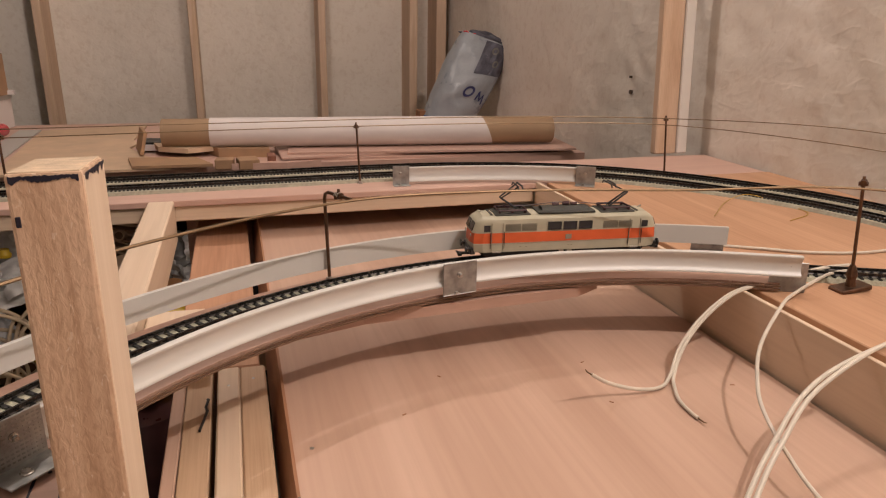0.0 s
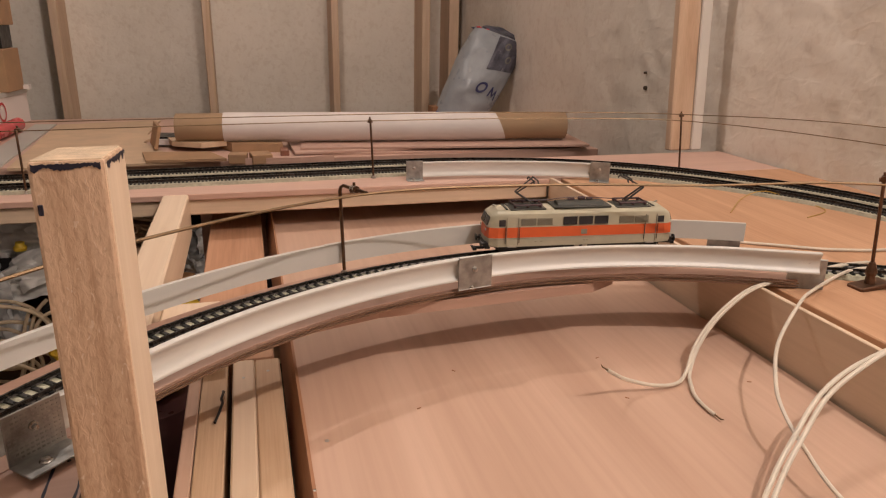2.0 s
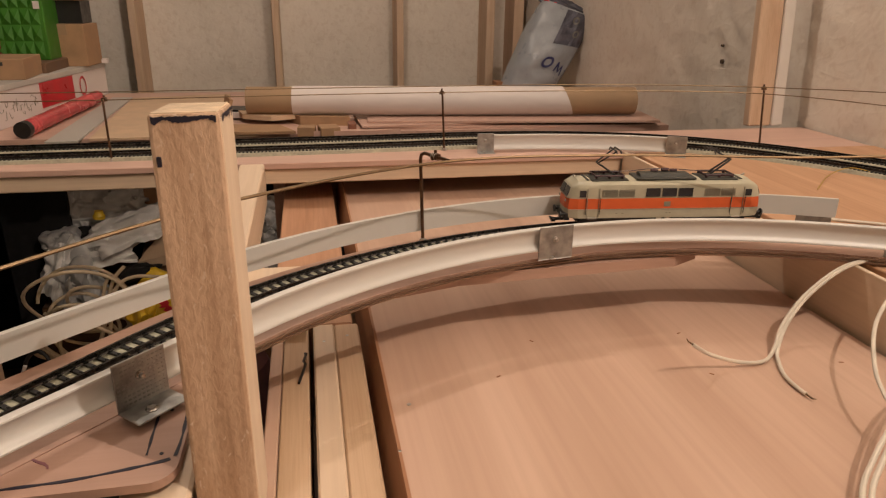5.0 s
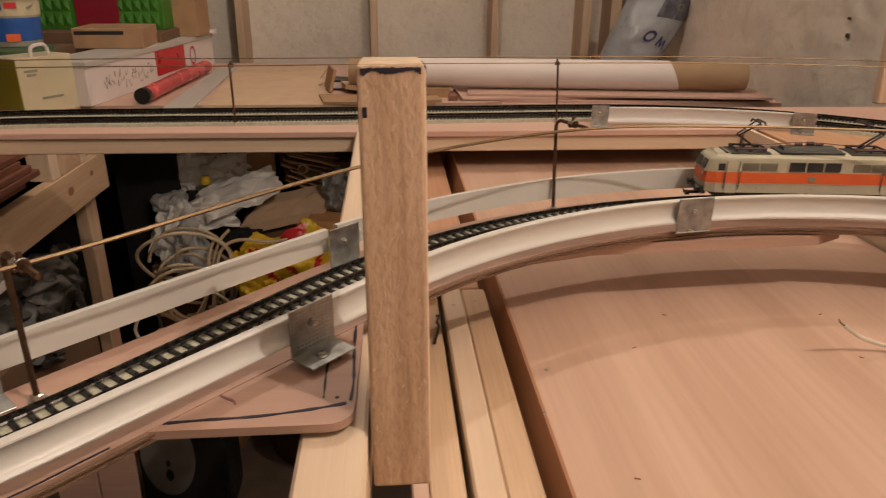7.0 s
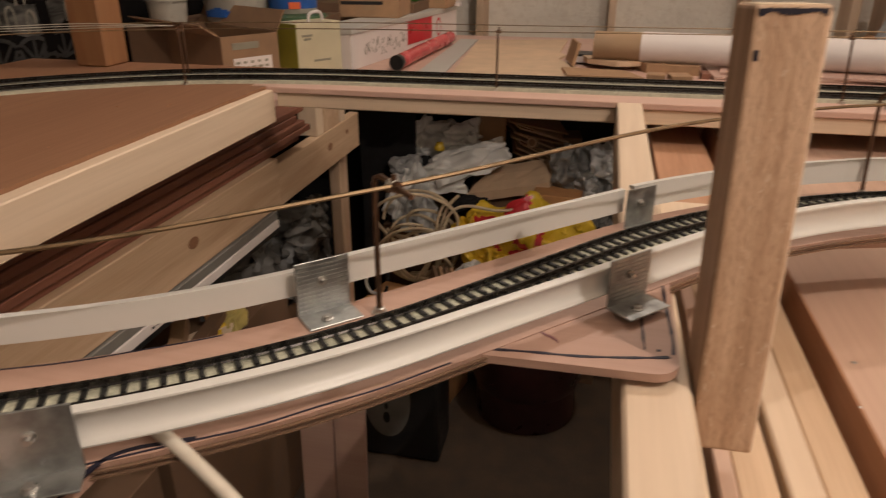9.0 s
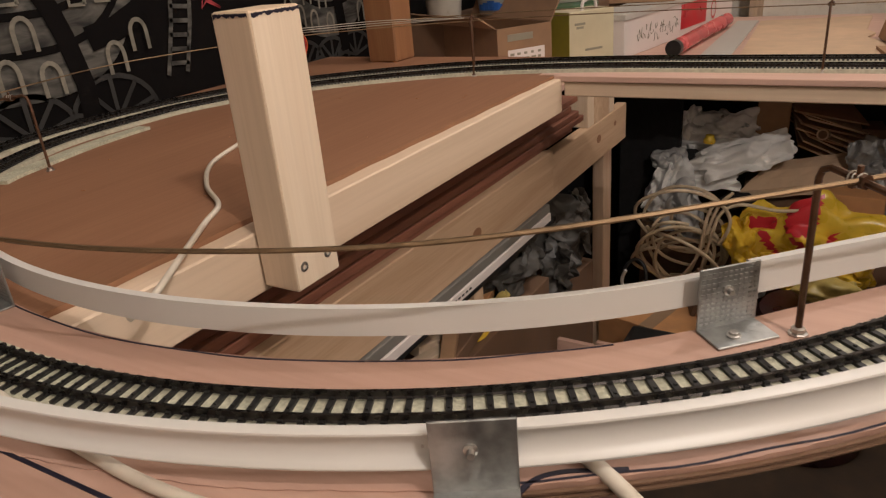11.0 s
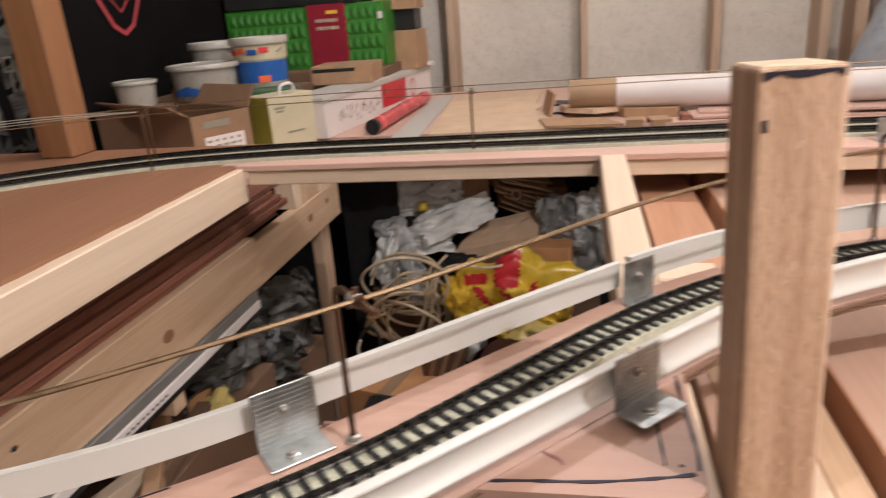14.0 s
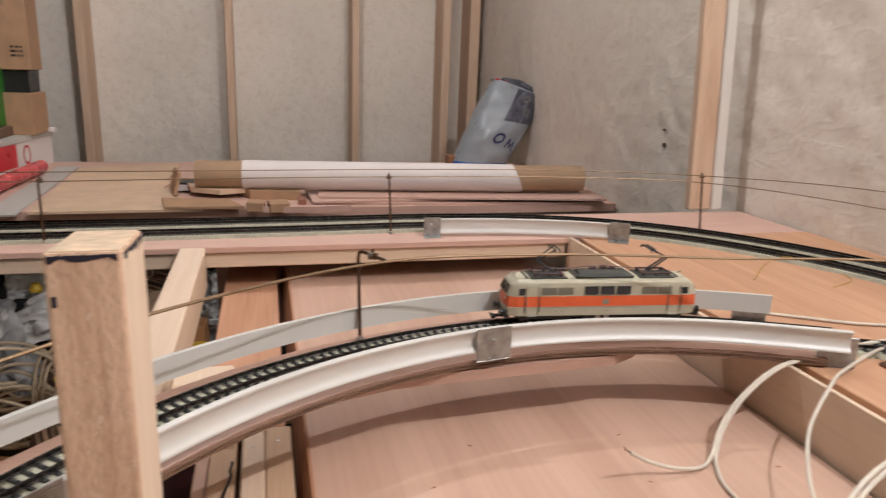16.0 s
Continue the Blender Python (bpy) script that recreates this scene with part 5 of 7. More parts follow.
GREEN = plain("bright_green_card", (0.048, 0.20, 0.018), 0.45, vary=0.15, scale=20)
GREEN_LID = plain("dull_green_lid", (0.06, 0.12, 0.055), 0.5, vary=0.15)
OLIVE = plain("olive_green_card", (0.30, 0.28, 0.03), 0.6, vary=0.1)
CARD_BROWN = plain("brown_shipping_card", (0.27, 0.16, 0.088), 0.8, vary=0.15, scale=25, relief=0.0003)
CREAM = plain("cream_card", (0.54, 0.48, 0.325), 0.65, vary=0.08, scale=20)
RED = plain("bright_red_film", (0.62, 0.03, 0.04), 0.35, vary=0.15, scale=15)
RED_PALE = plain("pinkish_red_film", (0.66, 0.08, 0.09), 0.25, vary=0.25, scale=12)
MAROON = plain("maroon_label", (0.26, 0.012, 0.03), 0.45, vary=0.1)
YELLOW = plain("yellow_plastic", (0.84, 0.58, 0.045), 0.3, vary=0.15, scale=25, relief=0.002, relief_scale=22)
YELLOW_PALE = plain("pale_yellow_film", (0.62, 0.50, 0.16), 0.35, vary=0.35, scale=20, relief=0.002, relief_scale=25)
BLUE = plain("blue_label", (0.02, 0.10, 0.38), 0.4, vary=0.15)
TUB = plain("white_tub", (0.40, 0.38, 0.33), 0.35, vary=0.06)
BAG_WHITE = plain("white_bag_film", (0.84, 0.83, 0.80), 0.35, vary=0.1, scale=15, relief=0.002, relief_scale=25)
BAG_GREY = plain("grey_bag_film", (0.31, 0.305, 0.29), 0.25, vary=0.5, scale=15, relief=0.002, relief_scale=25)
# the grey bag film again, its colour lowered against lamp light under the rail
FILM_DARK = plain("dark_grey_film", (0.085, 0.079, 0.070), 0.5, vary=0.5, scale=18, relief=0.002, relief_scale=25)
BAG_DULL = plain("grey_white_bag_film", (0.60, 0.60, 0.59), 0.3, vary=0.3, scale=14, relief=0.002, relief_scale=25)
CARD_ORANGE = plain("orange_brown_card", (0.54, 0.28, 0.115), 0.8, vary=0.15, scale=25, relief=0.0003)
SACK_FILM = plain("pale_blue_sack", (0.31, 0.335, 0.36), 0.35, vary=0.1, scale=25, relief=0.002, relief_scale=60)
SACK_DARK = plain("dark_sack_print", (0.10, 0.10, 0.13), 0.4, vary=0.5, scale=40)
NAVY = plain("navy_print", (0.03, 0.035, 0.12), 0.45)
FACE_GREY = plain("dull_grey_face", (0.20, 0.19, 0.17), 0.5, vary=0.15, scale=30)
GREY_SHEET = plain("grey_sheet", (0.50, 0.48, 0.44), 0.5, vary=0.08, scale=8)
GAS_RED = plain("dark_red_enamel", (0.060, 0.020, 0.020), 0.35, vary=0.3, scale=20)
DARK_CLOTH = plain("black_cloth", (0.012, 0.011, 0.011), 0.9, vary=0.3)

# ---- cables on the layout ----


def cable(pts, r, label, material=None, bare=False, end=-1):
    line = spline(pts, 0.006)
    e = thing("cable", line[0], label, "cable", "loose cables")
    part("sheath", tube(line, r, 14 if r >= 0.0024 else 8), material or CABLE, e, smooth=True)
    if bare:
        a, d = line[end], (line[end] - line[end - 1 if end == -1 else 1]).normalized()
        part("bare_strand", tube([a - d * 0.002, a + d * 0.007, a + d * 0.010 + Vector((0, 0, 0.0015))], [r * 0.5, r * 0.4, r * 0.2], 6), BRASS, e, "bare copper strands")
    return e


Z0 = DECK_Z + 0.0022
SPLIT = [(0.600, 0.572, Z0 + 0.004), (0.560, 0.566, Z0 + 0.006), (0.505, 0.560, Z0 + 0.002), (0.462, 0.549, Z0 + 0.002), (0.428, 0.541, 1.046), (0.395, 0.535, 1.026), (0.370, 0.524, 1.006), (0.350, 0.505, 0.9915)]
cable(SPLIT + [(0.332, 0.492, 0.9895), (0.308, 0.489, 0.9925), (0.280, 0.489, 1.002), (0.255, 0.481, 1.019)], 0.0016, "loose white lead with a bared end", bare=True)
cable([(x + 0.0030, y - 0.0012, z) for x, y, z in SPLIT] + [(0.343, 0.487, 0.9895), (0.335, 0.468, 0.9892), (0.333, 0.448, 0.9892), (0.334, 0.436, 0.9892)], 0.0016, "loose white lead with a bared end", bare=True)
cable([(0.595, 0.560, Z0 + 0.003), (0.550, 0.548, Z0 + 0.006), (0.482, 0.517, Z0 + 0.004), (0.443, 0.490, 1.0535), (0.399, 0.459, 1.036), (0.368, 0.422, 1.024), (0.352, 0.394, 1.018), (0.341, 0.357, 1.010), (0.336, 0.318, 1.001), (0.34, 0.25, 0.992), (0.36, 0.15, 0.9895)], 0.0016, "white lead hanging from the deck into the tray")
for o in (0.0, 0.0034):
    cable([(0.83, 0.47, Z0), (0.66, 0.437, Z0 + o * 0.4), (0.54, 0.425, Z0 + 0.004), (0.462, 0.404, 1.0545), (0.411 + o, 0.398 - o, 1.043), (0.372 + o, 0.385 - o, 1.032), (0.336 + o, 0.364 - o, 1.019), (0.306 + o, 0.345 - o, 1.006), (0.280 + o, 0.322 - o, 0.996), (0.25 + o, 0.27, 0.9895), (0.23 + o, 0.16, 0.9892)], 0.0018, "thick twin white lead crossing the tray")
cable([(0.600, 0.536, Z0), (0.66, 0.520, Z0), (0.74, 0.530, Z0), (0.83, 0.55, Z0)], 0.0016, "white lead lying on the deck")
cable([(0.480, 0.668, 1.056), (0.515, 0.675, Z0), (0.556, 0.652, Z0), (0.609, 0.624, Z0), (0.682, 0.611, Z0), (0.80, 0.63, Z0)], 0.0017, "white lead running behind the near track")
YELLOW_LEAD = plain("yellow_lead", (0.50, 0.32, 0.05), 0.4)
cable([(0.60, 0.79, DECK_Z + 0.001), (0.66, 0.845, DECK_Z + 0.004), (0.705, 0.858, DECK_Z + 0.009), (0.735, 0.835, DECK_Z + 0.002), (0.738, 0.775, DECK_Z + 0.001), (0.68, 0.745, DECK_Z + 0.001)], 0.0006, "thin yellow wire curling on the deck", YELLOW_LEAD)
cable([(-0.885, 0.612, Z0), (-0.868, 0.590, Z0), (-0.832, 0.513, Z0), (-0.775, 0.455, Z0), (-0.719, 0.418, Z0), (-0.695, 0.382, Z0), (-0.653, 0.320, Z0 - 0.0), (-0.617, 0.269, Z0 + 0.001), (-0.606, 0.242, Z0 + 0.001)], 0.0024, "white flat lead lying over the brown deck")
cable([(-0.66, 0.175, TOP_Z + 0.0035), (-0.58, 0.158, TOP_Z + 0.003), (-0.495, 0.151, TOP_Z + 0.003), (-0.463, 0.150, TOP_Z + 0.003), (-0.434, 0.152, TOP_Z + 0.003), (-0.406, 0.158, TOP_Z + 0.003), (-0.379, 0.159, TOP_Z + 0.003), (-0.357, 0.152, TOP_Z + 0.002), (-0.335, 0.13, 1.04), (-0.32, 0.09, 0.99)], 0.0027, "thick white lead lying on the plywood plate")
cable([(-0.341, 0.2445, TOP_Z + 0.0045), (-0.336, 0.2415, TOP_Z + 0.005), (-0.323, 0.235, 1.058), (-0.301, 0.2275, 1.050), (-0.275, 0.219, 1.034), (-0.254, 0.210, 1.010), (-0.24, 0.20, 0.96)], 0.0032, "white lead dropping past the edge of the plate")
for i, col in enumerate((RED, ORANGE)):
    cable([(-1.05, 0.895, 1.125), (-1.046, 0.905, 1.134 + 0.006 * i), (-1.038, 0.915 + 0.004 * i, 1.118), (-1.040, 0.912, 1.092), (-1.05, 0.908, 1.068), (-1.06, 0.90, DECK_Z + 0.006)], 0.0008, "thin red wire hanging from the overhead line", col)
for dz, dy in ((0.006, 0.004), (0.010, -0.003), (0.013, 0.002)):
    cable([(-1.06, 0.93 + dy, 1.122 + dz), (-0.95, 1.01 + dy, 1.122 + dz), (-0.82, 1.06 + dy, 1.130)], 0.0006, "bright bare wire strung beside the overhead line", SILVER)

# stray chips and screws
for x, y in ((0.021 + 0.012, 0.481), (0.045, 0.31), (0.036, 0.72)):
    solo("screw", lathe([(0.0017, 0), (0.0017, 0.0004), (0.0007, 0.0006)], (x, y, 0.987), 10), STEEL, "small countersunk screw in the plywood", "screw", "screws in the tray")
rnd = random.Random(5)
for k in range(9):
    x, y, a = rnd.uniform(0.05, 0.42), rnd.uniform(0.15, 0.6), rnd.uniform(0, 3)
    solo("wood_splinter", box(-0.0018, 0.0018, -0.0004, 0.0004, 0, 0.0006, m=pose(x, y, 0.987, 0, 0, math.degrees(a))), RIM, "tiny dark wood splinter on the tray", "splinter", "splinters on the tray")
for k in range(14):
    x, y, a = rnd.uniform(-1.0, -0.72), rnd.uniform(0.3, 0.95), rnd.uniform(0, 3)
    solo("wood_splinter", box(-0.002, 0.002, -0.0005, 0.0005, 0, 0.0007, m=pose(x, y, DECK_Z, 0, 0, math.degrees(a))), RIM, "tiny dark wood splinter on the brown deck", "splinter", "splinters on the deck")

# ---- things on the back shelf ----
p0, p1, RR = Vector((-0.177, 1.850, 1.0205)), Vector((0.804, 1.750, 1.0205)), 0.0362
axis = (p1 - p0).normalized()
roll = thing("paper_roll", (p0 + p1) / 2 - Vector((0, 0, RR)), "long roll of white paper on a brown cardboard core", "paper roll")


def roll_tube(a, b_, r, hole, slant=0.0):
    bm = bmesh.new()
    up, sd = Vector((0, 0, 1)), axis.cross(Vector((0, 0, 1))).normalized()
    rings = []
    for s, rad in ((a, hole), (a, r), (b_, r), (b_, hole)):
        ring = []
        for k in range(28):
            t = 2 * math.pi * k / 28
            off = slant * (0.5 - 0.5 * math.sin(t)) if s == b_ else 0
            ring.append(bm.verts.new(p0 + axis * (s + off) + (up * math.sin(t) + sd * math.cos(t)) * rad))
        rings.append(ring)
    rings.append(rings[0])
    for q, w in zip(rings, rings[1:]):
        for k in range(28):
            bm.faces.new((q[k], q[(k + 1) % 28], w[(k + 1) % 28], w[k]))
    return bm


LEN = (p1 - p0).length
part("core", roll_tube(0.0, LEN, RR - 0.002, 0.030), KRAFT, roll, "brown cardboard tube", smooth=True)
part("paper", roll_tube(0.112, LEN - 0.192, RR, RR - 0.004, 0.03), PAPER, roll, "white paper wrapping", smooth=True)
for k, (x0, x1, y0, y1, a, z) in enumerate(((0.12, 0.85, 1.70, 1.95, -3, SHELF_Z), (0.09, 0.80, 1.72, 1.95, 2, SHELF_Z + 0.006), (0.12, 0.855, 1.70, 1.94, -6, SHELF_Z + 0.012))):
    cx, cy = (x0 + x1) / 2, (y0 + y1) / 2
    solo("plywood_sheet", box(x0 - cx, x1 - cx, y0 - cy, y1 - cy, 0, 0.0057, 0.0006, m=pose(cx, cy, z + 0.0001 * k, 0, 0, a)), PLY_X, "loose sheet of pinkish plywood in a pile", "plywood sheet", "pile of plywood sheets")
solo("wood_block", box(0.060, 0.078, 1.655, 1.70, SHELF_Z, SHELF_Z + 0.026, 0.001), PLANK, "dark wood offcut at the end of the plywood", "offcut")
flat_piece("cardboard_sheet", [(-0.50, 1.655), (-0.545, 2.3), (-0.27, 2.37), (-0.275, 2.08), (-0.255, 2.02), (-0.27, 1.95), (-0.15, 1.665)], SHELF_Z, 0.006, CARD_PALE, "large pale cardboard sheet lying flat", "cardboard sheet")
flat_piece("cardboard_sheet", [(-0.23, 1.66), (-0.06, 1.655), (-0.10, 1.75), (-0.25, 1.77)], SHELF_Z + 0.0065, 0.006, CARD, "torn cardboard piece with a dark slit", "cardboard sheet")
flat_piece("cardboard_sheet", [(-0.05, 1.80), (0.07, 1.78), (0.07, 1.92), (-0.12, 1.94)], SHELF_Z, 0.022, CARD, "folded cardboard under the roll end", "cardboard sheet")
flat_piece("cardboard_sheet", [(-0.19, 1.84), (-0.12, 1.80), (-0.05, 1.83), (-0.12, 1.90), (-0.21, 1.92)], SHELF_Z + 0.012, 0.012, CARD_PALE, "cardboard scrap below the paper roll", "cardboard sheet")
flat_piece("plastic_case", [(-0.245, 1.91), (-0.13, 1.89), (-0.12, 1.95), (-0.235, 1.98)], SHELF_Z + 0.007, 0.018, BLACK, "small dark case with a pale rim", "case")
flat_piece("white_strip", [(-0.235, 1.897), (-0.135, 1.88), (-0.135, 1.888), (-0.235, 1.906)], SHELF_Z + 0.006, 0.014, PAPER, "white card strip before the dark case", "card strip")
for x, y, w, d, a in ((0.015, 1.66, 0.045, 0.05, 8), (-0.035, 1.665, 0.04, 0.035, -6)):
    carton("small_carton", x, y, SHELF_Z, w, d, 0.022, a, CARD, "small flattened cardboard piece", "cardboard piece", tape=False)
flat_piece("cardboard_sheet", [(-0.02, 1.64), (0.10, 1.63), (0.18, 1.648), (0.05, 1.655)], SHELF_Z, 0.014, PLY_X, "thin plywood offcut at the shelf edge", "offcut")
e = solo("card_flap", box(-0.004, 0.004, -0.05, 0.05, 0, 0.055, 0.0008, m=pose(-0.235, 1.86, SHELF_Z + 0.01, 0, 14, 12)), CARD, "upright torn cardboard flap with tape", "cardboard flap")
flat_piece("grey_sheet", [(-0.585, 1.64), (-0.52, 1.64), (-0.555, 2.33), (-0.612, 2.33)], SHELF_Z, 0.004, GREY_SHEET, "pale grey flat sheet on the shelf", "sheet")

# pale sack leaning in the corner
sack = thing("cement_sack", (0.72, 2.40, SHELF_Z), "pale blue-grey plastic sack leaning in the corner", "sack")


def sack_at(u, v, lift=0.0):
    """u: round the sack in turns, v: 0 below to 1 at the gathered top."""
    a = 2 * math.pi * u
    w = 0.098 * (0.95 + 0.06 * math.sin(math.pi * v)) * (1 if v < 0.9 else 1 - (v - 0.9) * 0.9)
    d = 0.062 * (0.55 + 0.6 * math.sin(math.pi * (0.12 + 0.76 * v)))
    ca, sa = math.cos(a), math.sin(a)
    x = math.copysign(abs(ca) ** 0.9, ca) * (w + lift)
    y = math.copysign(abs(sa) ** 0.8, sa) * (d + lift)
    z = 0.270 * v
    q = Vector((x * 18, y * 18, z * 14))
    n = 0.006 * noise.noise(q) - 0.004 * abs(noise.noise(q * 2.1))
    lean = 0.142 * v
    return Vector((0.700 + x * (1 + n * 6) + lean, 2.365 + y + n * 1.5 + 0.03 * v, SHELF_Z + z - 0.030 * v * ca))


def sack_patch(u0, u1, v0, v1, nu, nv, lift, closed=False):
    b = bmesh.new()
    g = [[b.verts.new(sack_at(u0 + (u1 - u0) * i / nu, v0 + (v1 - v0) * k / nv, lift)) for k in range(nv + 1)] for i in range(nu + (0 if closed else 1))]
    n = len(g)
    for i in range(n if closed else n - 1):
        for k in range(nv):
            b.faces.new((g[i][k], g[(i + 1) % n][k], g[(i + 1) % n][k + 1], g[i][k + 1]))
    if closed:
        b.faces.new([r[0] for r in g][::-1])
        b.faces.new([r[-1] for r in g])
    return b


part("film", sack_patch(0, 1, 0, 1, 56, 40, 0, True), SACK_FILM, sack, smooth=True)
part("bottom_band", sack_patch(0.51, 0.99, 0.0, 0.07, 24, 3, 0.0015), BLUE, sack, "blue printed band along the bottom")
part("picture_panel", sack_patch(0.735, 0.97, 0.60, 0.985, 18, 14, 0.0015), SACK_DARK, sack, "dark printed picture of round pipes")
for u, v in ((0.795, 0.89), (0.825, 0.74)):
    ring = bmesh.new()
    for k in range(16):
        a0, a1 = 2 * math.pi * k / 16, 2 * math.pi * (k + 1) / 16
        ring.faces.new([ring.verts.new(sack_at(u + 0.020 * r * math.cos(t), v + 0.045 * r * math.sin(t), 0.0032)) for t, r in ((a0, 1), (a1, 1), (a1, 0.55), (a0, 0.55))])
    part("printed_ring", ring, FACE_GREY, sack)
ring = bmesh.new()
for k in range(16):
    a0, a1 = 2 * math.pi * k / 16, 2 * math.pi * (k + 1) / 16
    ring.faces.new([ring.verts.new(sack_at(0.752 + 0.026 * r * math.cos(t), 0.385 + 0.066 * r * math.sin(t), 0.003)) for t, r in ((a0, 1), (a1, 1), (a1, 0.6), (a0, 0.6))])
part("printed_ring", ring, NAVY, sack, "navy ring of a printed logo")
for u0, v0, u1, v1 in ((0.802, 0.295, 0.812, 0.390), (0.812, 0.390, 0.830, 0.280), (0.830, 0.280, 0.850, 0.350), (0.850, 0.350, 0.862, 0.225), (0.884, 0.315, 0.930, 0.270), (0.930, 0.270, 0.890, 0.215), (0.890, 0.215, 0.940, 0.165)):
    b = bmesh.new()
    b.faces.new([b.verts.new(sack_at(u + du, v + dv, 0.003)) for u, v, du, dv in ((u0, v0, -0.005, -0.008), (u1, v1, -0.005, 0.008), (u1, v1, 0.005, 0.008), (u0, v0, 0.005, -0.008))])
    part("printed_bar", b, NAVY, sack)
gathered = folded(0.085, 0.040, 0.020, 44, 26, 0.34)
bmesh.ops.translate(gathered, verts=gathered.verts[:], vec=(0.845, 2.40, SHELF_Z + 0.270))
bmesh.ops.rotate(gathered, verts=gathered.verts[:], cent=(0.845, 2.40, SHELF_Z + 0.270), matrix=Matrix.Rotation(radians(17), 3, "Y"))
part("gathered_top", gathered, SACK_DARK, sack, "crumpled gathered top of the sack", smooth=True)
part("stitching", tube([(0.755 + 0.008 * k, 2.375 - 0.012 * math.sin(k * 0.5), SHELF_Z + 0.296 - 0.002 * k + 0.003 * math.sin(k * 1.7)) for k in range(12)], 0.0025, 5), RED, sack, "pink stitching at the top")
solo("wood_block", box(0.60, 0.66, 2.36, 2.42, SHELF_Z, SHELF_Z + 0.035, 0.002), REDWOOD, "reddish wood block at the foot of the stud", "offcut")

# long white box with a red label, red tube, stacked cartons
wb = thing("long_white_box", (-0.76, 2.07, SHELF_Z), "long white cardboard box with a red label and scribbles", "box")
part("body", box(-0.81, -0.70, 1.68, 2.455, SHELF_Z, 1.062, 0.0015), PAPER, wb)
part("lid_edge", box(-0.812, -0.697, 1.678, 2.458, 1.050, 1.0635, 0.0008), GREY_SHEET, wb)
part("red_label", box(-0.701, -0.6985, 2.03, 2.22, 0.985, 1.048), RED, wb, "bright red label")
ring = bmesh.new()
for k in range(20):
    a0, a1 = 2 * math.pi * k / 20, 2 * math.pi * (k + 1) / 20
    ring.faces.new([ring.verts.new((-0.6985, 2.28 + 0.022 * r * math.cos(t), 1.012 + 0.028 * r * math.sin(t))) for t, r in ((a0, 1), (a1, 1), (a1, 0.75), (a0, 0.75))])
part("red_ring", ring, RED, wb)
rnd = random.Random(11)
for k in range(22):
    y, z = 1.75 + 0.012 * k, rnd.uniform(0.985, 1.02)
    pts = [(-0.6993, y + rnd.uniform(-0.004, 0.004) + 0.004 * j, z + rnd.uniform(-0.012, 0.012)) for j in range(4)]
    part("scribble", tube(pts, 0.0007, 4), GRILLE, wb)
wb.rotation_euler = (0, 0, radians(-7.5))
tb = thing("red_tube", (-0.60, 1.99, SHELF_Z), "shiny red tube with a black end cap", "tube")
part("barrel", tube([(-0.645, 1.72, 0.984), (-0.636, 1.95, 0.985), (-0.624, 2.22, 0.986)], 0.0178, 20), RED_PALE, tb, smooth=True)
part("end_cap", tube([(-0.646, 1.700, 0.984), (-0.645, 1.721, 0.984)], 0.0182, 20), BLACK, tb, "black plastic cap")
e = carton("carton", -0.97, 2.26, SHELF_Z, 0.52, 0.30, 0.125, 0, CARD_DARK, "brown carton under the green package", tape=False)
e = carton("carton", -0.80, 2.03, 1.064, 0.17, 0.16, 0.05, 4, CARD, "low brown carton on the white box")
lpart("dark_slot", box(-0.08, 0.04, -0.081, -0.0795, 0.034, 0.043), BLACK, e)
gp = thing("green_package", (-0.98, 2.28, 1.09), "bright green package with an embossed pattern and maroon label", "package")
part("body", box(-1.235, -0.725, 2.205, 2.39, 1.09, 1.275, 0.002), GREEN, gp)
nz, nx = 4, 20
for i in range(nx):
    for k in range(nz):
        if 10 <= i <= 14:
            continue
        x, z = -1.225 + 0.0245 * i, 1.098 + 0.043 * k
        b = bmesh.new()
        base = [b.verts.new(p) for p in ((x, 2.2049, z), (x + 0.0235, 2.2049, z), (x + 0.0235, 2.2049, z + 0.041), (x, 2.2049, z + 0.041))]
        tip = b.verts.new((x + 0.012, 2.1985, z + 0.017))
        for q in range(4):
            b.faces.new((base[q], base[(q + 1) % 4], tip))
        part("embossed_facet", b, GREEN, gp)
part("label", box(-0.965, -0.845, 2.2, 2.2055, 1.088, 1.277), MAROON, gp, "maroon label with gold and white print")
lp = bmesh.new()
bars(lp, 2, 0.07, -0.94, 1.225, 2.199, 0.022, 3)
part("label_print", lp, CREAM, gp)
part("gold_print", box(-0.905, -0.87, 2.1985, 2.2, 1.248, 1.258), YELLOW, gp)
part("tag", box(-0.745, -0.73, 2.198, 2.2, 1.225, 1.245), PAPER, gp, "small hanging tag")
e = carton("black_block", -1.02, 2.30, 1.276, 0.42, 0.2, 0.26, 0, BLACK, "black case on top of the green package", "case", tape=False)
lpart("glossy_strip", box(-0.08, 0.06, -0.1015, -0.1, 0.06, 0.075), GREY_SHEET, e)
e = carton("carton", -0.715, 2.36, 1.064, 0.13, 0.12, 0.118, -4, CARD, "brown carton with dark print at the back", tape=True)
lpart("print_mark", bars(bmesh.new(), 2, 0.04, -0.05, 0.095, -0.0606, 0.012, 8), BLACK, e)
# black block put in to give the dark gap between the two cartons
e = carton("black_block", -0.72, 2.37, 1.183, 0.12, 0.10, 0.062, 0, BLACK, "black filler for the dark gap between cartons", "case", tape=False)
e = carton("carton", -0.715, 2.36, 1.246, 0.135, 0.12, 0.20, 2, CARD, "brown carton with printed marks on the stack", tape=True)
lpart("print_mark", bars(bmesh.new(), 3, 0.03, 0.02, 0.06, -0.0606, 0.012, 9), BLACK, e)
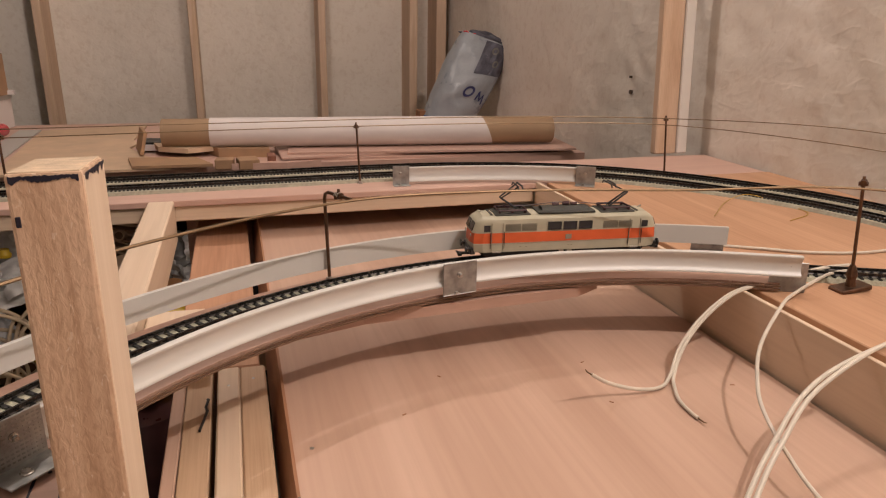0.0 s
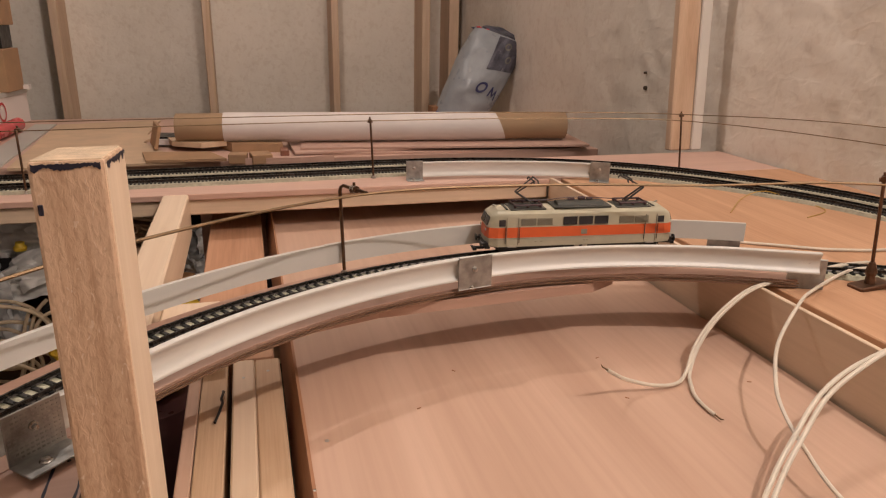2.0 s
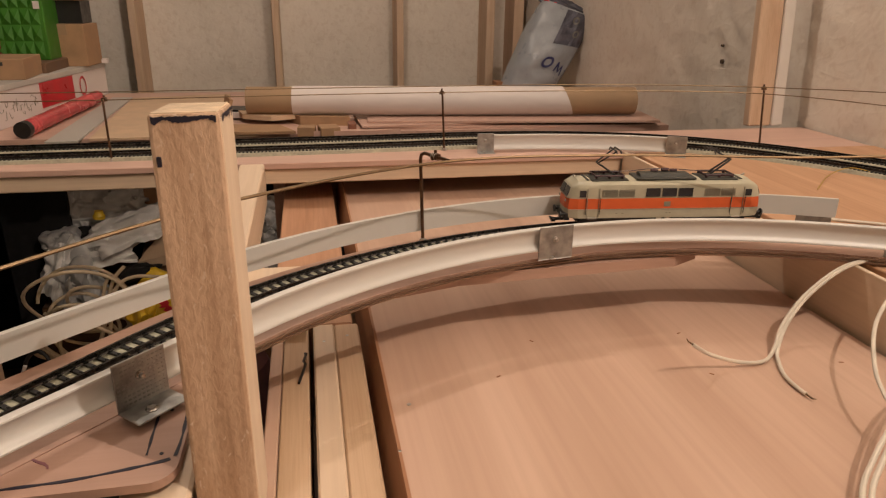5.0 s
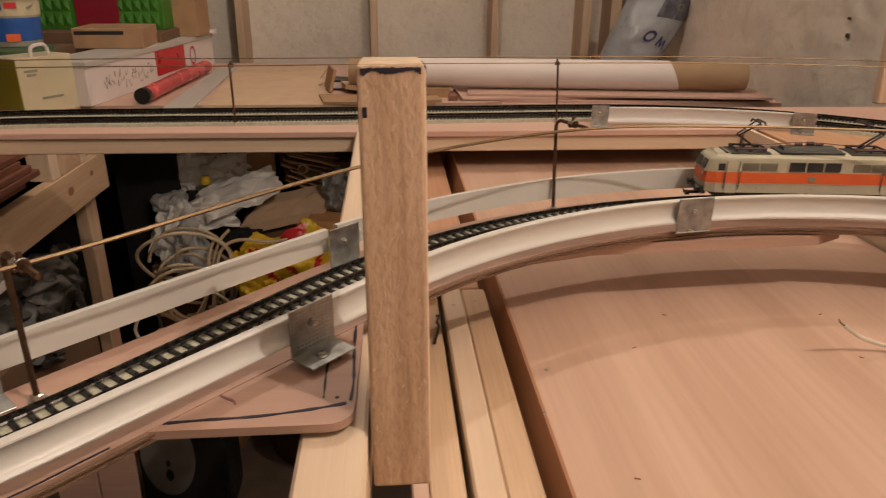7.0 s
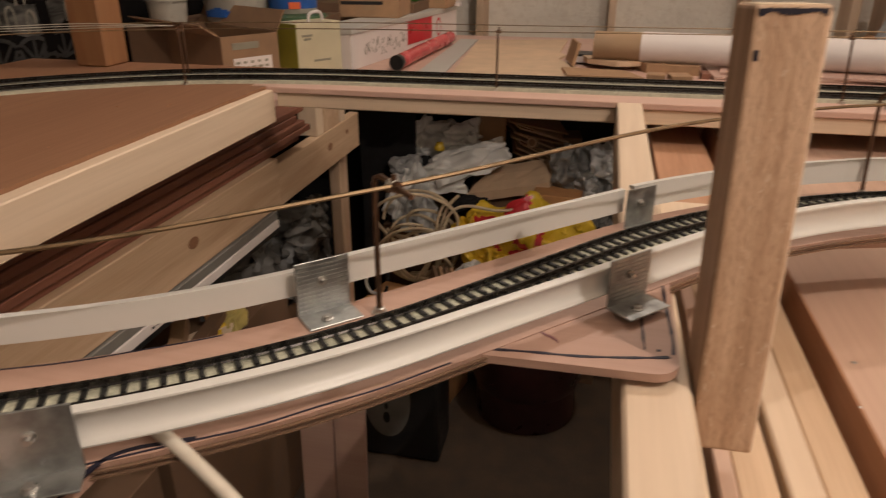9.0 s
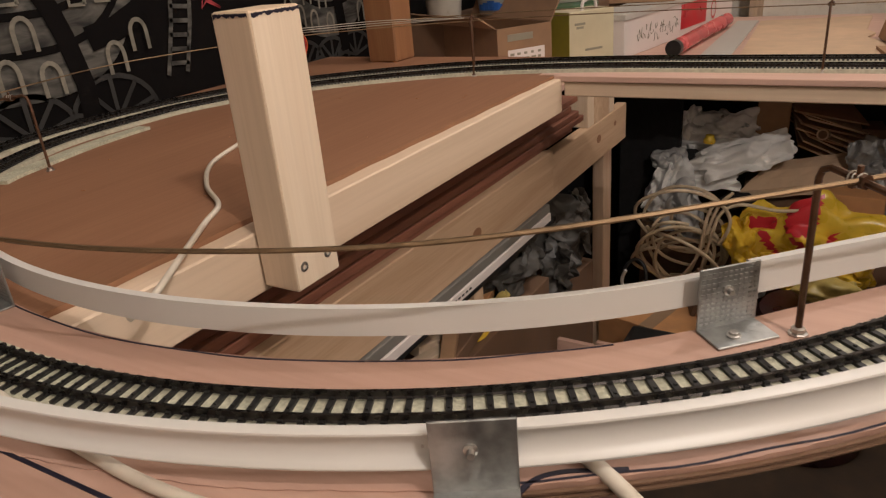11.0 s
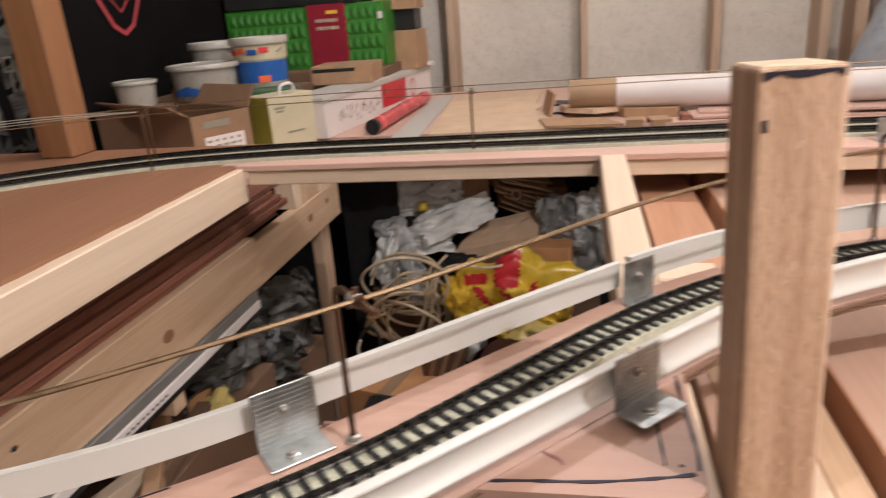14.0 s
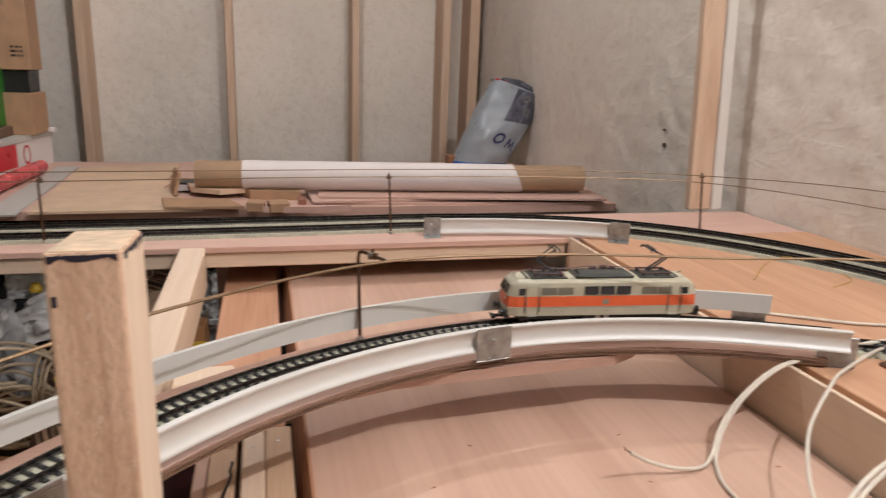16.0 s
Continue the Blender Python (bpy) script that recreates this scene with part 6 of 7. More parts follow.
flat_piece("card_offcut", [(-0.80, 2.405), (-0.80, 2.425), (-0.63, 2.425), (-0.63, 2.405)], 1.064, 0.012, PAPER, "white card edge on the long box", "card")

# open carton, cream box and the paint tubs
ob_ = thing("open_carton", (-1.035, 1.520, SHELF_Z), "open brown carton with a white shipping label", "box")
ob_.rotation_euler = (0, 0, radians(-30))
W, D, H = 0.33, 0.14, 0.108
for nm, x0, x1, y0, y1 in (("front_wall", -W / 2, W / 2, -D / 2, -D / 2 + 0.004), ("back_wall", -W / 2, W / 2, D / 2 - 0.004, D / 2), ("end_wall", -W / 2, -W / 2 + 0.004, -D / 2 + 0.004, D / 2 - 0.004), ("end_wall", W / 2 - 0.004, W / 2, -D / 2 + 0.004, D / 2 - 0.004)):
    lpart(nm, box(x0, x1, y0, y1, 0, H), CARD_BROWN, ob_)
lpart("base", box(-W / 2 + 0.004, W / 2 - 0.004, -D / 2 + 0.004, D / 2 - 0.004, 0, 0.004), CARD_DARK, ob_)
lpart("flap", box(-W / 2, W / 2 - 0.01, -0.045, 0, 0, 0.003, m=pose(0, -D / 2, H, -32, 0, 0)), CARD_BROWN, ob_)
lpart("flap", box(-W / 2, W / 2, 0, 0.05, 0, 0.003, m=pose(0, D / 2, H, 60, 0, 0)), CARD_BROWN, ob_)
lpart("shipping_label", box(W / 2 + 0.0002, W / 2 + 0.001, -0.045, 0.05, 0.02, 0.062), PAPER, ob_, "white label with dark bars")
lb = bmesh.new()
rnd = random.Random(4)
for k in range(3):
    for j in range(5):
        y = -0.04 + 0.018 * j
        box(W / 2 + 0.0008, W / 2 + 0.0016, y, y + rnd.uniform(0.006, 0.014), 0.028 + 0.011 * k, 0.033 + 0.011 * k, bm=lb)
lpart("label_bars", lb, GRILLE, ob_)
lpart("logo_bar", box(W / 2 + 0.0002, W / 2 + 0.001, -0.045, 0.02, 0.080, 0.094), GRILLE, ob_, "faded brand mark")
cb = thing("cream_box", (-0.845, 1.64, SHELF_Z), "cream and olive cardboard box with a carrying handle", "box")
cb.rotation_euler = (0, 0, radians(-30))
lpart("body", box(-0.042, 0.042, -0.065, 0.065, 0, 0.118, 0.0015), CREAM, cb)
lpart("olive_side", box(-0.0425, 0.0425, -0.0665, -0.0655, 0.0, 0.117), OLIVE, cb, "olive green side panel")
lpart("handle", tube(spline([(0.03, -0.02, 0.117), (0.03, -0.015, 0.137), (0.03, 0.015, 0.139), (0.03, 0.022, 0.117)], 0.006), 0.004, 6), PAPER, cb, "white carrying handle", smooth=True)
for y0, z, w in ((-0.05, 0.088, 0.03), (-0.045, 0.080, 0.02), (-0.02, 0.030, 0.05)):
    lpart("faded_print", box(0.0421, 0.0428, y0, y0 + w, z, z + 0.005), GRILLE, cb)
carton("carton", -1.055, 1.80, SHELF_Z, 0.36, 0.28, 0.112, 0, CARD_DARK, "dark brown carton carrying paint tubs", tape=False)
solo("round_tray", lathe([(0.07, 0), (0.085, 0.004), (0.085, 0.010), (0.06, 0.013)], (-0.925, 1.74, 1.0775), 28), GREEN_LID, "dull green plastic tray under a tub", "tray", smooth=True)


def tub(x, y, z, r, h, label, band, band_mat, handle=True):
    e = thing("paint_tub", (x, y, z), label, "paint tub", "paint tubs on the shelf")
    part("bucket", lathe([(r * 0.86, 0), (r * 0.88, 0.002), (r * 0.97, h * 0.86), (r * 1.0, h * 0.86)], (x, y, z), 32), TUB, e, smooth=True)
    part("lid", lathe([(r * 1.06, h * 0.86), (r * 1.07, h * 0.94), (r * 1.03, h), (r * 0.95, h), (r * 0.93, h * 0.97)], (x, y, z), 32), TUB, e, smooth=True)
    if band:
        z0, z1 = band
        part("label_band", lathe([(r * (0.87 + 0.10 * z0) + 0.001, h * z0), (r * (0.87 + 0.10 * z1) + 0.001, h * z1)], (x, y, z), 32), band_mat, e, "printed label band", smooth=True)
    if handle:
        part("handle", tube([(x + r * 1.05 * math.cos(a), y - r * 0.35 - 0.012 * math.sin(a), z + h * 0.8 - 0.02 * math.sin(a)) for a in (math.pi * k / 10 for k in range(11))], 0.0022, 6), TUB, e)
    return e


t1 = tub(-0.935, 1.765, 1.0915, 0.068, 0.118, "white paint tub with a blue and orange label", (0.10, 0.52), BLUE)
part("label_patch", lathe([(0.0655, 0.066), (0.0668, 0.098)], (-0.935, 1.765, 1.0915), 32), CREAM, t1)
for k, col in enumerate((RED, ORANGE, BLUE, RED)):
    a = radians(-130 + 24 * k)
    part("label_patch", box(-0.012, 0.012, -0.0012, 0, 0, 0.012, m=pose(-0.935 + 0.0672 * math.cos(a), 1.765 + 0.0672 * math.sin(a), 1.0915 + 0.078 + 0.004 * (k % 2), 0, 0, math.degrees(a) + 90)), col, t1)
part("label_patch", box(-0.014, 0.014, -0.0012, 0, 0, 0.016, m=pose(-0.935 + 0.063 * math.cos(radians(-62)), 1.765 + 0.063 * math.sin(radians(-62)), 1.0915 + 0.012, 0, 0, 28)), ORANGE, t1)
tub(-1.10, 1.86, 1.0775, 0.068, 0.125, "cream-white plastic tub without a label", None, None, False)
t3 = tub(-1.05, 1.685, 1.0775, 0.080, 0.082, "wide white plastic tub with a blue oval label", None, None, False)
for k in range(5):
    a = radians(-118 + 11 * k)
    part("label_patch", box(-0.010, 0.010, -0.0015, 0, 0, 0.022 - 0.004 * abs(k - 2), m=pose(-1.05 + 0.0755 * math.cos(a), 1.685 + 0.0755 * math.sin(a), 1.0775 + 0.012, 0, 0, math.degrees(a) + 90)), BLUE, t3)
carton("carton", -1.165, 1.56, SHELF_Z, 0.12, 0.14, 0.112, 0, CARD_DARK, "dark carton under a small tub", tape=False)
tub(-1.165, 1.57, 1.0775, 0.046, 0.06, "small square-shouldered white tub", None, None, False)

solo("timber_post", box(-1.085, -1.02, 1.14, 1.203, DECK_Z, 2.75, 0.003), REDWOOD, "upright reddish timber post behind the far tracks", "post")

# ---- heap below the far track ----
# the wide one is an added black backdrop: it supplies the heap's dark background shade
solo("dark_board", box(-1.24, 0.4, 2.36, 2.375, FLOOR_Z, 0.944), DARK_CLOTH, "black backdrop put in for the shade behind the heap", "board", kind="structure")
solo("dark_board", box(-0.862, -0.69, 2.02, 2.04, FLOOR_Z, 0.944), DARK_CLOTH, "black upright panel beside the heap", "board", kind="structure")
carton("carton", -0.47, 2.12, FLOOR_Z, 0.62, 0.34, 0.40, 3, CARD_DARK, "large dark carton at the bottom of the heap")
carton("carton", -0.62, 1.66, FLOOR_Z, 0.27, 0.22, 0.275, -14, CARD_ORANGE, "orange-brown carton below the cable coil")


e = film_bag((-0.555, 2.005, 0.640), (0.150, 0.060, 0.048), 3, BAG_WHITE, "crumpled white plastic carrier bag on the heap", -19, 0, 18, 0.34)
drape(e, (0.06, -0.055, 0.018), 0.115, 0.052, 3, BAG_WHITE, 0, 6, -35, 0.17)
drape(e, (-0.075, -0.050, -0.012), 0.110, 0.042, 4, BAG_WHITE, 8, -8, -40, 0.17)
e = film_bag((-0.617, 2.10, 0.690), (0.110, 0.055, 0.065), 8, BAG_WHITE, "knotted white bag top with a yellow cap", 4, 0, 34, 0.36)
drape(e, (-0.055, -0.040, 0.005), 0.050, 0.062, 8, BAG_WHITE, -25, 10, -12, 0.35)
drape(e, (0.055, -0.030, 0.015), 0.070, 0.048, 9, BAG_DULL, 15, -10, -18, 0.35)
lpart("yellow_cap", lathe([(0.0155, 0), (0.0165, 0.008), (0.012, 0.014), (0.011, 0.022)], (0.008, -0.095, -0.004), 14), YELLOW, e, "yellow cap showing in the bag", smooth=True)
for k, (x, z, w, h, a) in enumerate(((-0.695, 0.700, 0.030, 0.055, 20), (-0.545, 0.725, 0.055, 0.040, -15), (-0.668, 0.655, 0.035, 0.045, 40))):
    film_bag((x, 2.075, z), (w, 0.022, h), 41 + k, BAG_WHITE, "torn white film end sticking up from the heap", a, 10 * k, 22, 0.4)
e = film_bag((-0.680, 1.965, 0.525), (0.058, 0.045, 0.100), 5, BAG_DULL, "grey-white bag slumping beside the coil", 8, 0, 34, 0.42)
drape(e, (-0.022, -0.042, 0.040), 0.050, 0.085, 15, BAG_WHITE, 10, 8, -8, 0.32)
drape(e, (0.035, -0.040, -0.030), 0.045, 0.080, 16, BAG_DULL, -14, -10, -6, 0.32)
film_bag((-0.708, 1.985, 0.632), (0.045, 0.04, 0.035), 52, BAG_DULL, "folded neck of a grey-white bag", 30, 0, 26, 0.4)
film_bag((-0.668, 2.03, 0.600), (0.055, 0.04, 0.040), 15, DARK_CLOTH, "black folded cloth beside the white bag", -20, 0, 20, 0.3, "cloth", "cloth")
film_bag((-0.512, 1.935, 0.548), (0.055, 0.035, 0.022), 17, DARK_CLOTH, "black folded cloth under the white bag", -15, 0, 20, 0.3, "cloth", "cloth")
grey = ((-0.195, 1.995, 0.655, 0.075, 0.060, 0.070, 11, BAG_GREY, "grey translucent plastic bag with pale folds"), (-0.105, 1.975, 0.690, 0.055, 0.045, 0.055, 12, BAG_DULL, "pale crumpled film on the grey bag"), (-0.100, 1.985, 0.585, 0.078, 0.060, 0.110, 13, BAG_GREY, "slack grey plastic bag hanging against the beam"), (-0.055, 2.00, 0.735, 0.045, 0.050, 0.070, 14, BAG_GREY, "grey bag neck sticking up"))
for x, y, z, sx, sy, sz, seed, material, label in grey:
    e = film_bag((x, y, z), (sx * 0.85, sy * 0.8, sz * 0.9), seed, material, label, 12 - seed, 0, 32, 0.45)
    drape(e, (-0.01, -sy * 0.75, 0.01), sx * 0.85, sz * 0.9, seed + 60, material, 6 * (seed - 12), 5, -12, 0.32)
    drape(e, (0.02, -sy * 0.9, -0.02), sx * 0.5, sz * 0.6, seed + 70, BAG_DULL if seed != 13 else BAG_GREY, 30 - 20 * (seed % 3), -8, -15, 0.32)
film_bag((-0.452, 1.70, 0.420), (0.045, 0.04, 0.050), 61, BAG_DULL, "small clear bag below the yellow one", 20, 0, 26, 0.36)

# yellow shopping bag: a flat front with printed red bands over slack folds
YB = (0.140, 0.060, 0.118)
yb = film_bag((-0.350, 1.815, 0.492), YB, 23, YELLOW, "yellow and red printed shopping bag", -4, 0, 34, 0.42, "shopping_bag", "shopping bag")
drape(yb, (-0.105, -0.052, 0.012), 0.052, 0.075, 27, YELLOW, -22, 12, -16, 0.36, "side_fold")
drape(yb, (0.125, -0.030, 0.000), 0.045, 0.070, 28, YELLOW, 18, -18, -14, 0.36, "side_fold")
drape(yb, (0.030, -0.062, -0.055), 0.105, 0.045, 29, YELLOW, 5, 0, -20, 0.30, "front_fold")


def bag_patch(inside):
    """A piece of the shopping bag's own folds, lifted a little: its print."""
    b = folded(*YB, 23, 34, 0.42)
    bmesh.ops.delete(b, geom=[f for f in b.faces if f.calc_center_median().y > -0.012 or not inside(f.calc_center_median().x, f.calc_center_median().z)], context="FACES")
    bmesh.ops.translate(b, verts=b.verts[:], vec=(0, -0.0022, 0.0012))
    return b


PRINT = (lambda x, z: abs(x + 0.004 - 0.18 * z) < 0.034 and 0.052 < z, lambda x, z: -0.115 < x < -0.045 and 0.048 + 0.1 * x < z - 0.012 < 0.066, lambda x, z: abs(x + 0.052 + 0.5 * z) < 0.010 and -0.02 < z < 0.048, lambda x, z: abs(x - 0.018 + 0.9 * (z - 0.02)) < 0.011 and -0.004 < z < 0.046, lambda x, z: -0.012 < x < 0.072 and abs(z + 0.020 - 0.25 * x) < 0.0085, lambda x, z: abs(x - 0.066 - 0.3 * z) < 0.009 and 0.006 < z < 0.046)
for inside in PRINT:
    part_bm = bag_patch(inside)
    lpart("red_print", part_bm, RED, yb, "red printed band on the bag", smooth=True)
carton("carton", -0.245, 1.925, 0.40, 0.135, 0.10, 0.210, -3, CARD_ORANGE, "orange-yellow box standing behind the shopping bag", tape=False)
carton("carton", -0.25, 1.93, FLOOR_Z, 0.30, 0.26, 0.338, 0, CARD_DARK, "dark carton under the shopping bag", tape=False)

pale = bmesh.new()
for x0, x1, bow in ((-0.512, -0.275, 0.010),):
    top = [[pale.verts.new((x0 + (x1 - x0) * i / 10 + 0.02 * j, 1.945 + 0.022 * j, 0.573 + 0.052 * i / 10 + 0.0165 * j + bow * math.sin(math.pi * j / 4) + 0.004 * noise.noise(Vector((i * 0.6, j * 0.5, 3))))) for j in range(5)] for i in range(11)]
    low = [[pale.verts.new(v.co + Vector((0, 0.001, -0.006 - (0.022 if j == 0 else 0)))) for j, v in enumerate(r)] for r in top]
    for i in range(10):
        for j in range(4):
            pale.faces.new((top[i][j], top[i + 1][j], top[i + 1][j + 1], top[i][j + 1]))
            pale.faces.new((low[i][j], low[i][j + 1], low[i + 1][j + 1], low[i + 1][j]))
        pale.faces.new((top[i][0], low[i][0], low[i + 1][0], top[i + 1][0]))
        pale.faces.new((top[i][4], top[i + 1][4], low[i + 1][4], low[i][4]))
    for r, f in ((0, 1), (10, -1)):
        for j in range(4):
            pale.faces.new((top[r][j], top[r][j + 1], low[r][j + 1], low[r][j])[::f])
solo("cardboard_piece", pale, CARD_PALE, "pale folded cardboard lying across the heap", "cardboard")
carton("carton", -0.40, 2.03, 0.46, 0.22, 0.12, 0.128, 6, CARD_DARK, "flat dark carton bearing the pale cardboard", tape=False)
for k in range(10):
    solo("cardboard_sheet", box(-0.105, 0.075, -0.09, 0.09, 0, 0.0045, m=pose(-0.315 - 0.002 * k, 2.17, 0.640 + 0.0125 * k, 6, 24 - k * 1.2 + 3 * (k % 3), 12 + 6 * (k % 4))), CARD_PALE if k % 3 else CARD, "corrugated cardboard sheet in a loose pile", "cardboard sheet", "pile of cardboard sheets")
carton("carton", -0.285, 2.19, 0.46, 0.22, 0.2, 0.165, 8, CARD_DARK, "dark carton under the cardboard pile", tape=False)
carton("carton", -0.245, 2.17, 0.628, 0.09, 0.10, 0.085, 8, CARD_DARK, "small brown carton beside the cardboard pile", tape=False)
tube_end = thing("cardboard_tube", (-0.338, 2.05, 0.70), "pale cardboard tube end in the heap", "cardboard tube")
lpart("tube", tube([(0.0, 0.0, 0.012), (0.012, 0.12, -0.01)], 0.015, 18), CARD_PALE, tube_end, smooth=True)
lpart("hole", tube([(-0.0001, -0.0008, 0.0121), (0.001, 0.01, 0.0105)], 0.0105, 18), CARD_DARK, tube_end, smooth=True)
solo("card_strip", box(-0.041, 0.041, -0.004, 0.004, 0, 0.36, 0.001, m=pose(-0.467, 2.078, 0.46, -2, 1.0, 2)), CARD, "upright brown cardboard strip", "cardboard strip")

coil = thing("cable_coil", (-0.62, 1.76, 0.36), "tangled coil of tan cable", "cable coil")
rnd = random.Random(2)
LOOPS = [(-0.620, 0.540, 0.117, 0.094, 0.0), (-0.632, 0.440, 0.098, 0.090, 0.5), (-0.625, 0.425, 0.112, 0.072, -0.35), (-0.615, 0.452, 0.085, 0.098, 0.8), (-0.600, 0.435, 0.092, 0.080, 0.65), (-0.640, 0.420, 0.105, 0.066, 0.2), (-0.605, 0.470, 0.070, 0.100, 0.9), (-0.655, 0.405, 0.090, 0.056, 0.1), (-0.585, 0.500, 0.055, 0.085, 0.6), (-0.610, 0.415, 0.100, 0.062, 0.45), (-0.620, 0.535, 0.110, 0.088, 0.12)]
for k, (cx, cz, ra, rb, tip) in enumerate(LOOPS):
    a0 = rnd.uniform(0, 6)
    pts = []
    for j in range(33):
        t = a0 + 2 * math.pi * j / 34
        u, w = ra * math.cos(t) * (1 + 0.05 * math.sin(3 * t + k)), rb * math.sin(t)
        pts.append((cx + u * math.cos(tip) - w * math.sin(tip), 1.765 + 0.006 * k - 0.028 * math.sin(t) + 0.012 * math.sin(2 * t + k), cz + u * math.sin(tip) + w * math.cos(tip)))
    part("loop", tube(pts, 0.0046, 8), CABLE_TAN, coil, smooth=True)
for pts in ([(-0.565, 1.76, 0.40), (-0.545, 1.755, 0.50), (-0.525, 1.76, 0.575), (-0.48, 1.77, 0.600), (-0.40, 1.775, 0.592), (-0.33, 1.78, 0.60)], [(-0.60, 1.77, 0.38), (-0.568, 1.765, 0.47), (-0.535, 1.77, 0.585), (-0.498, 1.775, 0.632)], [(-0.62, 1.76, 0.37), (-0.575, 1.755, 0.45), (-0.555, 1.76, 0.565), (-0.535, 1.765, 0.615)]):
    part("loop", tube(spline(pts, 0.01), 0.0044, 8), CABLE_TAN, coil, smooth=True)
black = thing("cable_coil", (-0.74, 1.72, 0.37), "black cable loop with a pale flex beside the tan coil", "cable coil")
part("loop", tube([(-0.725 + 0.032 * math.cos(t), 1.72 + 0.02 * math.sin(t), 0.375 + 0.052 * math.sin(t)) for t in (2 * math.pi * j / 24 for j in range(24))], 0.005, 8), BLACK, black, smooth=True)
part("flex", tube(spline([(-0.742, 1.70, 0.41), (-0.752, 1.70, 0.38), (-0.742, 1.70, 0.35), (-0.715, 1.70, 0.338)], 0.006), 0.0045, 8), BAG_DULL, black, smooth=True)
for k in range(7):
    solo("cardboard_offcut", box(-0.0055, 0.0055, -0.045, 0.045, 0, 0.095, 0.0008, m=pose(-0.570 + 0.0135 * k, 1.69, 0.336, 0, 14 + 2 * k, 20)), CARD if k % 2 else CARD_DARK, "brown corrugated offcut standing in a row", "cardboard", "row of cardboard offcuts")

# ---- below the frame ----
film_bag((-0.262, 1.645, 0.452), (0.06, 0.055, 0.040), 71, YELLOW_PALE, "yellow and white plastic bag resting on the gas cylinder")

sp = thing("black_speaker", (-0.603, 1.44, FLOOR_Z), "black upright speaker with a grey oval face", "speaker")
part("cabinet", box(-0.663, -0.465, 1.37, 1.50, FLOOR_Z, 0.37, 0.012, seg=2), BLACK, sp)
face = bmesh.new()
face.faces.new([face.verts.new((-0.595 + 0.060 * math.cos(t), 1.368, 0.235 + 0.112 * math.sin(t))) for t in (2 * math.pi * k / 28 for k in range(28))])
part("oval_face", face, FACE_GREY, sp, "grey oval front")
for z, r in ((0.215, 0.006), (0.182, 0.011)):
    hole = bmesh.new()
    hole.faces.new([hole.verts.new((-0.596 + r * 0.8 * math.cos(t), 1.366, z + r * 1.5 * math.sin(t))) for t in (2 * math.pi * k / 14 for k in range(14))])
    part("hole", hole, BLACK, sp)
gb = thing("gas_cylinder", (-0.285, 1.66, FLOOR_Z), "dark red steel gas cylinder", "gas cylinder")
part("shell", lathe([(0.14, 0.10), (0.15, 0.13), (0.15, 0.27), (0.12, 0.34), (0.04, 0.36)], (-0.285, 1.66, FLOOR_Z), 32), GAS_RED, gb, smooth=True)
part("foot_ring", lathe([(0.13, 0.0), (0.135, 0.0), (0.135, 0.10), (0.13, 0.10)], (-0.285, 1.66, FLOOR_Z), 32), GAS_RED, gb, smooth=True)
solo("ply_offcut", box(-0.045, 0.027, -0.006, 0.006, 0, 0.47, 0.001, m=pose(-0.655, 1.10, FLOOR_Z, -3, 0, 0)), PLY_X, "upright plywood offcut leaning below the rail", "offcut")
solo("ply_offcut", box(-0.030, 0.036, -0.005, 0.005, 0, 0.48, 0.001, m=pose(-0.594, 1.10, FLOOR_Z, -3, 0, 0)), PLY_X, "upright brown board leaning below the rail", "offcut")
st = thing("long_strip_box", (-0.735, 0.72, 0.725), "long grey and black profile strip below the rail", "profile strip")
part("pale_face", box(-0.745, -0.716, 0.05, 1.14, 0.764, 0.7795, 0.001), PAPER, st, "pale grey strip with small print")
part("grey_face", box(-0.745, -0.718, 0.05, 1.14, 0.780, 0.7965, 0.001), FACE_GREY, st, "dull grey upper edge")
part("dark_face", box(-0.745, -0.720, 0.05, 1.14, 0.752, 0.7637, 0.001), BLACK, st)
for k in range(9):
    part("small_print", box(-0.7162, -0.7155, 0.74 + 0.011 * k, 0.746 + 0.011 * k, 0.770, 0.773), BLACK, st)
for y in (0.2, 0.85):
    solo("strip_bearer", box(-0.80, -0.722, y, y + 0.03, 0.727, 0.7518), PINE_X, "short bearer below the strip", "bearer")
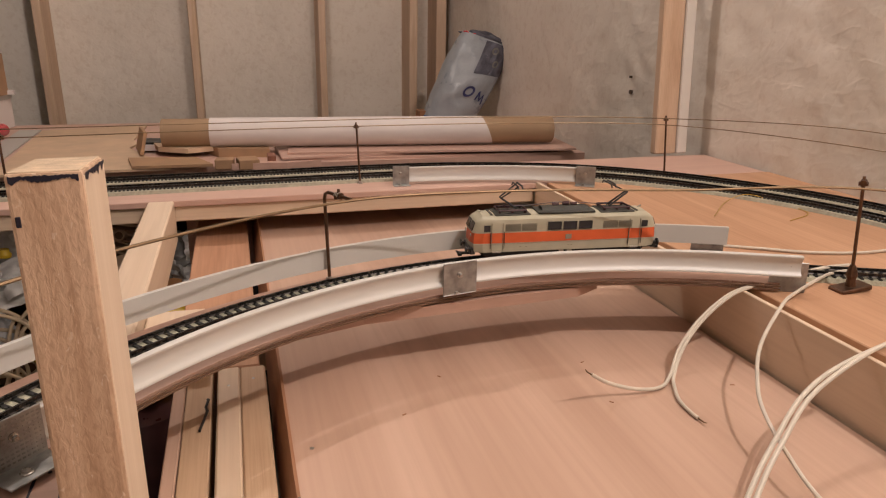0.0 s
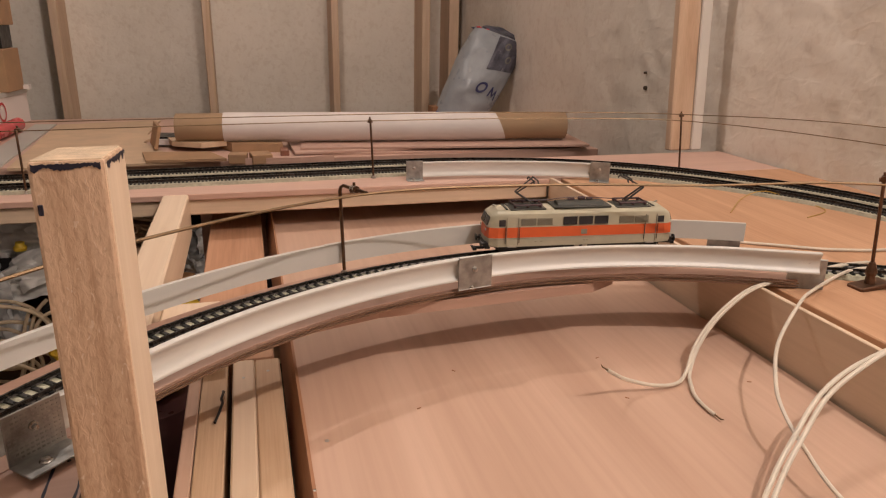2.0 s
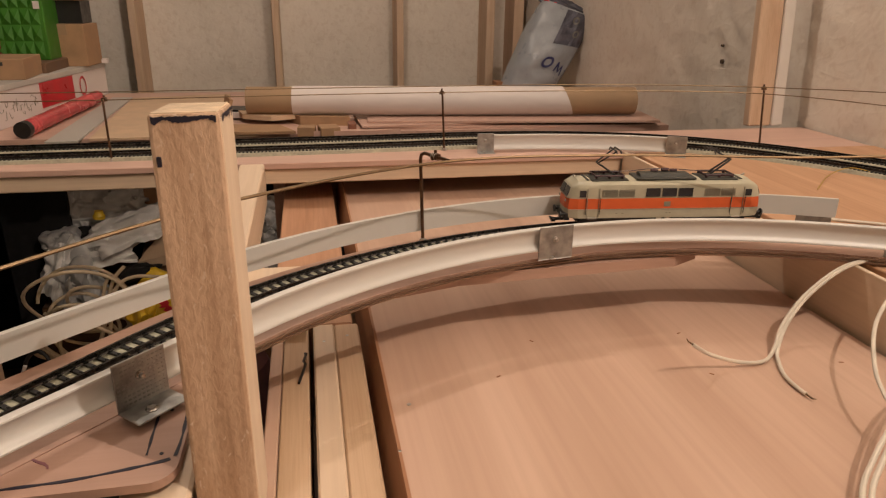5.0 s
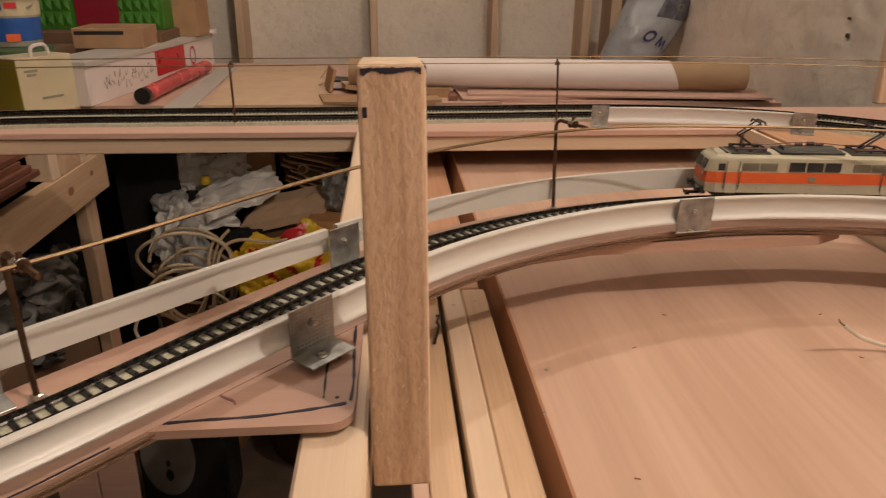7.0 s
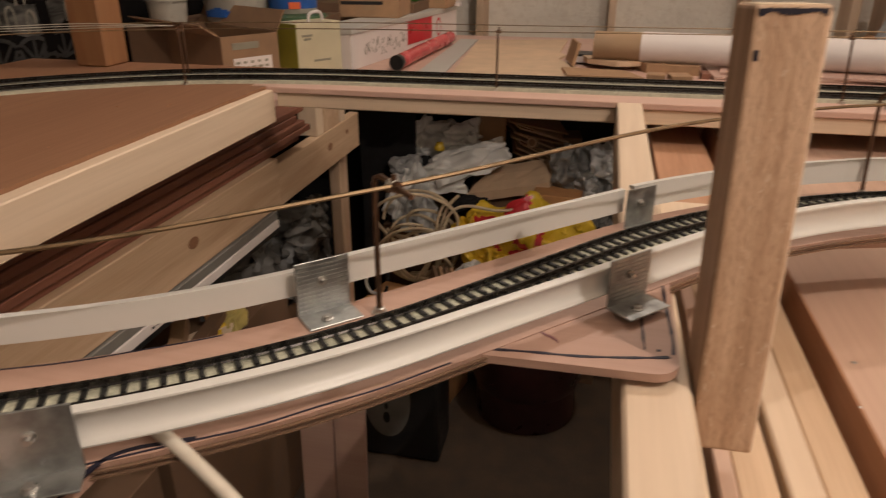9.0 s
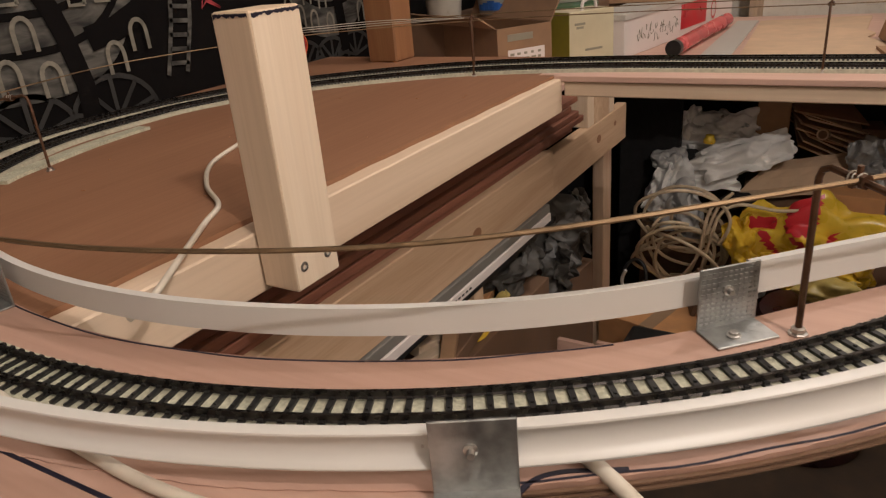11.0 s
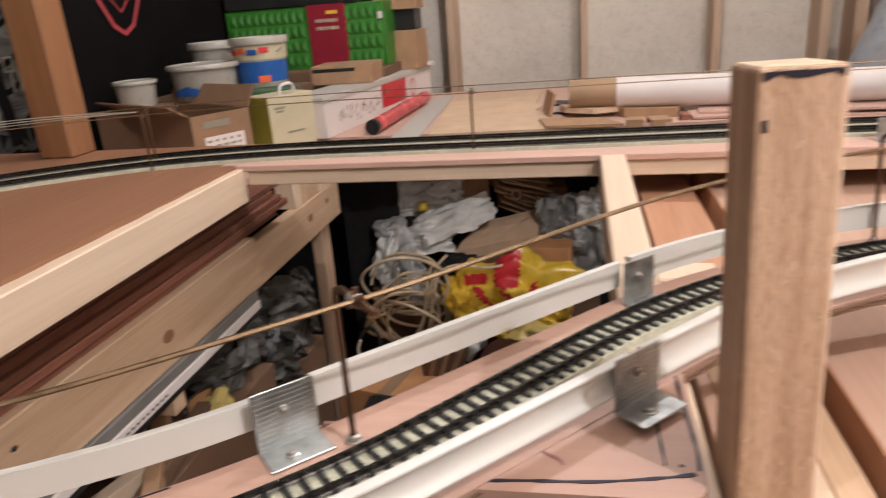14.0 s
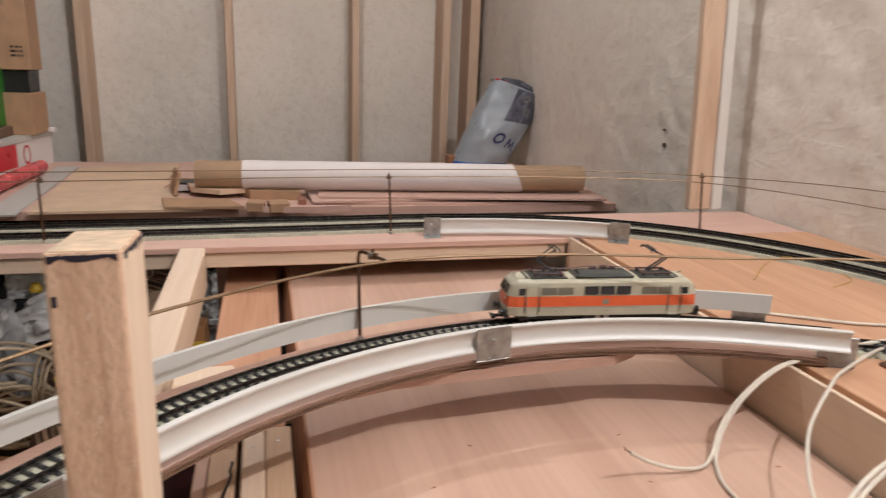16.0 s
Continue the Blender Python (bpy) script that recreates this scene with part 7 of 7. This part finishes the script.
FILM_AT = ((-0.785, 1.40, 0.640, 0.030, 0.105, 0.075, 31, 14), (-0.775, 1.33, 0.575, 0.026, 0.060, 0.070, 32, -20), (-0.790, 1.49, 0.600, 0.022, 0.040, 0.095, 33, 8), (-0.80, 1.15, 0.640, 0.030, 0.110, 0.050, 35, 10))
for x, y, z, sx, sy, sz, seed, tip in FILM_AT:
    e = thing("plastic_film", (x, y, z - sz), "dark grey plastic film hanging behind the rail", "plastic film", "film under the rail")
    for k in range(2):
        lpart("sheet", film_sheet(sy * (1 - 0.25 * k), sz * (1 - 0.2 * k), seed + 9 * k, 0.30), FILM_DARK, e, smooth=True).matrix_basis = pose(0.014 * k, 0.01 * k, sz, 0, tip - 30 * k, 82 + 10 * k)
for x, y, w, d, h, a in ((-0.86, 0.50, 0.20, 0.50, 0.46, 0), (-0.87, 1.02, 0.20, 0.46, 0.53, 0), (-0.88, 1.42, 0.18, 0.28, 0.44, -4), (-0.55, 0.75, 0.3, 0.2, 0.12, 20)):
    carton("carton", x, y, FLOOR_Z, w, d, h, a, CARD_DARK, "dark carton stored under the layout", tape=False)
film_bag((-0.788, 1.055, 0.610), (0.022, 0.045, 0.024), 37, YELLOW_PALE, "crumpled yellow wrapper on the stored carton", 0, 10, 24, 0.34, "wrapper", "wrapper", "")
film_bag((-0.792, 0.985, 0.606), (0.016, 0.040, 0.018), 39, YELLOW, "crumpled yellow wrapper on the stored carton", 0, -10, 24, 0.34, "wrapper", "wrapper", "")
for k, (y, l, w, tip, col) in enumerate(((0.86, 0.22, 0.030, 12, CARD), (0.93, 0.20, 0.022, -8, PINE_PALE_Y), (1.11, 0.16, 0.030, 6, CARD_ORANGE), (0.90, 0.26, 0.026, 3, CARD_DARK), (0.80, 0.16, 0.034, -5, PINE_PALE_Y))):
    solo("wood_offcut", box(-0.012, 0.012, -l / 2, l / 2, 0, w, 0.001, m=pose(-0.782 + 0.0005 * k - 0.026 * (k % 3), y, 0.592 + 0.002 * k + 0.5 * l * math.sin(radians(abs(tip))), tip, 0, 2 * tip)), col, "loose wood or card offcut under the rail", "offcut", "offcuts under the rail")
